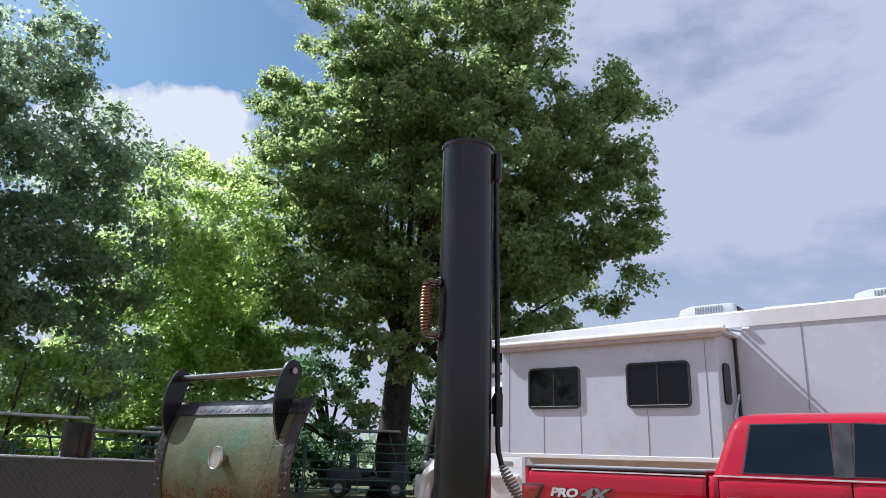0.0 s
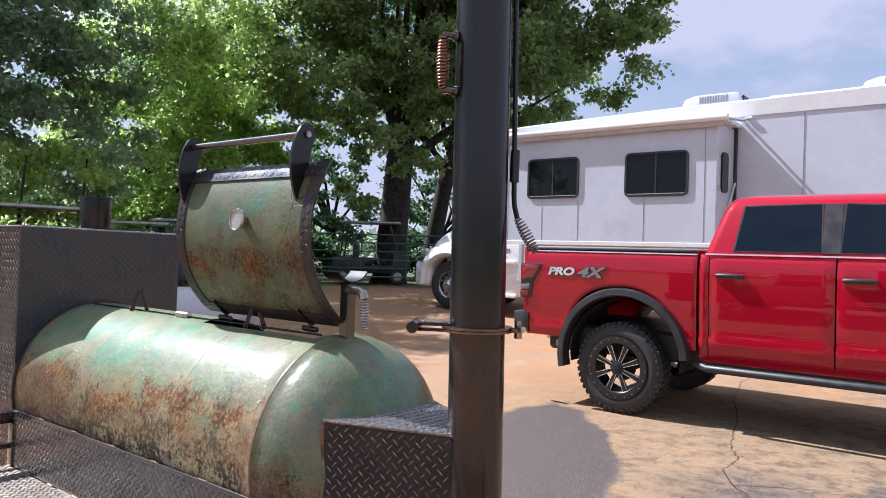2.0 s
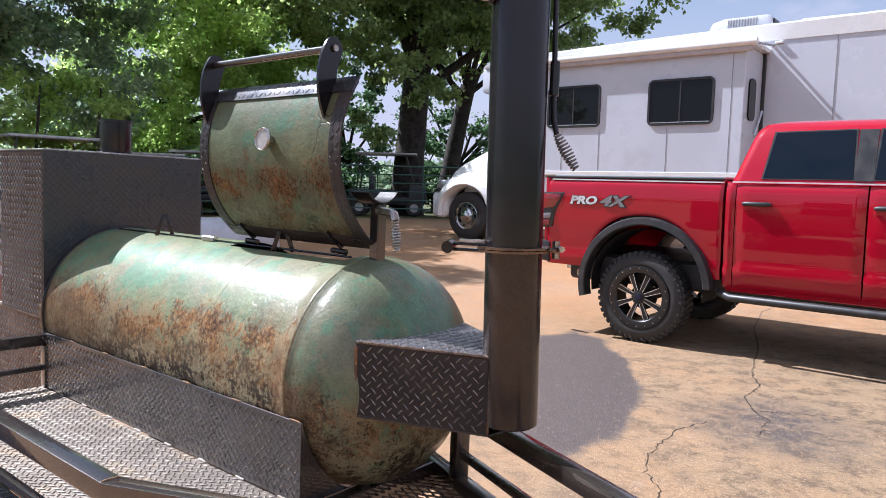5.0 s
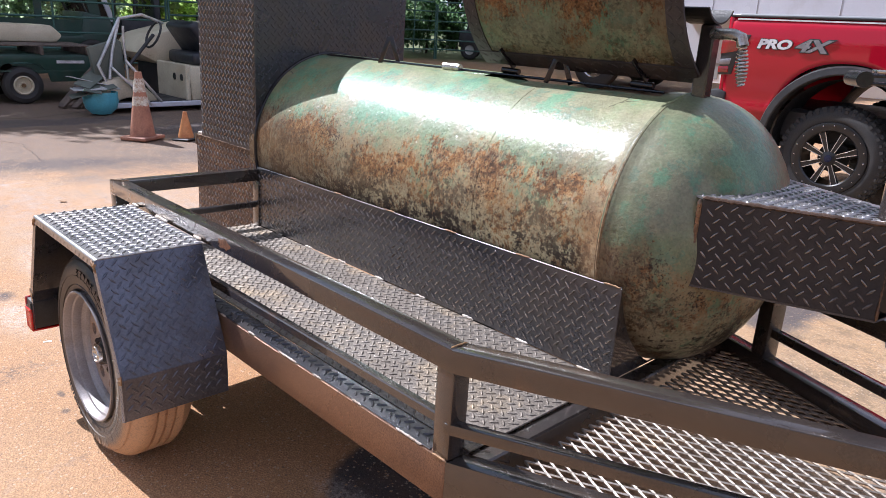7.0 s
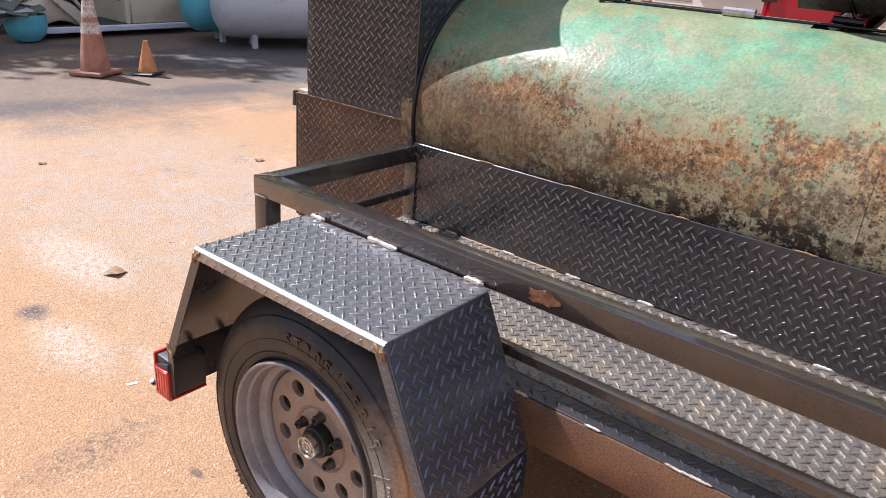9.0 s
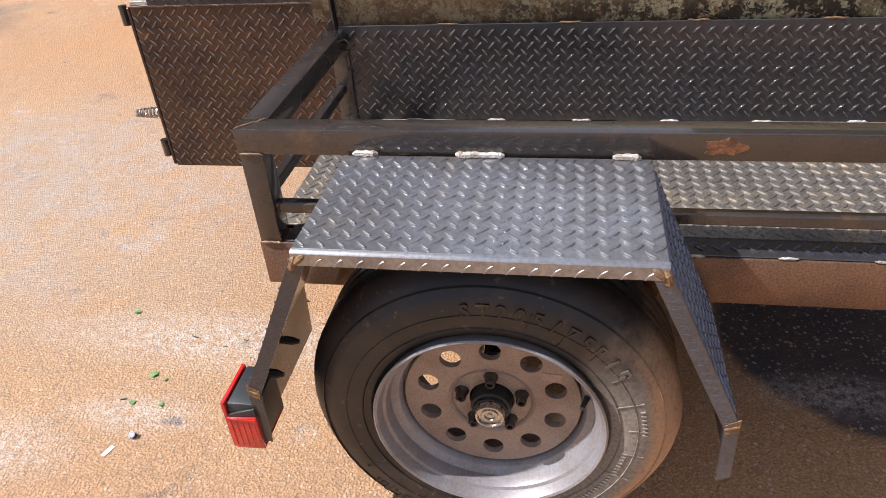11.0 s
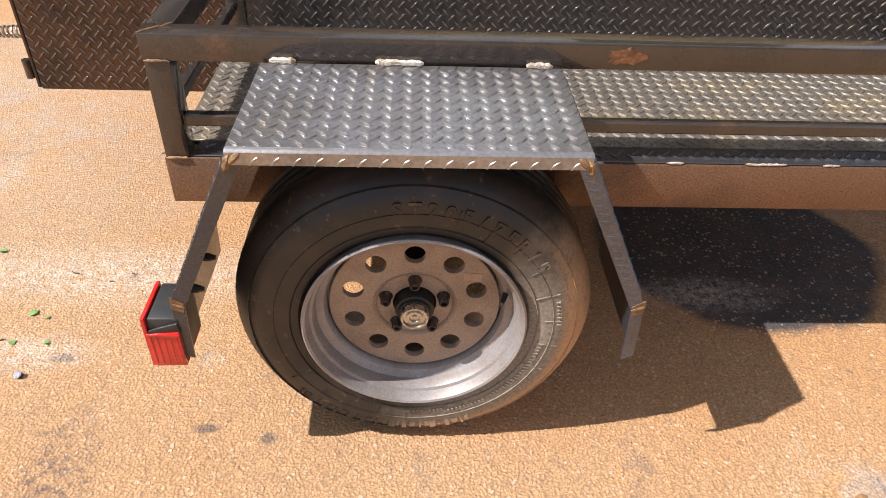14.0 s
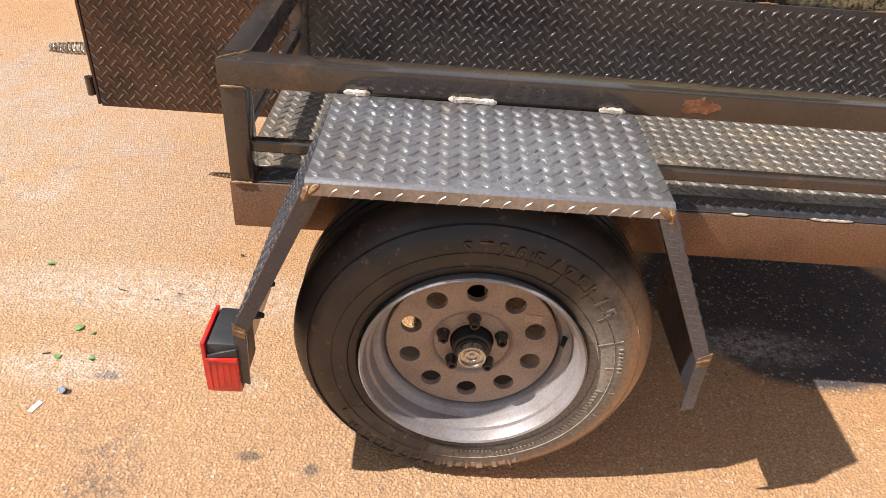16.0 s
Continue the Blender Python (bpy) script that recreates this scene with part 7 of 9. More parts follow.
part("vent_post", Build().beam((-5.20, BY + 0.026, 2.5), (-5.12, BY + 0.026, 3.05), 0.02, 0.02), M_BLACK_PLASTIC, cab)
part("windscreen", Build().add([(-5.86, BY + 0.15, 2.50), (-5.86, BY1 - 0.15, 2.50), (-5.48, BY1 - 0.2, 3.2), (-5.48, BY + 0.2, 3.2), (-5.80, BY + 0.15, 2.48), (-5.80, BY1 - 0.15, 2.48), (-5.42, BY1 - 0.2, 3.18), (-5.42, BY + 0.2, 3.18)], [(0, 1, 2, 3), (7, 6, 5, 4), (0, 4, 5, 1), (3, 2, 6, 7), (0, 3, 7, 4), (1, 5, 6, 2)]), M_DARK_GLASS, cab)
part("door_handle", Build().box(-4.80, -4.72, BY + 0.015, BY + 0.04, 1.92, 2.05, 0.008), M_CHROME, cab)
part("grab_rail", Build().sweep([(-5.72, BY + 0.02, 3.25), (-5.74, BY - 0.06, 3.2), (-5.74, BY - 0.06, 2.35), (-5.66, BY - 0.03, 2.28)], 0.022, 10), M_CHROME, cab, "chrome grab rail")
# hood as a loft of rounded sections
rows = []
for x, z_top, half, low in ((-5.80, 2.42, 0.98, 1.30), (-6.12, 2.30, 0.93, 1.30), (-6.52, 2.12, 0.88, 1.30), (-6.87, 1.97, 0.84, 1.25), (-7.09, 1.83, 0.80, 1.15), (-7.21, 1.66, 0.76, 1.05), (-7.25, 1.40, 0.74, 1.0)):
    row = []
    mid = (BY + BY1) / 2
    for k in range(21):
        a = math.pi * k / 20
        c, s = math.cos(a), math.sin(a)
        row.append((x, mid - half * math.copysign(abs(c) ** 0.55, c), low + (z_top - low) * abs(s) ** 0.45))
    rows.append(row)
hood = Build().grid(rows)
hood.add(rows[-1], [tuple(range(21))])
part("hood", hood, M_WHITE_CAB, cab, "white sloping lorry hood", 50)
rows = []
for k in range(21):
    a = radians(-8 + 196 * k / 20)
    row = []
    for r, d in ((0.60, 0.55), (0.60, 0.0), (0.66, -0.05), (0.80, 0.0), (0.92, 0.16), (0.98, 0.5)):
        rr = r if math.sin(a) > -0.2 else r * 0.97
        row.append((-6.38 + rr * math.cos(a) * (1.03 if math.cos(a) < 0 else 1.02), BY + d, 0.86 + rr * math.sin(a) * 0.93))
    rows.append(row)
part("wing", Build().grid(rows), M_WHITE_CAB, cab, "rounded white wheel wing", 50)
part("bumper", Build().box(-7.34, -6.90, BY + 0.03, BY1 - 0.03, 0.72, 1.30, 0.12, IDENT, 3), M_WHITE_CAB, cab, "white front bumper")
part("headlamp", Build().box(-7.23, -6.98, BY + 0.10, BY + 0.4, 1.36, 1.56, 0.06, IDENT, 3), M_ALU, cab)
part("bumper_gap", Build().box(-7.25, -6.88, BY + 0.04, BY1 - 0.04, 1.29, 1.35), M_BLACK_PLASTIC, cab)
part("grille", Build().box(-7.29, -7.23, BY + 0.5, BY1 - 0.5, 1.05, 1.62, 0.02), M_CHROME, cab)
part("step_panel", Build().box(-5.80, NOSE_X + 0.05, BY + 0.03, BY + 0.5, 0.62, 1.75, 0.03, IDENT, 2), M_WHITE_CAB, cab, "white side fairing with steps")
part("step", Build().box(-5.45, -4.62, BY - 0.03, BY + 0.06, 1.28, 1.36, 0.02), M_WHITE_CAB, cab)
part("step", Build().box(-5.75, -4.6, BY - 0.03, BY + 0.06, 0.60, 0.68, 0.02), M_WHITE_CAB, cab)
part("side_marker", Build().box(-5.72, -5.56, BY + 0.0, BY + 0.04, 1.60, 1.68, 0.015), M_AMBER, cab, "amber side marker")
part("notice_plate", Build().box(-5.58, -5.40, BY + 0.022, BY + 0.032, 0.98, 1.18, 0.004), M_PLAQUE, cab, "small blue-grey plaque")
part("lettering_bar", Build().box(-5.05, -4.80, BY + 0.022, BY + 0.032, 1.53, 1.60), M_JOINT, cab, "dark unreadable lettering bar")
part("locker", Build().box(NOSE_X + 0.06, NOSE_X + 0.8, BY + 0.012, BY + 0.05, 0.68, 1.55, 0.01), M_BED_COVER, coach, "grey locker door")
part("antenna", Build().sweep([(-5.7, BY + 0.02, 2.9), (-5.72, BY - 0.02, 5.2)], 0.008, 6), M_WHITE_CAB, cab)


def lorry_wheel(x, y, parent, z):
    w = new("wheel")
    w.parent = parent
    m = Matrix.Translation((x, y, z)) @ Matrix.Rotation(radians(90), 4, "X")
    R = 0.515
    prof = [(0.28, -0.26), (0.285, -0.01), (0.33, 0.006), (0.42, 0.0), (0.48, -0.02), (R, -0.05)]
    for g in (-0.10, -0.14, -0.18):
        prof += [(R, g + 0.006), (R - 0.012, g + 0.004), (R - 0.012, g - 0.004), (R, g - 0.006)]
    prof += [(R, -0.22), (0.47, -0.26), (0.28, -0.27)]
    part("tyre", Build().lathe(prof, m, 64), M_TRUCK_TYRE, w, "black lorry tyre")
    d = holed(circle(0, 0, 0.29, 48), [circle(0.22 * math.cos(a), 0.22 * math.sin(a), 0.03, 12) for a in (2 * math.pi * k / 10 for k in range(10))], 0.01)
    part("rim", Build().add(d.v, d.f, m @ Matrix.Translation((0, 0, -0.03))).lathe([(0.29, -0.2), (0.288, -0.005), (0.295, 0.004), (0.285, 0.006), (0.275, -0.03)], m, 48), M_CHROME, w, "polished aluminium rim")
    part("hub", Build().lathe([(0.16, -0.025), (0.15, 0.0), (0.10, 0.015), (0.09, 0.07), (0.06, 0.085), (0.0, 0.085)], m, 32), M_CHROME, w)


lorry_wheel(-6.38, BY + 0.08, coach, 0.79)
lorry_wheel(2.9, BY + 0.08, coach, 0.76)
lorry_wheel(-6.38, BY1 - 0.38, coach, 0.79)
lorry_wheel(2.9, BY1 - 0.38, coach, 0.76)
# black block that fills the recess behind the front wheels
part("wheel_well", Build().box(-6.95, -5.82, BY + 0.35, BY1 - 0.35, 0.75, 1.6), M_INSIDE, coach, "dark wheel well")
part("chassis", Build().box(-6.9, CX1 - 0.2, BY + 0.7, BY1 - 0.7, 0.62, 1.0, 0.02), M_BLACK_PLASTIC, coach)
# ---- trees ----
def leaf_material(name, a, b_, c, glow=3.1):
    ma = bpy.data.materials.new(name)
    ma.use_nodes = True
    n, l = ma.node_tree.nodes, ma.node_tree.links
    n.clear()
    out = n.new("ShaderNodeOutputMaterial")
    geo = n.new("ShaderNodeNewGeometry")
    ramp_ = n.new("ShaderNodeValToRGB")
    e = ramp_.color_ramp.elements
    e[0].color, e[1].color = (*a, 1), (*c, 1)
    m_ = e.new(0.55)
    m_.color = (*b_, 1)
    l.new(geo.outputs["Random Per Island"], ramp_.inputs["Fac"])
    pr = n.new("ShaderNodeBsdfPrincipled")
    pr.inputs["Roughness"].default_value = 0.36
    l.new(ramp_.outputs["Color"], pr.inputs["Base Color"])
    tr = n.new("ShaderNodeBsdfTranslucent")
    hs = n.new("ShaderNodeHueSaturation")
    # raises transmitted colour past what leaves pass, so crowns look brightly backlit
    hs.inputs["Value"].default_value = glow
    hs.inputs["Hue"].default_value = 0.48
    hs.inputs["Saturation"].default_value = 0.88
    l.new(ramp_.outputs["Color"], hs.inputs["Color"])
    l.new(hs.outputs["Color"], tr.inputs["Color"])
    mx = n.new("ShaderNodeMixShader")
    mx.inputs["Fac"].default_value = 0.62
    l.new(pr.outputs[0], mx.inputs[1])
    l.new(tr.outputs[0], mx.inputs[2])
    l.new(mx.outputs[0], out.inputs["Surface"])
    return ma


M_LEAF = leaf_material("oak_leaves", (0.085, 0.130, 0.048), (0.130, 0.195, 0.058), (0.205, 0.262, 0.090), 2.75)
# dark set for shaded foliage, lifted and blued to paint in veiling haze
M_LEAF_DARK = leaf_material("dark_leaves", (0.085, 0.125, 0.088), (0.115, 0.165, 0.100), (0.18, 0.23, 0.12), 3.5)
# light set for sunlit foliage: the brightness is put into its colours
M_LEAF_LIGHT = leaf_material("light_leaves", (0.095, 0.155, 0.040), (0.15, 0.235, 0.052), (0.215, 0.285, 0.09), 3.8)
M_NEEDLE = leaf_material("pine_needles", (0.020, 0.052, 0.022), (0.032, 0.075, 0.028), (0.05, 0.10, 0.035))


def crown_mesh(name, clumps, per, leaf, mat, rng, droop=0.25):
    """Leaves as small folded blades round the given clump centres (x, y, z, radius)."""
    cs = np.array(clumps)
    n = len(cs) * per
    c = np.repeat(cs, per, axis=0)
    d = rng.normal(size=(n, 3))
    d /= np.linalg.norm(d, axis=1)[:, None]
    rad = 1.12 * rng.random(n) ** 0.75
    p = c[:, :3] + d * (rad * c[:, 3])[:, None] * np.array([1, 1, 0.52])
    p[:, 2] -= droop * rng.random(n) * c[:, 3]
    ax = rng.normal(size=(n, 3))
    ax[:, 2] -= 0.5
    ax /= np.linalg.norm(ax, axis=1)[:, None]
    up = rng.normal(size=(n, 3)) * 0.7 + np.array([0, 0, 1.0])
    sd = np.cross(ax, up)
    sd /= np.linalg.norm(sd, axis=1)[:, None] + 1e-9
    nr = np.cross(sd, ax)
    s = (leaf * (0.65 + 0.7 * rng.random(n)))[:, None]
    v = np.empty((n, 4, 3))
    v[:, 0] = p
    v[:, 1] = p + ax * s * 0.5 + sd * s * 0.36 + nr * s * 0.10
    v[:, 2] = p + ax * s
    v[:, 3] = p + ax * s * 0.5 - sd * s * 0.36 + nr * s * 0.10
    me = bpy.data.meshes.new(name)
    me.vertices.add(n * 4)
    me.vertices.foreach_set("co", v.reshape(-1))
    me.loops.add(n * 4)
    me.loops.foreach_set("vertex_index", np.arange(n * 4, dtype=np.int32))
    me.polygons.add(n)
    me.polygons.foreach_set("loop_start", np.arange(0, n * 4, 4, dtype=np.int32))
    me.update()
    me.validate()
    me.materials.append(mat)
    return me


def build_tree(name, label, base, trunk_r, fork, lobes, per, leaf, mat, seed, clumps_per=1.0, lean=(0, 0), limbs=14):
    """lobes: (x, y, z, rx, rz) ellipsoids in the world that carry the foliage."""
    rng = np.random.default_rng(seed)
    rnd = random.Random(seed)
    tree = thing(name, Matrix.Translation(base), label, "tree")
    inv = Vector(base)
    b = Build()
    top = Vector((lean[0], lean[1], fork))
    flare = [(0, 0, -0.15), (0, 0, 0.25), (lean[0] * 0.3, lean[1] * 0.3, fork * 0.35), (lean[0] * 0.65, lean[1] * 0.65, fork * 0.7), tuple(top)]
    b.sweep(flare, [trunk_r * 1.45, trunk_r * 1.1, trunk_r, trunk_r * 0.92, trunk_r * 0.85], 14)
    part("trunk", b, M_BARK, tree, "grey-brown furrowed trunk", 60)
    clumps = []
    for x, y, z, rx, rz in lobes:
        k = int(clumps_per * rx * rx * rz * 2.6)
        for _ in range(k):
            d = rng.normal(size=3)
            d /= np.linalg.norm(d)
            r = (0.45 + 0.55 * rng.random() ** 0.6) * (0.88 + 0.24 * rng.random())
            q = Vector((x + d[0] * rx * r, y + d[1] * rx * r, z + d[2] * rz * r)) - inv
            if q.z > 0.3:
                clumps.append((q.x, q.y, q.z, (0.5 + 0.5 * rng.random()) * (0.78 if rx > 2 else 0.6)))
    pick = rnd.sample(clumps, min(limbs, len(clumps)))
    for q in pick:
        q = Vector(q[:3])
        st = top * rnd.uniform(0.75, 1.0)
        mid = st.lerp(q, 0.5) + Vector((rnd.uniform(-0.4, 0.4), rnd.uniform(-0.4, 0.4), rnd.uniform(-0.1, 0.9)))
        r0 = trunk_r * rnd.uniform(0.25, 0.45)
        part("limb", Build().sweep([st, st.lerp(mid, 0.5), mid, mid.lerp(q, 0.5), q], [r0, r0 * 0.8, r0 * 0.6, r0 * 0.4, r0 * 0.15], 8), M_BARK, tree, "", 60)
    ob = new("crown", crown_mesh("crown", clumps, per, leaf, mat, rng))
    ob.parent = tree
    tagged(ob, "", kind="stuff")
    return tree


build_tree("oak_tree", "tall broad oak tree with dense green leaves behind the fence", (-13.2, 17.4, 0.38), 0.50, 5.2,
           [(-11.6, 18.0, 8.6, 4.6, 2.6), (-13.3, 16.5, 11.0, 3.6, 3.6), (-10.2, 19.0, 12.2, 4.2, 3.4), (-11.8, 17.8, 16.2, 3.6, 3.6), (-12.6, 17.2, 13.6, 3.6, 3.0), (-8.0, 20.4, 10.6, 2.6, 2.8), (-8.4, 20.3, 7.2, 2.6, 1.8), (-14.6, 15.4, 8.0, 2.4, 2.2), (-11.0, 18.6, 20.0, 3.2, 2.6), (-15.0, 14.6, 14.0, 2.4, 2.4), (-14.8, 13.9, 10.6, 2.6, 2.6), (-7.4, 21.1, 13.2, 2.2, 2.4), (-7.0, 21.3, 9.8, 2.1, 2.2), (-13.7, 14.9, 7.2, 2.6, 1.9), (-14.0, 15.6, 17.2, 2.6, 2.6), (-10.2, 19.5, 18.6, 3.0, 2.6), (-11.2, 14.6, 5.6, 1.9, 1.2), (-11.4, 15.4, 4.2, 1.5, 0.8), (-10.9, 16.8, 6.4, 2.0, 1.3), (-12.4, 15.2, 3.4, 1.3, 0.7)], 200, 0.17, M_LEAF, 11, 1.0, (0.3, 0.2), 18)
build_tree("oak_tree", "smaller leaning oak with bare lower twigs", (-13.6, 19.9, 0.38), 0.32, 4.6,
           [(-12.5, 20.6, 7.2, 3.0, 2.0), (-10.5, 21.6, 8.2, 2.6, 2.2)], 140, 0.18, M_LEAF, 12, 0.8, (0.8, 0.3), 10)
build_tree("oak_tree", "sunlit light green tree beside the oak", (-19.6, 12.6, 0.38), 0.30, 3.5,
           [(-19.6, 12.4, 8.6, 2.4, 3.8), (-18.6, 12.6, 5.2, 3.2, 2.8), (-17.0, 13.6, 6.6, 2.4, 2.6), (-16.0, 14.6, 4.4, 2.2, 1.8), (-19.5, 11.0, 4.4, 2.6, 2.6), (-15.2, 12.9, 5.4, 2.4, 2.0), (-16.0, 11.2, 4.2, 2.2, 1.8), (-17.4, 10.5, 5.4, 2.4, 2.2), (-14.6, 10.9, 8.4, 2.2, 2.0), (-14.6, 10.0, 6.6, 2.2, 1.9), (-15.0, 11.8, 7.6, 2.2, 2.2)], 250, 0.14, M_LEAF_LIGHT, 13, 0.85)
build_tree("shade_tree", "large dark shade tree over the parked carts", (-16.6, 5.6, 0.38), 0.45, 3.2,
           [(-16.0, 5.6, 8.2, 3.6, 3.4), (-16.2, 7.2, 5.6, 2.6, 2.4), (-15.2, 3.0, 7.0, 3.6, 3.0), (-16.4, 4.6, 11.6, 2.6, 2.4), (-16.6, 1.0, 6.4, 3.6, 3.2), (-15.4, 7.6, 4.0, 2.2, 1.6), (-15.3, 7.9, 7.6, 2.2, 2.4), (-14.9, 5.2, 4.4, 2.2, 1.4), (-14.6, 3.0, 4.4, 2.2, 1.4), (-15.6, 4.2, 3.0, 1.6, 1.0)], 210, 0.145, M_LEAF_DARK, 14, 1.1)
build_tree("shade_tree", "dark leafy tree at the yard's edge", (-15.0, -3.5, 0.38), 0.4, 3.0,
           [(-15.4, -3.4, 5.6, 3.2, 2.4), (-15.6, -6.0, 5.6, 3.2, 2.6)], 55, 0.26, M_LEAF_DARK, 15, 0.9)
build_tree("shade_tree", "dark tree crown high over the yard's edge", (-18.6, 1.6, 0.38), 0.4, 5.0,
           [(-18.4, 2.6, 11.2, 3.2, 2.4), (-19.0, 5.0, 10.8, 2.4, 2.0), (-18.5, 5.5, 14.6, 0.9, 0.5)], 60, 0.24, M_LEAF_DARK, 17, 0.9)
build_tree("cedar_tree", "dark ragged cedar behind the fence", (-18.6, 19.8, 0.38), 0.22, 2.2,
           [(-17.8, 19.0, 3.2, 2.0, 2.0), (-18.6, 20.0, 5.2, 1.8, 1.8), (-19.6, 17.6, 3.6, 2.0, 2.2)], 100, 0.17, M_NEEDLE, 21, 1.5)
build_tree("cedar_tree", "dark ragged cedar behind the fence", (-15.6, 23.4, 0.38), 0.2, 2.0,
           [(-15.6, 23.2, 2.8, 1.9, 1.8), (-14.0, 24.4, 2.4, 1.7, 1.5), (-16.6, 22.4, 4.4, 1.5, 1.4)], 100, 0.17, M_NEEDLE, 22, 1.5)
# low growth under the trees
for i, (x, y, r, h, mt, lb) in enumerate(((-17.6, 7.9, 1.2, 1.5, M_LEAF_LIGHT, "bright sunlit bush"), (-16.4, 8.6, 1.0, 1.3, M_LEAF_LIGHT, "bright sunlit bush"), (-18.0, 10.2, 1.4, 1.6, M_LEAF_LIGHT, "bright sunlit bush"), (-13.5, 5.9, 0.9, 3.0, M_LEAF_LIGHT, "bright sunlit bush"), (-13.3, 7.1, 1.0, 3.1, M_LEAF_LIGHT, "bright sunlit bush"), (-17.6, 5.2, 1.5, 2.2, M_LEAF_DARK, "dark shaded bush"), (-18.2, 2.4, 1.8, 2.4, M_LEAF_DARK, "dark shaded bush"), (-17.6, -0.4, 1.8, 2.3, M_LEAF_DARK, "dark shaded bush"), (-16.2, 11.4, 1.3, 1.2, M_LEAF, "leafy green bush"), (-16.5, 16.5, 1.6, 1.5, M_NEEDLE, "dark evergreen bush"), (-14.6, 20.5, 1.6, 1.5, M_NEEDLE, "dark evergreen bush"), (-11.2, 23.5, 2.0, 1.4, M_NEEDLE, "dark evergreen bush"))):
    rng = np.random.default_rng(100 + i)
    bush = thing("bush", Matrix.Translation((x, y, ground_z(x, y))), lb + " under the trees", "bush")
    part("stem", Build().sweep([(0, 0, -0.1), (0.05, 0.02, h * 0.5), (0.15, 0.1, h)], [0.05, 0.04, 0.02], 8), M_BARK, bush)
    cl = []
    for _ in range(int(16 * r * r)):
        d = rng.normal(size=3)
        d /= np.linalg.norm(d)
        q = 0.4 + 0.6 * rng.random()
        cl.append((d[0] * r * q, d[1] * r * q, max(0.25, h * 0.65 + d[2] * h * 0.6 * q), 0.42))
    ob = new("foliage", crown_mesh("foliage", cl, 130, 0.135, mt, rng))
    ob.parent = bush
    tagged(ob, kind="stuff")
# hedge that closes the yard behind the trees
hedge_cl = []
rngh = np.random.default_rng(55)
for k in range(420):
    y = -9 + 26 * rngh.random()
    hedge_cl.append((-20.8 - 1.2 * rngh.random() + 0.02 * y, y, 0.6 + 3.6 * rngh.random() ** 1.2, 0.8))
ob = new("hedge", crown_mesh("hedge", hedge_cl, 80, 0.24, M_LEAF_DARK, rngh))
tagged(ob, "dark overgrown hedge behind the parked carts", "hedge", "", "stuff")
# far woods round the yard
far_cl = []
rngf = np.random.default_rng(77)
for k in range(720):
    a = rngf.random() * 2 * math.pi
    rr = 62 + 26 * rngf.random()
    low_side = 0.25 < (a / math.pi) < 1.02
    hh = (2.2 if low_side else 6.5) * (0.5 + rngf.random())
    for j in range(2):
        far_cl.append((rr * math.cos(a) + rngf.normal() * 1.5, rr * math.sin(a) + rngf.normal() * 1.5, 0.3 + hh * (0.3 + 0.6 * j), 2.4))
ob = new("far_woods", crown_mesh("far_woods", far_cl, 46, 0.9, M_LEAF_DARK, rngf))
tagged(ob, "distant low green woods round the yard", "woods", "", "stuff")

# ---- green pipe fence ----
def fence_panel(p, q):
    p, q = Vector(p), Vector(q)
    L = (q - p).length
    ob = thing("fence_panel", Matrix.Translation(p) @ Matrix.Rotation(math.atan2(q.y - p.y, q.x - p.x), 4, "Z"), "green tubular steel livestock fence panel", "fence", "fence panels")
    hgt = 1.58
    r = 0.022
    part("frame", Build().sweep([(0.03, 0, 0.06), (0.03, 0, hgt - 0.08), (0.11, 0, hgt), (L - 0.11, 0, hgt), (L - 0.03, 0, hgt - 0.08), (L - 0.03, 0, 0.06)], r, 8), M_FENCE, ob)
    for k in range(5):
        z = 0.28 + k * 0.26
        part("rail", Build().sweep([(0.03, 0, z), (L - 0.03, 0, z)], r * 0.85, 8), M_FENCE, ob)
    for u in (0.36, 0.68):
        part("upright", Build().sweep([(L * u, 0.0, 0.2), (L * u, 0.0, hgt)], r * 0.8, 8), M_FENCE, ob)
    for x in (0.03, L - 0.03):
        part("foot", Build().sweep([(x, 0, -0.02), (x, 0, 0.08)], r * 1.2, 8), M_FENCE, ob)


def fence_run(pts):
    for a, c in zip(pts, pts[1:]):
        a, c = Vector((*a, 0)), Vector((*c, 0))
        n = max(1, round((c - a).length / 3.0))
        for k in range(n):
            p, q = a.lerp(c, k / n), a.lerp(c, (k + 1) / n)
            p.z, q.z = ground_z(p.x, p.y), ground_z(q.x, q.y)
            fence_panel(p, q)


fence_run([(-11.4, -1.0), (-11.9, 5.5), (-13.2, 11.2), (-13.6, 14.2), (-10.4, 17.2), (-6.5, 18.4)])
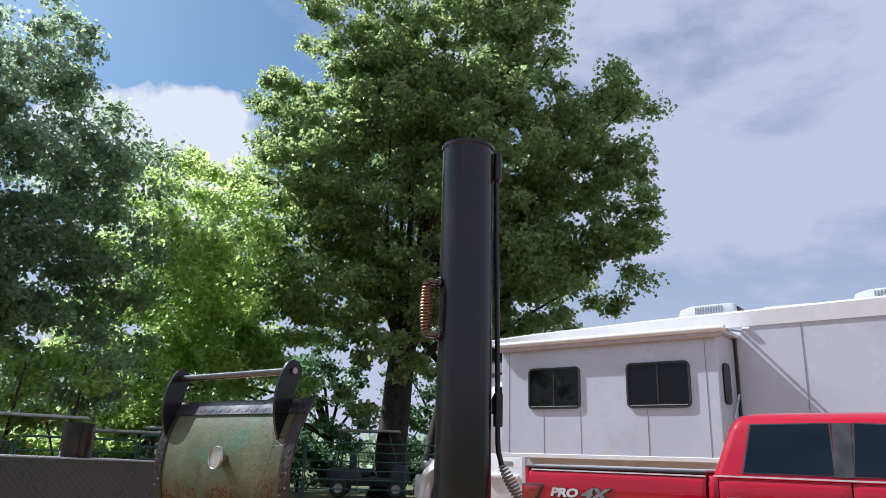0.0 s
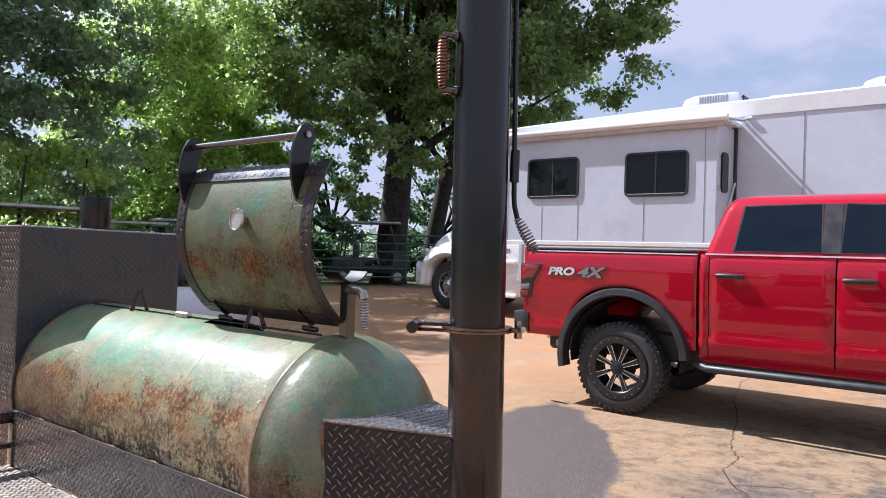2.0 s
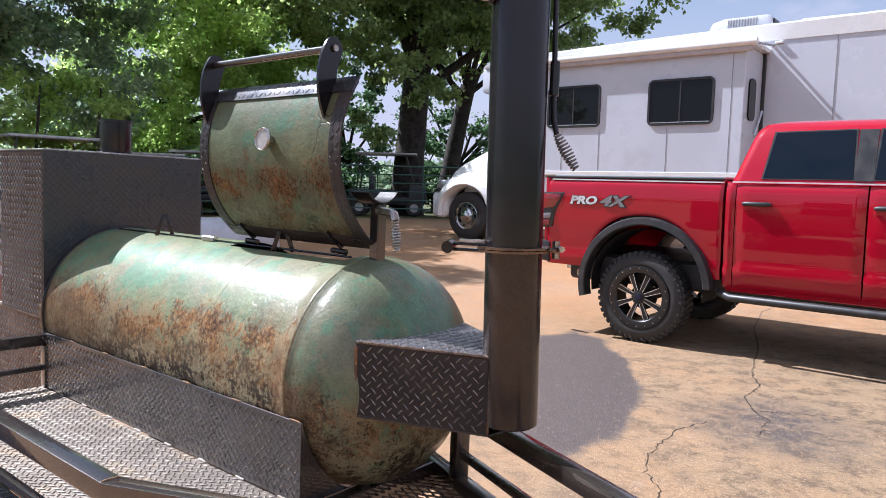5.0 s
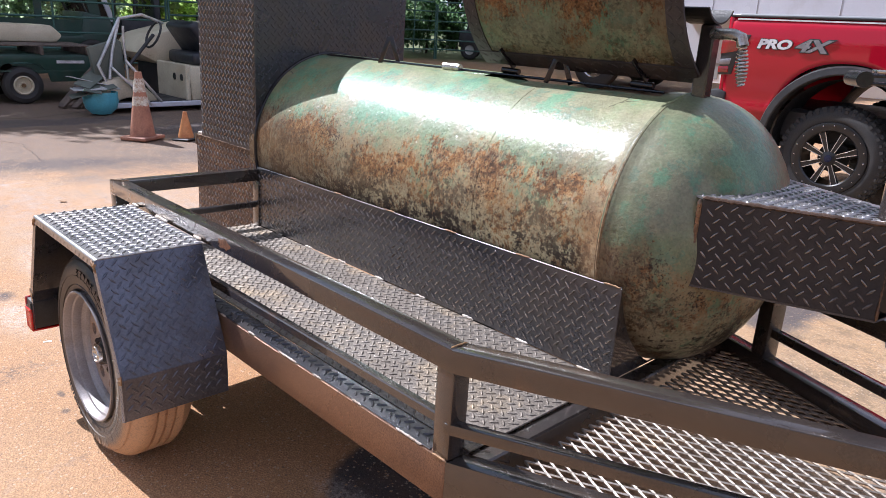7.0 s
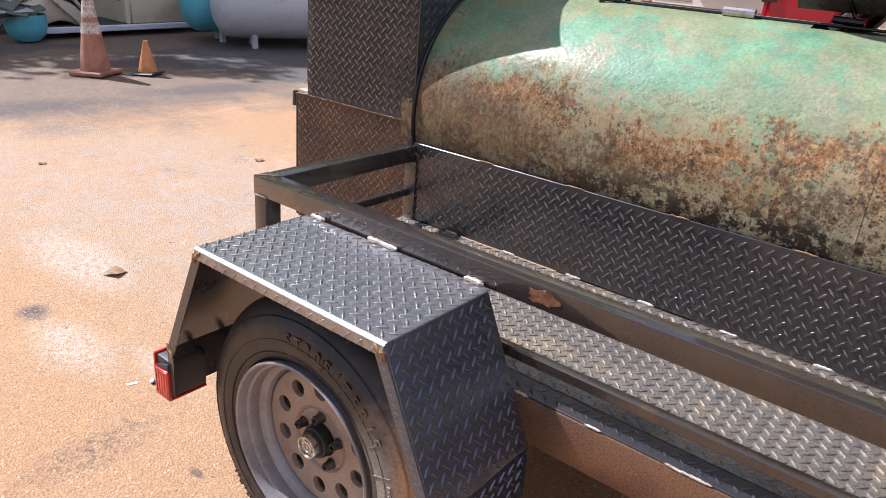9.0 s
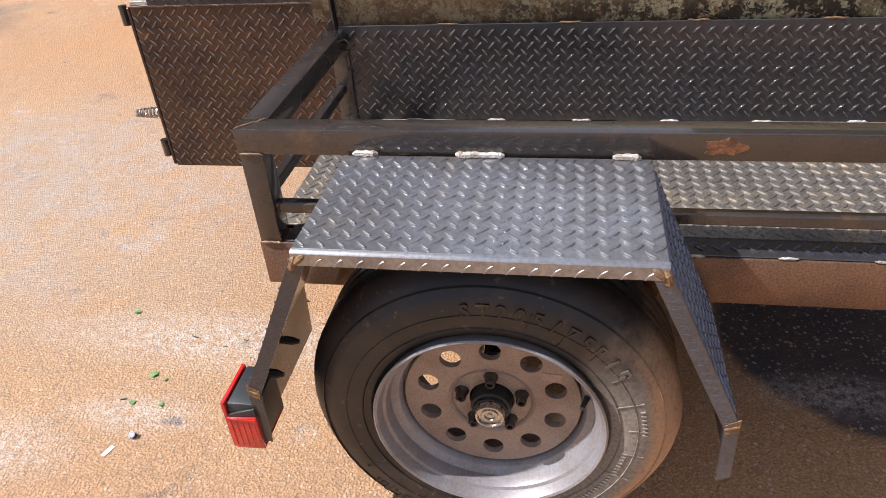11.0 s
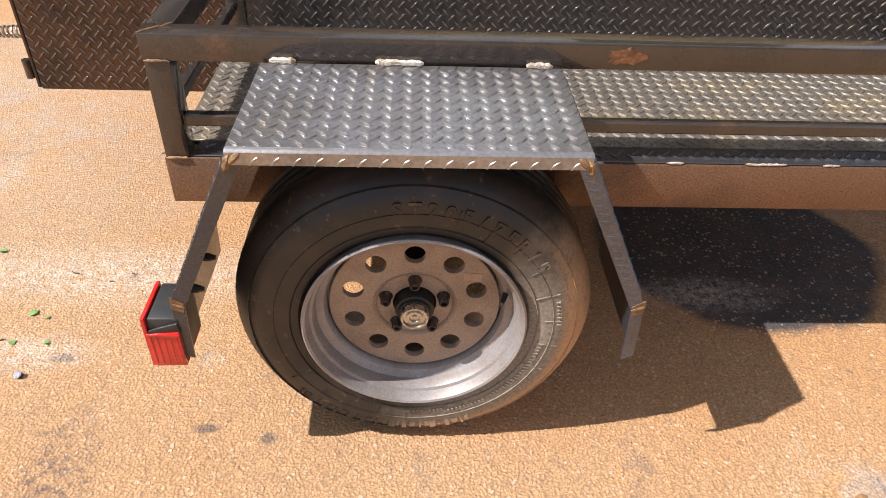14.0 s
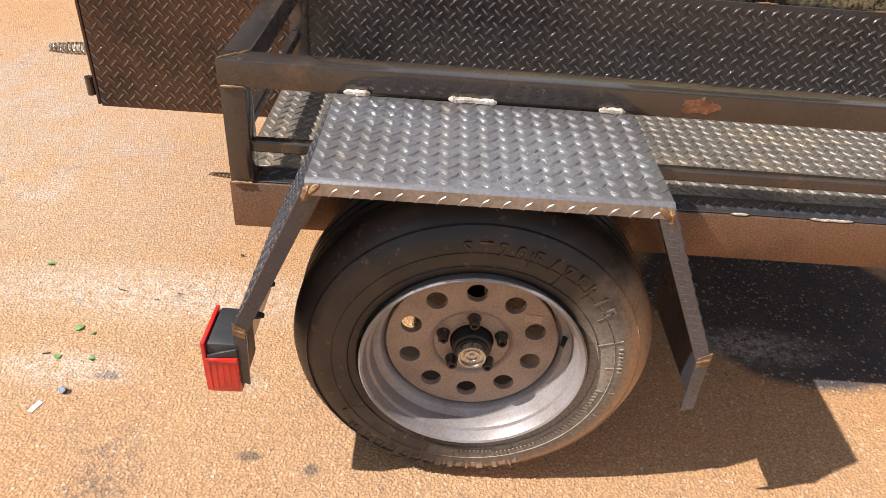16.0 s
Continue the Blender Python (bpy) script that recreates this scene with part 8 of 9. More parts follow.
# ---- cones ----
def build_cone(x, y, h, r, base, mat, label, bands=False):
    z0 = ground_z(x, y)
    cone = thing("traffic_cone", Matrix.Translation((x, y, z0)) @ Matrix.Rotation(0.5, 4, "Z"), label, "cone", "traffic cones")
    bm_base = Build().box(-base, base, -base, base, 0, 0.035 * h / 0.7 + 0.005, 0.01)
    for v in range(len(bm_base.v)):
        px, py, pz = bm_base.v[v]
        bm_base.v[v] = (px, py, pz + 0.012 * math.sin(px * 9) * math.cos(py * 7) + 0.006)
    part("base", bm_base, mat if bands else M_BLACK_PLASTIC, cone)
    t = 0.03
    prof = [(r, t), (r * 0.97, t + 0.02), (r * 0.27, h - 0.02), (r * 0.24, h), (r * 0.16, h), (r * 0.15, h - 0.03)]
    part("cone_body", Build().lathe(prof, IDENT, 36), mat, cone)
    if bands:
        for za, zb in ((0.36, 0.455), (0.50, 0.635)):
            def rad(z):
                return r * (0.97 - 0.70 * (z - t - 0.02) / (h - 0.04 - t)) + 0.003
            rows = []
            rg = random.Random(int(za * 100))
            for k in range(37):
                a = 2 * math.pi * k / 36
                j = 0.012 * rg.uniform(-1, 1) if k < 36 else 0
                z_a, z_b = za * h / 0.7 + j, zb * h / 0.7 - j
                rows.append([(rad(z_a) * math.cos(a), rad(z_a) * math.sin(a), z_a), (rad(z_b) * math.cos(a), rad(z_b) * math.sin(a), z_b)])
            part("reflective_band", Build().grid(rows), M_BAND, cone, "torn dirty white band")


build_cone(-5.64, 2.42, 0.72, 0.135, 0.165, M_CONE, "faded dirty orange traffic cone with torn white bands", True)
build_cone(-5.43, 2.81, 0.31, 0.085, 0.115, M_CONE_SMALL, "small plain orange traffic cone on the asphalt")

# ---- stored tanks ----
def build_store_tank(p, q, r, mat, label, legs=True):
    p, q = Vector(p), Vector(q)
    d = q - p
    m = Matrix.Translation(p) @ d.to_track_quat("Z", "Y").to_matrix().to_4x4()
    tk = thing("propane_tank", Matrix.Translation((p.x, p.y, 0)), label, "tank")
    m = Matrix.Translation((-p.x, -p.y, 0)) @ m
    L = d.length
    prof = [(0.0, -r * 0.62)] + [(r * math.sin(t), -r * 0.62 * math.cos(t)) for t in (math.pi / 2 * k / 10 for k in range(1, 11))]
    prof += [(r, L)] + [(r * math.cos(t), L + r * 0.62 * math.sin(t)) for t in (math.pi / 2 * k / 10 for k in range(1, 11))]
    part("shell", Build().lathe(prof, m, 48), mat, tk, "", 60)
    if legs:
        for u in (0.15, 0.85):
            c = p + d * u - Vector((p.x, p.y, 0))
            s = d.normalized().cross(Vector((0, 0, 1))) * r * 0.45
            for e in (-1, 1):
                cc = c + s * e
                g = ground_z(cc.x + p.x, cc.y + p.y)
                part("leg", Build().box(cc.x - 0.03, cc.x + 0.03, cc.y - 0.03, cc.y + 0.03, g - 0.01, c.z - r * 0.80, 0.004), M_GREY_TANK, tk)
    return tk


build_store_tank((-6.62, 4.62, 0.50), (-5.75, 6.0, 0.50), 0.40, M_GREY_TANK, "pale grey propane tank lying on short legs")
build_store_tank((-7.15, 4.52, 0.47), (-6.5, 6.0, 0.47), 0.36, M_BLUE_TANK, "light blue propane tank with dark scuffs")
b = Build()
ob = thing("blue_pot", Matrix.Translation((-7.72, 2.72, 0.0)), "broken light blue tank end among the scrap", "scrap")
part("bowl", Build().lathe([(0.0, 0.0), (0.12, 0.02), (0.19, 0.09), (0.215, 0.18), (0.21, 0.30), (0.20, 0.30), (0.205, 0.18), (0.18, 0.10), (0.0, 0.03)], IDENT, 32), M_BLUE_TANK, ob, "light blue dented bowl")
rg = random.Random(8)
for k in range(5):
    a = rg.uniform(0, 6.28)
    part("scrap_sheet", Build().box(-0.28, 0.28, -0.10, 0.10, 0, 0.012, 0.003, Matrix.Translation((rg.uniform(-0.1, 0.1), rg.uniform(-0.15, 0.15), 0.31 + 0.035 * k)) @ Euler((rg.uniform(-0.3, 0.3), rg.uniform(-0.3, 0.3), a)).to_matrix().to_4x4()), M_SHADE_METAL if k % 2 else M_COWL, ob, "bent grey scrap sheet")

# ---- dark green work cart ----
def cart_wheel(parent, x, y, z, r, w, rim_mat, face=1):
    wh = new("wheel")
    wh.parent = parent
    m = Matrix.Translation((x, y, z)) @ Matrix.Rotation(radians(90 * face), 4, "Y")
    part("tyre", Build().lathe([(r * 0.5, -w), (r * 0.52, -0.01), (r * 0.72, 0.012), (r * 0.92, -0.005), (r, -0.04), (r, -w + 0.04), (r * 0.9, -w), (r * 0.5, -w)], m, 40), M_TRUCK_TYRE, wh)
    part("rim", Build().lathe([(0.0, -0.03), (r * 0.13, -0.028), (r * 0.18, -0.05), (r * 0.40, -0.055), (r * 0.40, -0.02), (r * 0.46, 0.0), (r * 0.55, -0.02)], m, 32), rim_mat, wh, "pale painted rim")
    part("hub", Build().lathe([(0.0, 0.0), (r * 0.1, 0.0), (r * 0.13, -0.05)], m, 16), M_RUSTY_WELD, wh)


CZ = 0.0
cart = thing("work_cart", Matrix.Translation((-9.15, 2.2, CZ)), "dark green flatbed work cart loaded with weathered pallets", "utility cart")
b = Build().prism([(-3.2, 0.28), (-0.36, 0.28), (-0.33, 0.42), (-0.22, 0.54), (0.0, 0.58), (0.22, 0.54), (0.33, 0.42), (0.36, 0.30), (0.95, 0.30), (1.0, 0.36), (1.0, 0.66), (-3.2, 0.66)], 0.0, 0.05, Matrix(((0, -1, 0, 0), (1, 0, 0, 0), (0, 0, 1, 0), (0, 0, 0, 1))), b=0.006)
part("side_panel", b, M_GREEN_CART, cart, "dark green side panel")
part("bed", Build().box(-1.35, -0.05, -3.2, 1.0, 0.58, 0.67, 0.01), M_GREEN_CART, cart)
part("trim_line", Build().box(-0.002, 0.008, -3.2, 1.0, 0.44, 0.46), M_GREEN_CART, cart)
part("tail_panel", Build().box(-1.35, 0.0, 0.98, 1.03, 0.34, 0.67, 0.01), M_GREEN_CART, cart)
for y in (0.0, -2.2):
    cart_wheel(cart, 0.02, y, 0.255, 0.255, 0.2, M_CREAM)
    cart_wheel(cart, -1.37, y, 0.255, 0.255, 0.2, M_WHITE, -1)
part("lettering_bar", Build().box(0.002, 0.012, 0.45, 0.82, 0.555, 0.595), M_BADGE, cart, "worn pale lettering bar")
part("lettering_bar", Build().box(0.002, 0.012, -0.75, -0.5, 0.55, 0.62), M_BADGE_GREY, cart)
for j in range(2):
    pal = thing("pallet", Matrix.Translation((-9.72, 2.47 - 1.45 * j, CZ + 0.672)), "weathered grey wooden pallet lying on the cart", "pallet", "pallets")
    for k in range(7):
        part("slat", Build().box(-0.58 + k * 0.165, -0.47 + k * 0.165, -0.7, 0.72, 0.11, 0.13, 0.003), M_WEATHERED, pal)
    for y in (-0.62, 0.0, 0.62):
        part("bearer", Build().box(-0.58, 0.6, y - 0.02, y + 0.02, 0.0, 0.11, 0.003), M_WEATHERED, pal)
seat = thing("bench_seat", Matrix.Translation((-10.15, 1.70, CZ + 0.803)), "tan moulded bench seat lying on the pallets", "seat")
part("bench", Build().prism([(-1.3, 0.0), (1.2, 0.0), (1.3, 0.10), (1.15, 0.25), (-1.2, 0.28), (-1.35, 0.15)], -0.3, 0.25, Matrix(((0, 1, 0, 0), (1, 0, 0, 0), (0, 0, 1, 0), (0, 0, 0, 1))), b=0.04), M_CREAM, seat)
for k, (p, q) in enumerate((((-8.85, 3.24, 0.66), (-8.50, 2.46, 0.02)), ((-8.75, 3.38, 0.56), (-8.40, 2.60, 0.02)), ((-8.98, 3.12, 0.54), (-8.72, 2.54, 0.03)))):
    bd = thing("board", IDENT, "weathered grey board leaning on the cart", "board", "leaning boards")
    part("plank", Build().beam(p, q, 0.11, 0.03, 0.003), M_WEATHERED, bd)

# ---- cab cart behind, with a white roof ----
def roofed_cart(x, y, rot, roof_mat, body_mat, label, w=1.3, L=2.3, h=1.85):
    z = ground_z(x, y)
    c = thing("utility_cart", Matrix.Translation((x, y, z)) @ Matrix.Rotation(rot, 4, "Z"), label, "utility cart", "parked utility carts")
    part("body", Build().prism([(-L / 2, 0.35), (L / 2 - 0.1, 0.35), (L / 2, 0.55), (L / 2 - 0.08, 0.95), (L / 2 - 0.55, 1.05), (L / 2 - 0.6, 0.62), (-0.2, 0.6), (-0.25, 0.85), (-L / 2, 0.85)], -w / 2, w / 2, b=0.04), body_mat, c)
    part("roof", Build().box(-L * 0.42, L * 0.36, -w / 2 - 0.05, w / 2 + 0.05, h, h + 0.07, 0.03, IDENT, 3), roof_mat, c, "pale flat roof")
    for sx, tx in ((-L * 0.40, -L * 0.36), (L * 0.36, L * 0.22)):
        for yy in (-w / 2 + 0.05, w / 2 - 0.05):
            part("roof_post", Build().sweep([(sx, yy, 0.8), (tx, yy, h)], 0.025, 8), M_BLACK_PLASTIC, c)
    part("seat", Build().box(-0.5, 0.05, -w / 2 + 0.1, w / 2 - 0.1, 0.62, 0.85, 0.06, IDENT, 3).box(-0.62, -0.48, -w / 2 + 0.1, w / 2 - 0.1, 0.7, 1.3, 0.05, IDENT, 3), M_VINYL, c, "black vinyl seat")
    for sx in (-L * 0.36, L * 0.34):
        for yy, f in ((-w / 2 - 0.06, 1), (w / 2 + 0.06, 1)):
            m = Matrix.Translation((sx, yy, 0.28)) @ Matrix.Rotation(radians(90 if yy < 0 else -90), 4, "X")
            wh = new("wheel")
            wh.parent = c
            part("tyre", Build().lathe([(0.14, -0.2), (0.14, 0.0), (0.22, 0.01), (0.27, -0.02), (0.28, -0.05), (0.28, -0.17), (0.26, -0.2), (0.14, -0.2)], m, 28), M_TRUCK_TYRE, wh)
            part("rim", Build().lathe([(0.0, -0.03), (0.12, -0.04), (0.145, 0.0)], m, 20), M_SHADE_METAL, wh)
    return c


roofed_cart(-13.1, 3.3, 1.5, M_WHITE, M_GREEN_CART, "green utility cart with a white cab roof", 1.5, 2.8, 1.80)
part_win = thing("cab_enclosure", Matrix.Translation((-12.35, 3.3, ground_z(-12.35, 3.3))), "dark green cart cab wall with white posts", "cab wall")
fr = holed([(-1.2, 0.5), (1.2, 0.5), (1.0, 1.78), (-1.2, 1.78)], [[(-1.1, 0.95), (-0.75, 0.95), (-0.75, 1.65), (-1.1, 1.65)], [(-0.6, 0.95), (0.0, 0.95), (0.0, 1.65), (-0.6, 1.65)], [(0.12, 0.95), (0.95, 0.95), (0.8, 1.65), (0.12, 1.65)]], 0.04)
part("wall_frame", Build().add(fr.v, fr.f, Matrix(((0, 0, 1, 0), (1, 0, 0, 0), (0, 1, 0, 0), (0, 0, 0, 1)))), M_GREEN_CART, part_win, "dark green window frame", 0)
part("white_post", Build().beam((0.04, 1.02, 1.78), (0.04, 1.32, 0.95), 0.05, 0.09, 0.01), M_WHITE, part_win, "white slanted windscreen post")
part("white_post", Build().beam((0.04, -0.68, 1.72), (0.04, -0.66, 0.9), 0.05, 0.09, 0.01), M_WHITE, part_win, "white door post")
part("lower_panel", Build().box(-0.03, 0.03, -1.2, 1.15, -0.02, 0.5, 0.01), M_GREEN_CART, part_win)
roofed_cart(-13.4, 6.3, 1.5, M_SHADE_METAL, M_VINYL, "dark utility cart with a pale grey roof", 1.4, 2.6, 1.85)
roofed_cart(-15.0, 9.2, 1.2, M_SHADE_METAL, M_VINYL, "dark utility cart with a grey roof", 1.4, 2.4, 1.6)
roofed_cart(-15.4, 11.4, 0.9, M_SHADE_METAL, M_VINYL, "black utility cart parked behind the green fence", 1.4, 2.5, 1.75)
roofed_cart(-13.2, 16.6, 0.7, M_SHADE_METAL, M_VINYL, "black utility cart parked behind the green fence", 1.4, 2.5, 1.95)
roofed_cart(-10.6, 19.0, 0.7, M_VINYL, M_VINYL, "black utility cart with a black roof behind the fence", 1.4, 2.5, 1.6)

# ---- cream golf cart shell with its broken windscreen frame ----
GZ = 0.0
golf = thing("golf_cart", Matrix.Translation((-8.2, 3.52, GZ)), "cream golf cart shell with black seat and bent frame", "golf cart")
part("rear_tub", Build().prism([(0.48, 0.14), (1.25, 0.14), (1.32, 0.34), (1.46, 0.44), (1.62, 0.46), (1.78, 0.40), (1.9, 0.22), (2.05, 0.24), (2.1, 0.56), (1.3, 0.60), (0.44, 0.62)], -0.55, 0.42, Matrix(((0, 1, 0, 0), (1, 0, 0, 0), (0, 0, 1, 0), (0, 0, 0, 1))), b=0.03), M_CREAM, golf, "cream moulded rear tub")
part("seat_front", Build().box(-0.56, 0.43, 0.40, 0.46, 0.14, 0.64, 0.015), M_CREAM, golf)
for x in (0.05, 0.28):
    part("hole_cap", Build().lathe([(0.05, 0.0), (0.045, 0.008), (0.0, 0.008)], Matrix.Translation((x, 0.40, 0.45)) @ Matrix.Rotation(radians(90), 4, "X"), 16), M_BLACK_PLASTIC, golf)
part("floor_pan", Build().box(-0.55, 0.42, -0.55, 0.44, 0.10, 0.15, 0.01), M_VINYL, golf, "black floor mat")
part("sill", Build().box(0.40, 0.46, -0.60, 1.25, 0.07, 0.14, 0.01), M_WHITE, golf, "white sill strip")
part("nose", Build().prism([(-0.78, 0.05), (-0.62, 0.05), (-0.52, 0.16), (-0.36, 0.20), (-0.20, 0.15), (-0.10, 0.05), (0.0, 0.05), (0.0, 0.18), (-0.22, 0.40), (-0.5, 0.48), (-0.74, 0.42)], -0.1, 0.38, Matrix(((0, 1, 0, 0), (1, 0, 0, 0), (0, 0, 1, 0), (0, 0, 0, 1))), b=0.05), M_CREAM, golf, "cream front cowl")
part("seat", Build().box(-0.5, 0.36, 0.55, 1.05, 0.62, 0.80, 0.06, IDENT, 3), M_VINYL, golf, "black vinyl seat")
part("backrest", Build().box(-0.5, 0.36, 0.0, 0.16, 0.0, 0.5, 0.05, Matrix.Translation((0, 0.80, 0.74)) @ Matrix.Rotation(0.6, 4, "X"), 3), M_VINYL, golf)
cart_wheel(golf, 0.46, 1.60, 0.205, 0.205, 0.17, M_SHADE_METAL)
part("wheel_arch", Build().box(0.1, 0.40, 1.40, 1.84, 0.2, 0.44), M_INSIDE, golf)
part("screen_frame", Build().sweep([(0.35, -0.55, 0.12), (0.35, -0.75, 0.62), (0.30, -0.42, 1.22), (0.25, -0.10, 1.28), (0.10, 0.25, 1.18)], 0.022, 8), M_ALU, golf, "bent pale aluminium frame")
part("screen_frame", Build().sweep([(0.30, -0.42, 1.22), (0.32, -0.55, 0.80), (0.36, -0.62, 0.45)], 0.022, 8), M_ALU, golf)
part("frame_bar", Build().beam((0.40, -0.60, 0.60), (0.44, -0.12, 0.10), 0.06, 0.03), M_ALU, golf)
part("frame_bar", Build().beam((0.40, -0.42, 0.70), (0.44, 0.02, 0.14), 0.06, 0.03), M_ALU, golf)
part("steering_column", Build().sweep([(0.2, -0.35, 0.55), (0.12, 0.10, 1.02)], 0.025, 8), M_BLACK_PLASTIC, golf)
part("steering_wheel", Build().sweep([Vector((0.12, 0.10, 1.02)) + Vector((0.19 * math.cos(a), 0.08 * math.sin(a), 0.17 * math.sin(a))) for a in (2 * math.pi * k / 24 for k in range(25))], 0.016, 8), M_BLACK_PLASTIC, golf)
cowl = thing("cart_cowl", Matrix.Translation((-7.95, 3.02, 0.0)) @ Matrix.Rotation(0.25, 4, "X"), "grey-green plastic cowl leaning on the scrap", "cowl")
part("panel", Build().prism([(-0.16, 0.46), (0.22, 0.40), (0.32, 0.86), (0.28, 0.92), (-0.12, 0.90)], -0.05, 0.05, Matrix(((0, 1, 0, 0), (1, 0, 0, 0), (0, 0, 1, 0), (0, 0, 0, 1))), b=0.02), M_COWL, cowl)
part("panel_edge", Build().sweep([(0.06, 0.24, 0.38), (0.06, 0.34, 0.88), (0.05, 0.40, 1.06)], 0.018, 8), M_ALU, cowl)
part("prop", Build().sweep([(-0.1, 0.0, -0.05), (-0.02, 0.0, 0.6)], 0.03, 8), M_WEATHERED, cowl)
hull = thing("cream_hull", Matrix.Translation((-9.3, 4.4, ground_z(-9.3, 4.4))), "upturned cream cart body behind the golf cart", "cart body")
part("shell", Build().prism([(-0.75, 0.72), (-0.55, 0.98), (0.2, 1.18), (1.2, 1.22), (1.3, 0.95), (0.6, 0.62), (-0.4, 0.55)], -0.5, 0.5, Matrix(((0, 1, 0, 0), (1, 0, 0, 0), (0, 0, 1, 0), (0, 0, 0, 1))), b=0.05), M_CREAM, hull)
part("stand", Build().box(-0.4, 0.4, -0.4, 1.0, -0.02, 0.62, 0.02), M_VINYL, hull, "dark frame under the shell")
tyre_proto = None
for k, (x, y, z, ax) in enumerate(((-8.55, 5.3, 0.30, 0.2), (-8.75, 4.75, 0.78, 0.9), (-8.6, 5.6, 0.62, 0.4), (-9.3, 5.9, 0.30, 1.2), (-9.4, 6.5, 0.32, 0.5), (-10.0, 5.6, 0.30, 0.8), (-9.0, 6.2, 0.62, 0.1), (-12.3, 8.2, 0.40, 1.3), (-12.2, 8.9, 0.42, 1.2), (-12.4, 7.5, 0.36, 1.4))):
    m = Matrix.Translation((x, y, z + ground_z(x, y) - 0.02)) @ Euler((ax, 0.2 * k, 0.7 * k)).to_matrix().to_4x4()
    if tyre_proto is None:
        tyre_proto = thing("loose_tyre", m, "worn black tyre thrown on the scrap heap", "tyre", "loose tyres")
        part("casing", Build().lathe([(0.17, -0.09), (0.2, -0.11), (0.28, -0.105), (0.315, -0.07), (0.32, 0.0), (0.315, 0.07), (0.28, 0.105), (0.2, 0.11), (0.17, 0.09), (0.19, 0.06), (0.28, 0.05), (0.28, -0.05), (0.19, -0.06)], IDENT, 32, close=True), M_TRUCK_TYRE, tyre_proto)
    else:
        copy_thing(tyre_proto, m)


# ---- litter on the ground ----
M_TWIG = material("dry_twig", (0.060, 0.040, 0.028), 0.9, 0.0, (0.04, 0.028, 0.02), scale=30, fine=200, amount=0.7, bump=0.3)
M_GREEN_BIT = material("fresh_leaf_scrap", (0.16, 0.30, 0.09), 0.5, 0.0, (0.10, 0.20, 0.06), scale=40, fine=200, amount=0.5, bump=0.1)
M_DRY_LEAF = material("dry_leaf", (0.28, 0.15, 0.06), 0.7, 0.0, (0.17, 0.09, 0.04), scale=40, fine=200, amount=0.6, bump=0.2)
M_PAPER = material("white_paper", (0.75, 0.74, 0.70), 0.7, 0.0, (0.66, 0.64, 0.60), scale=30, fine=200, amount=0.2, bump=0.05)
M_BLUE_BIT = material("blue_plastic", (0.03, 0.05, 0.12), 0.35, 0.0, fine=200, amount=0.3, bump=0.05)
rng_l = random.Random(31)


def leaf_scrap(x, y, size, mat, label):
    a = rng_l.uniform(0, 6.28)
    m = Matrix.Translation((x, y, ground_z(x, y) + 0.002)) @ Matrix.Rotation(a, 4, "Z") @ Matrix.Rotation(rng_l.uniform(-0.2, 0.2), 4, "X")
    n = 9
    rows = []
    for k in range(n):
        t = k / (n - 1)
        w = 0.42 * size * math.sin(math.pi * min(0.98, t + 0.02)) * (0.8 + 0.3 * rng_l.random())
        lift = 0.10 * size * math.sin(math.pi * t)
        rows.append([(size * (t - 0.5), -w, lift + 0.18 * w), (size * (t - 0.5), 0, lift), (size * (t - 0.5), w, lift + 0.18 * w)])
    b = Build().grid(rows, m)
    b.grid([[(p[0], p[1], p[2] - 0.0008) for p in r] for r in rows], m)
    ob = part("fallen_leaf", b, mat, None, "", 60)
    tagged(ob, label, "leaf", "fallen leaves")


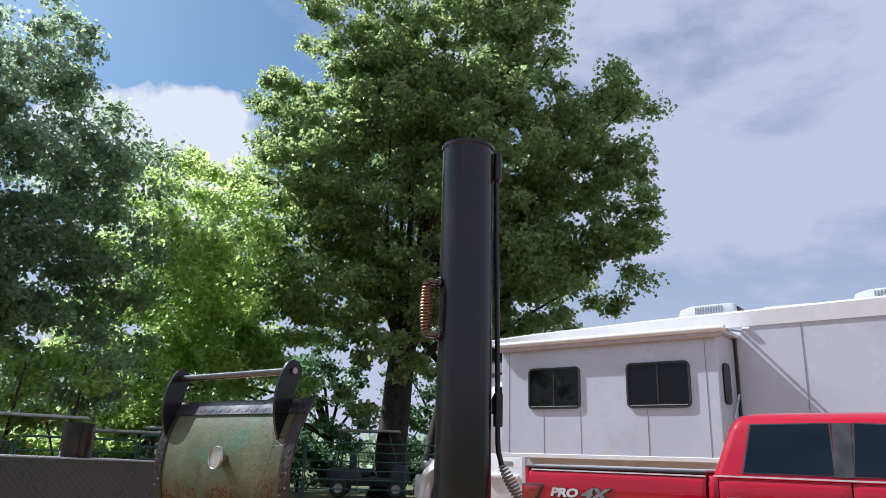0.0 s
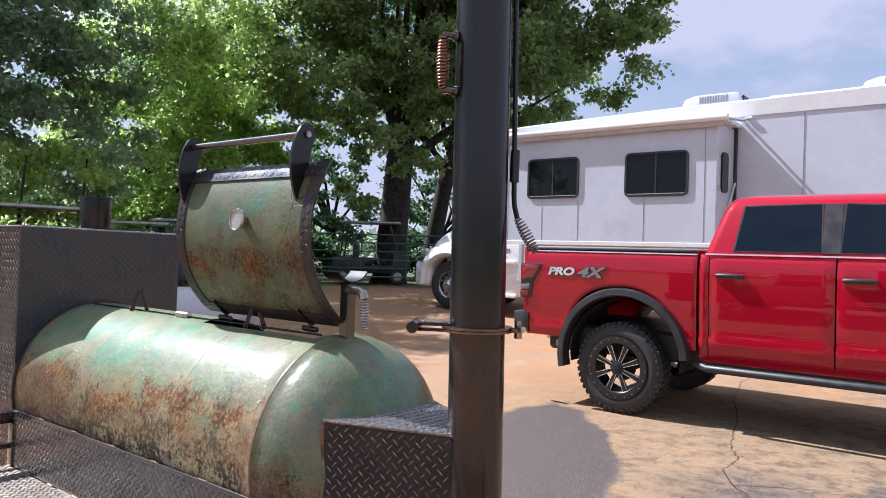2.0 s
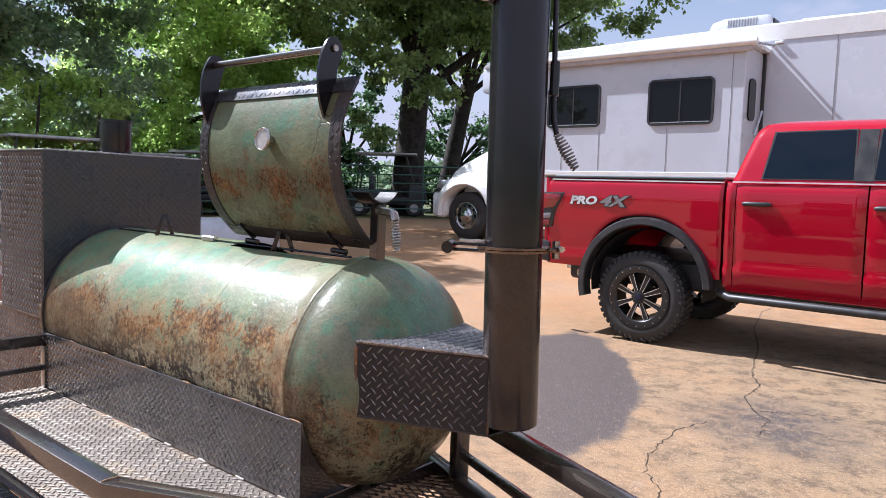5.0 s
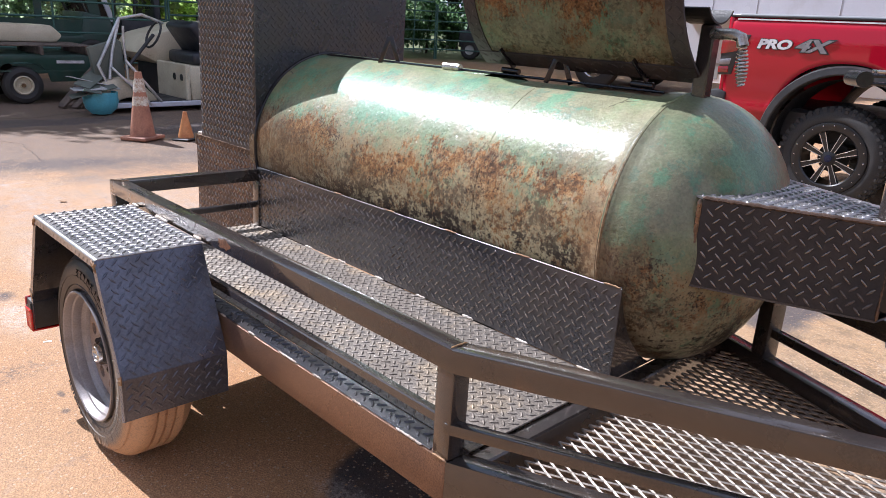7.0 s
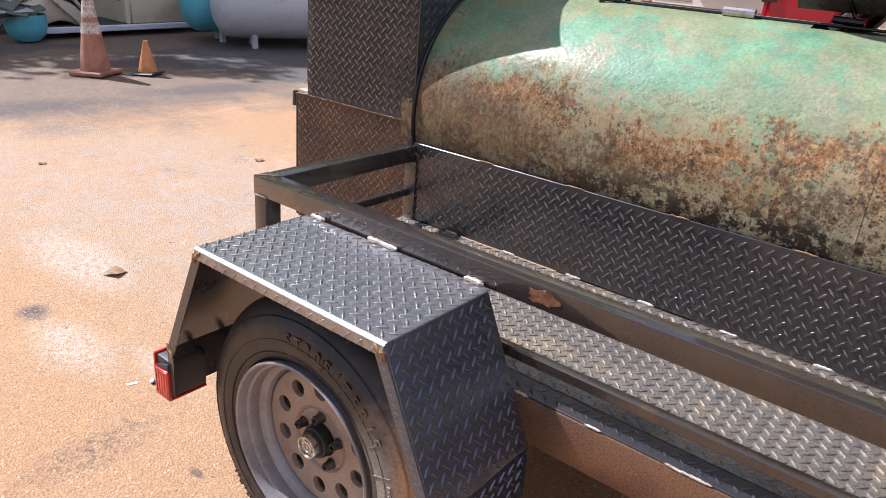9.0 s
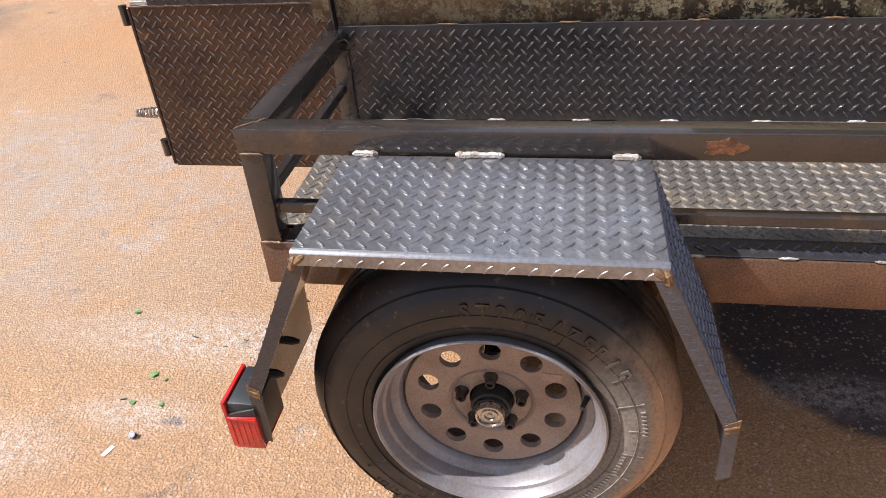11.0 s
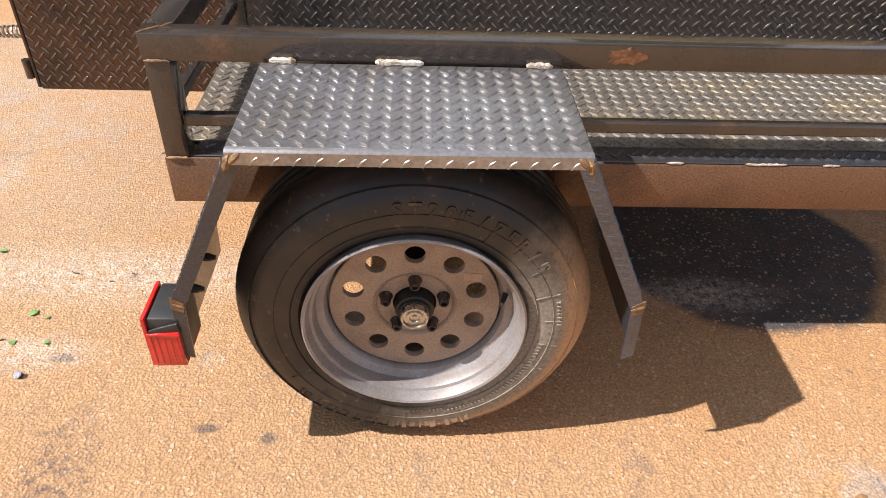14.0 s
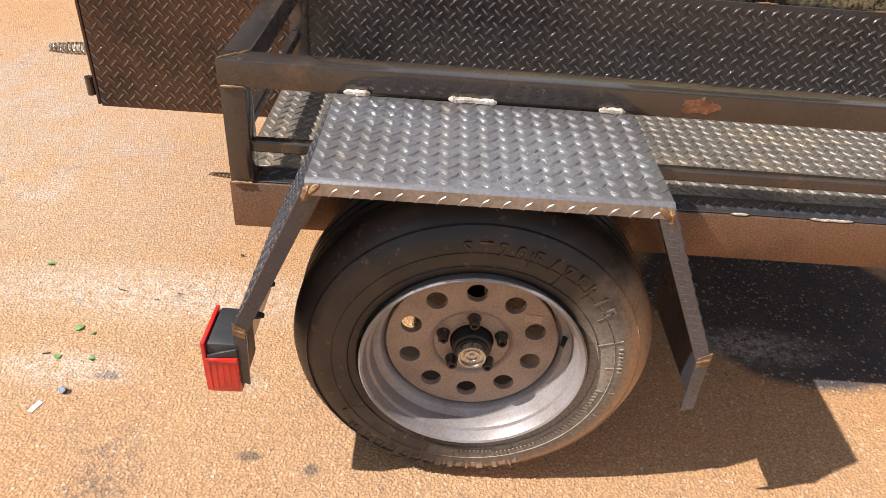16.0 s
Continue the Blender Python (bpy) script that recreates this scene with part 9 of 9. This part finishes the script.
for x, y, s_ in ((-1.12, 0.61, 0.022), (-0.94, 0.37, 0.024), (-0.95, 0.27, 0.018), (-0.87, 0.27, 0.017), (-0.90, 0.355, 0.012)):
    leaf_scrap(x, y, s_, M_GREEN_BIT, "torn green leaf scrap lying on the asphalt")
for x, y, s_ in ((-1.69, 0.475, 0.09), (-2.6, 1.9, 0.07), (-3.3, 0.9, 0.06), (2.6, 3.4, 0.05), (0.905, -0.150, 0.034)):
    leaf_scrap(x, y, s_, M_DRY_LEAF, "curled brown dry leaf on the asphalt")


def twig(x, y, length, r):
    a = rng_l.uniform(-0.6, 0.6)
    c, s_ = math.cos(a), math.sin(a)
    pts = [(x + c * length * t + rng_l.uniform(-0.002, 0.002), y + s_ * length * t + rng_l.uniform(-0.002, 0.002), ground_z(x, y) + r + 0.001) for t in (-0.5, -0.2, 0.15, 0.5)]
    ob = part("twig", Build().sweep(pts, [r * 0.6, r, r * 0.9, r * 0.4], 6), M_TWIG, None, "", 60)
    tagged(ob, "short dark dry twig on the asphalt", "twig", "twigs on the ground")


for x, y, ln, r in ((-0.89, 0.52, 0.030, 0.0016), (-0.74, 0.52, 0.018, 0.0013), (-0.98, 0.28, 0.022, 0.0015), (-0.79, 0.49, 0.016, 0.0012), (-0.62, 0.70, 0.014, 0.003), (-0.50, 6.0, 0.22, 0.008)):
    twig(x, y, ln, r)
cap_at = Matrix.Translation((-0.89, 0.17, 0.001)) @ Matrix.Rotation(0.5, 4, "X")
valve_cap = thing("bottle_cap", cap_at, "tiny dark blue plastic cap with a white rim", "cap")
part("cap_body", Build().lathe([(0.0, 0.012), (0.0065, 0.012), (0.0075, 0.010), (0.0075, 0.0)], IDENT, 16), M_BLUE_BIT, valve_cap)
part("cap_rim", Build().lathe([(0.0078, 0.0), (0.0078, 0.003), (0.0074, 0.003)], Matrix.Translation((0, 0, 0.009)), 16), M_PAPER, valve_cap, "white rim")
ob = part("paper_scrap", Build().box(-0.006, 0.006, -0.016, 0.016, 0.001, 0.002, 0, Matrix.Translation((-0.93, 0.12, 0.0)) @ Matrix.Rotation(-0.35, 4, "Z")), M_PAPER, None, "", 0)
tagged(ob, "small white paper scrap on the asphalt", "paper")
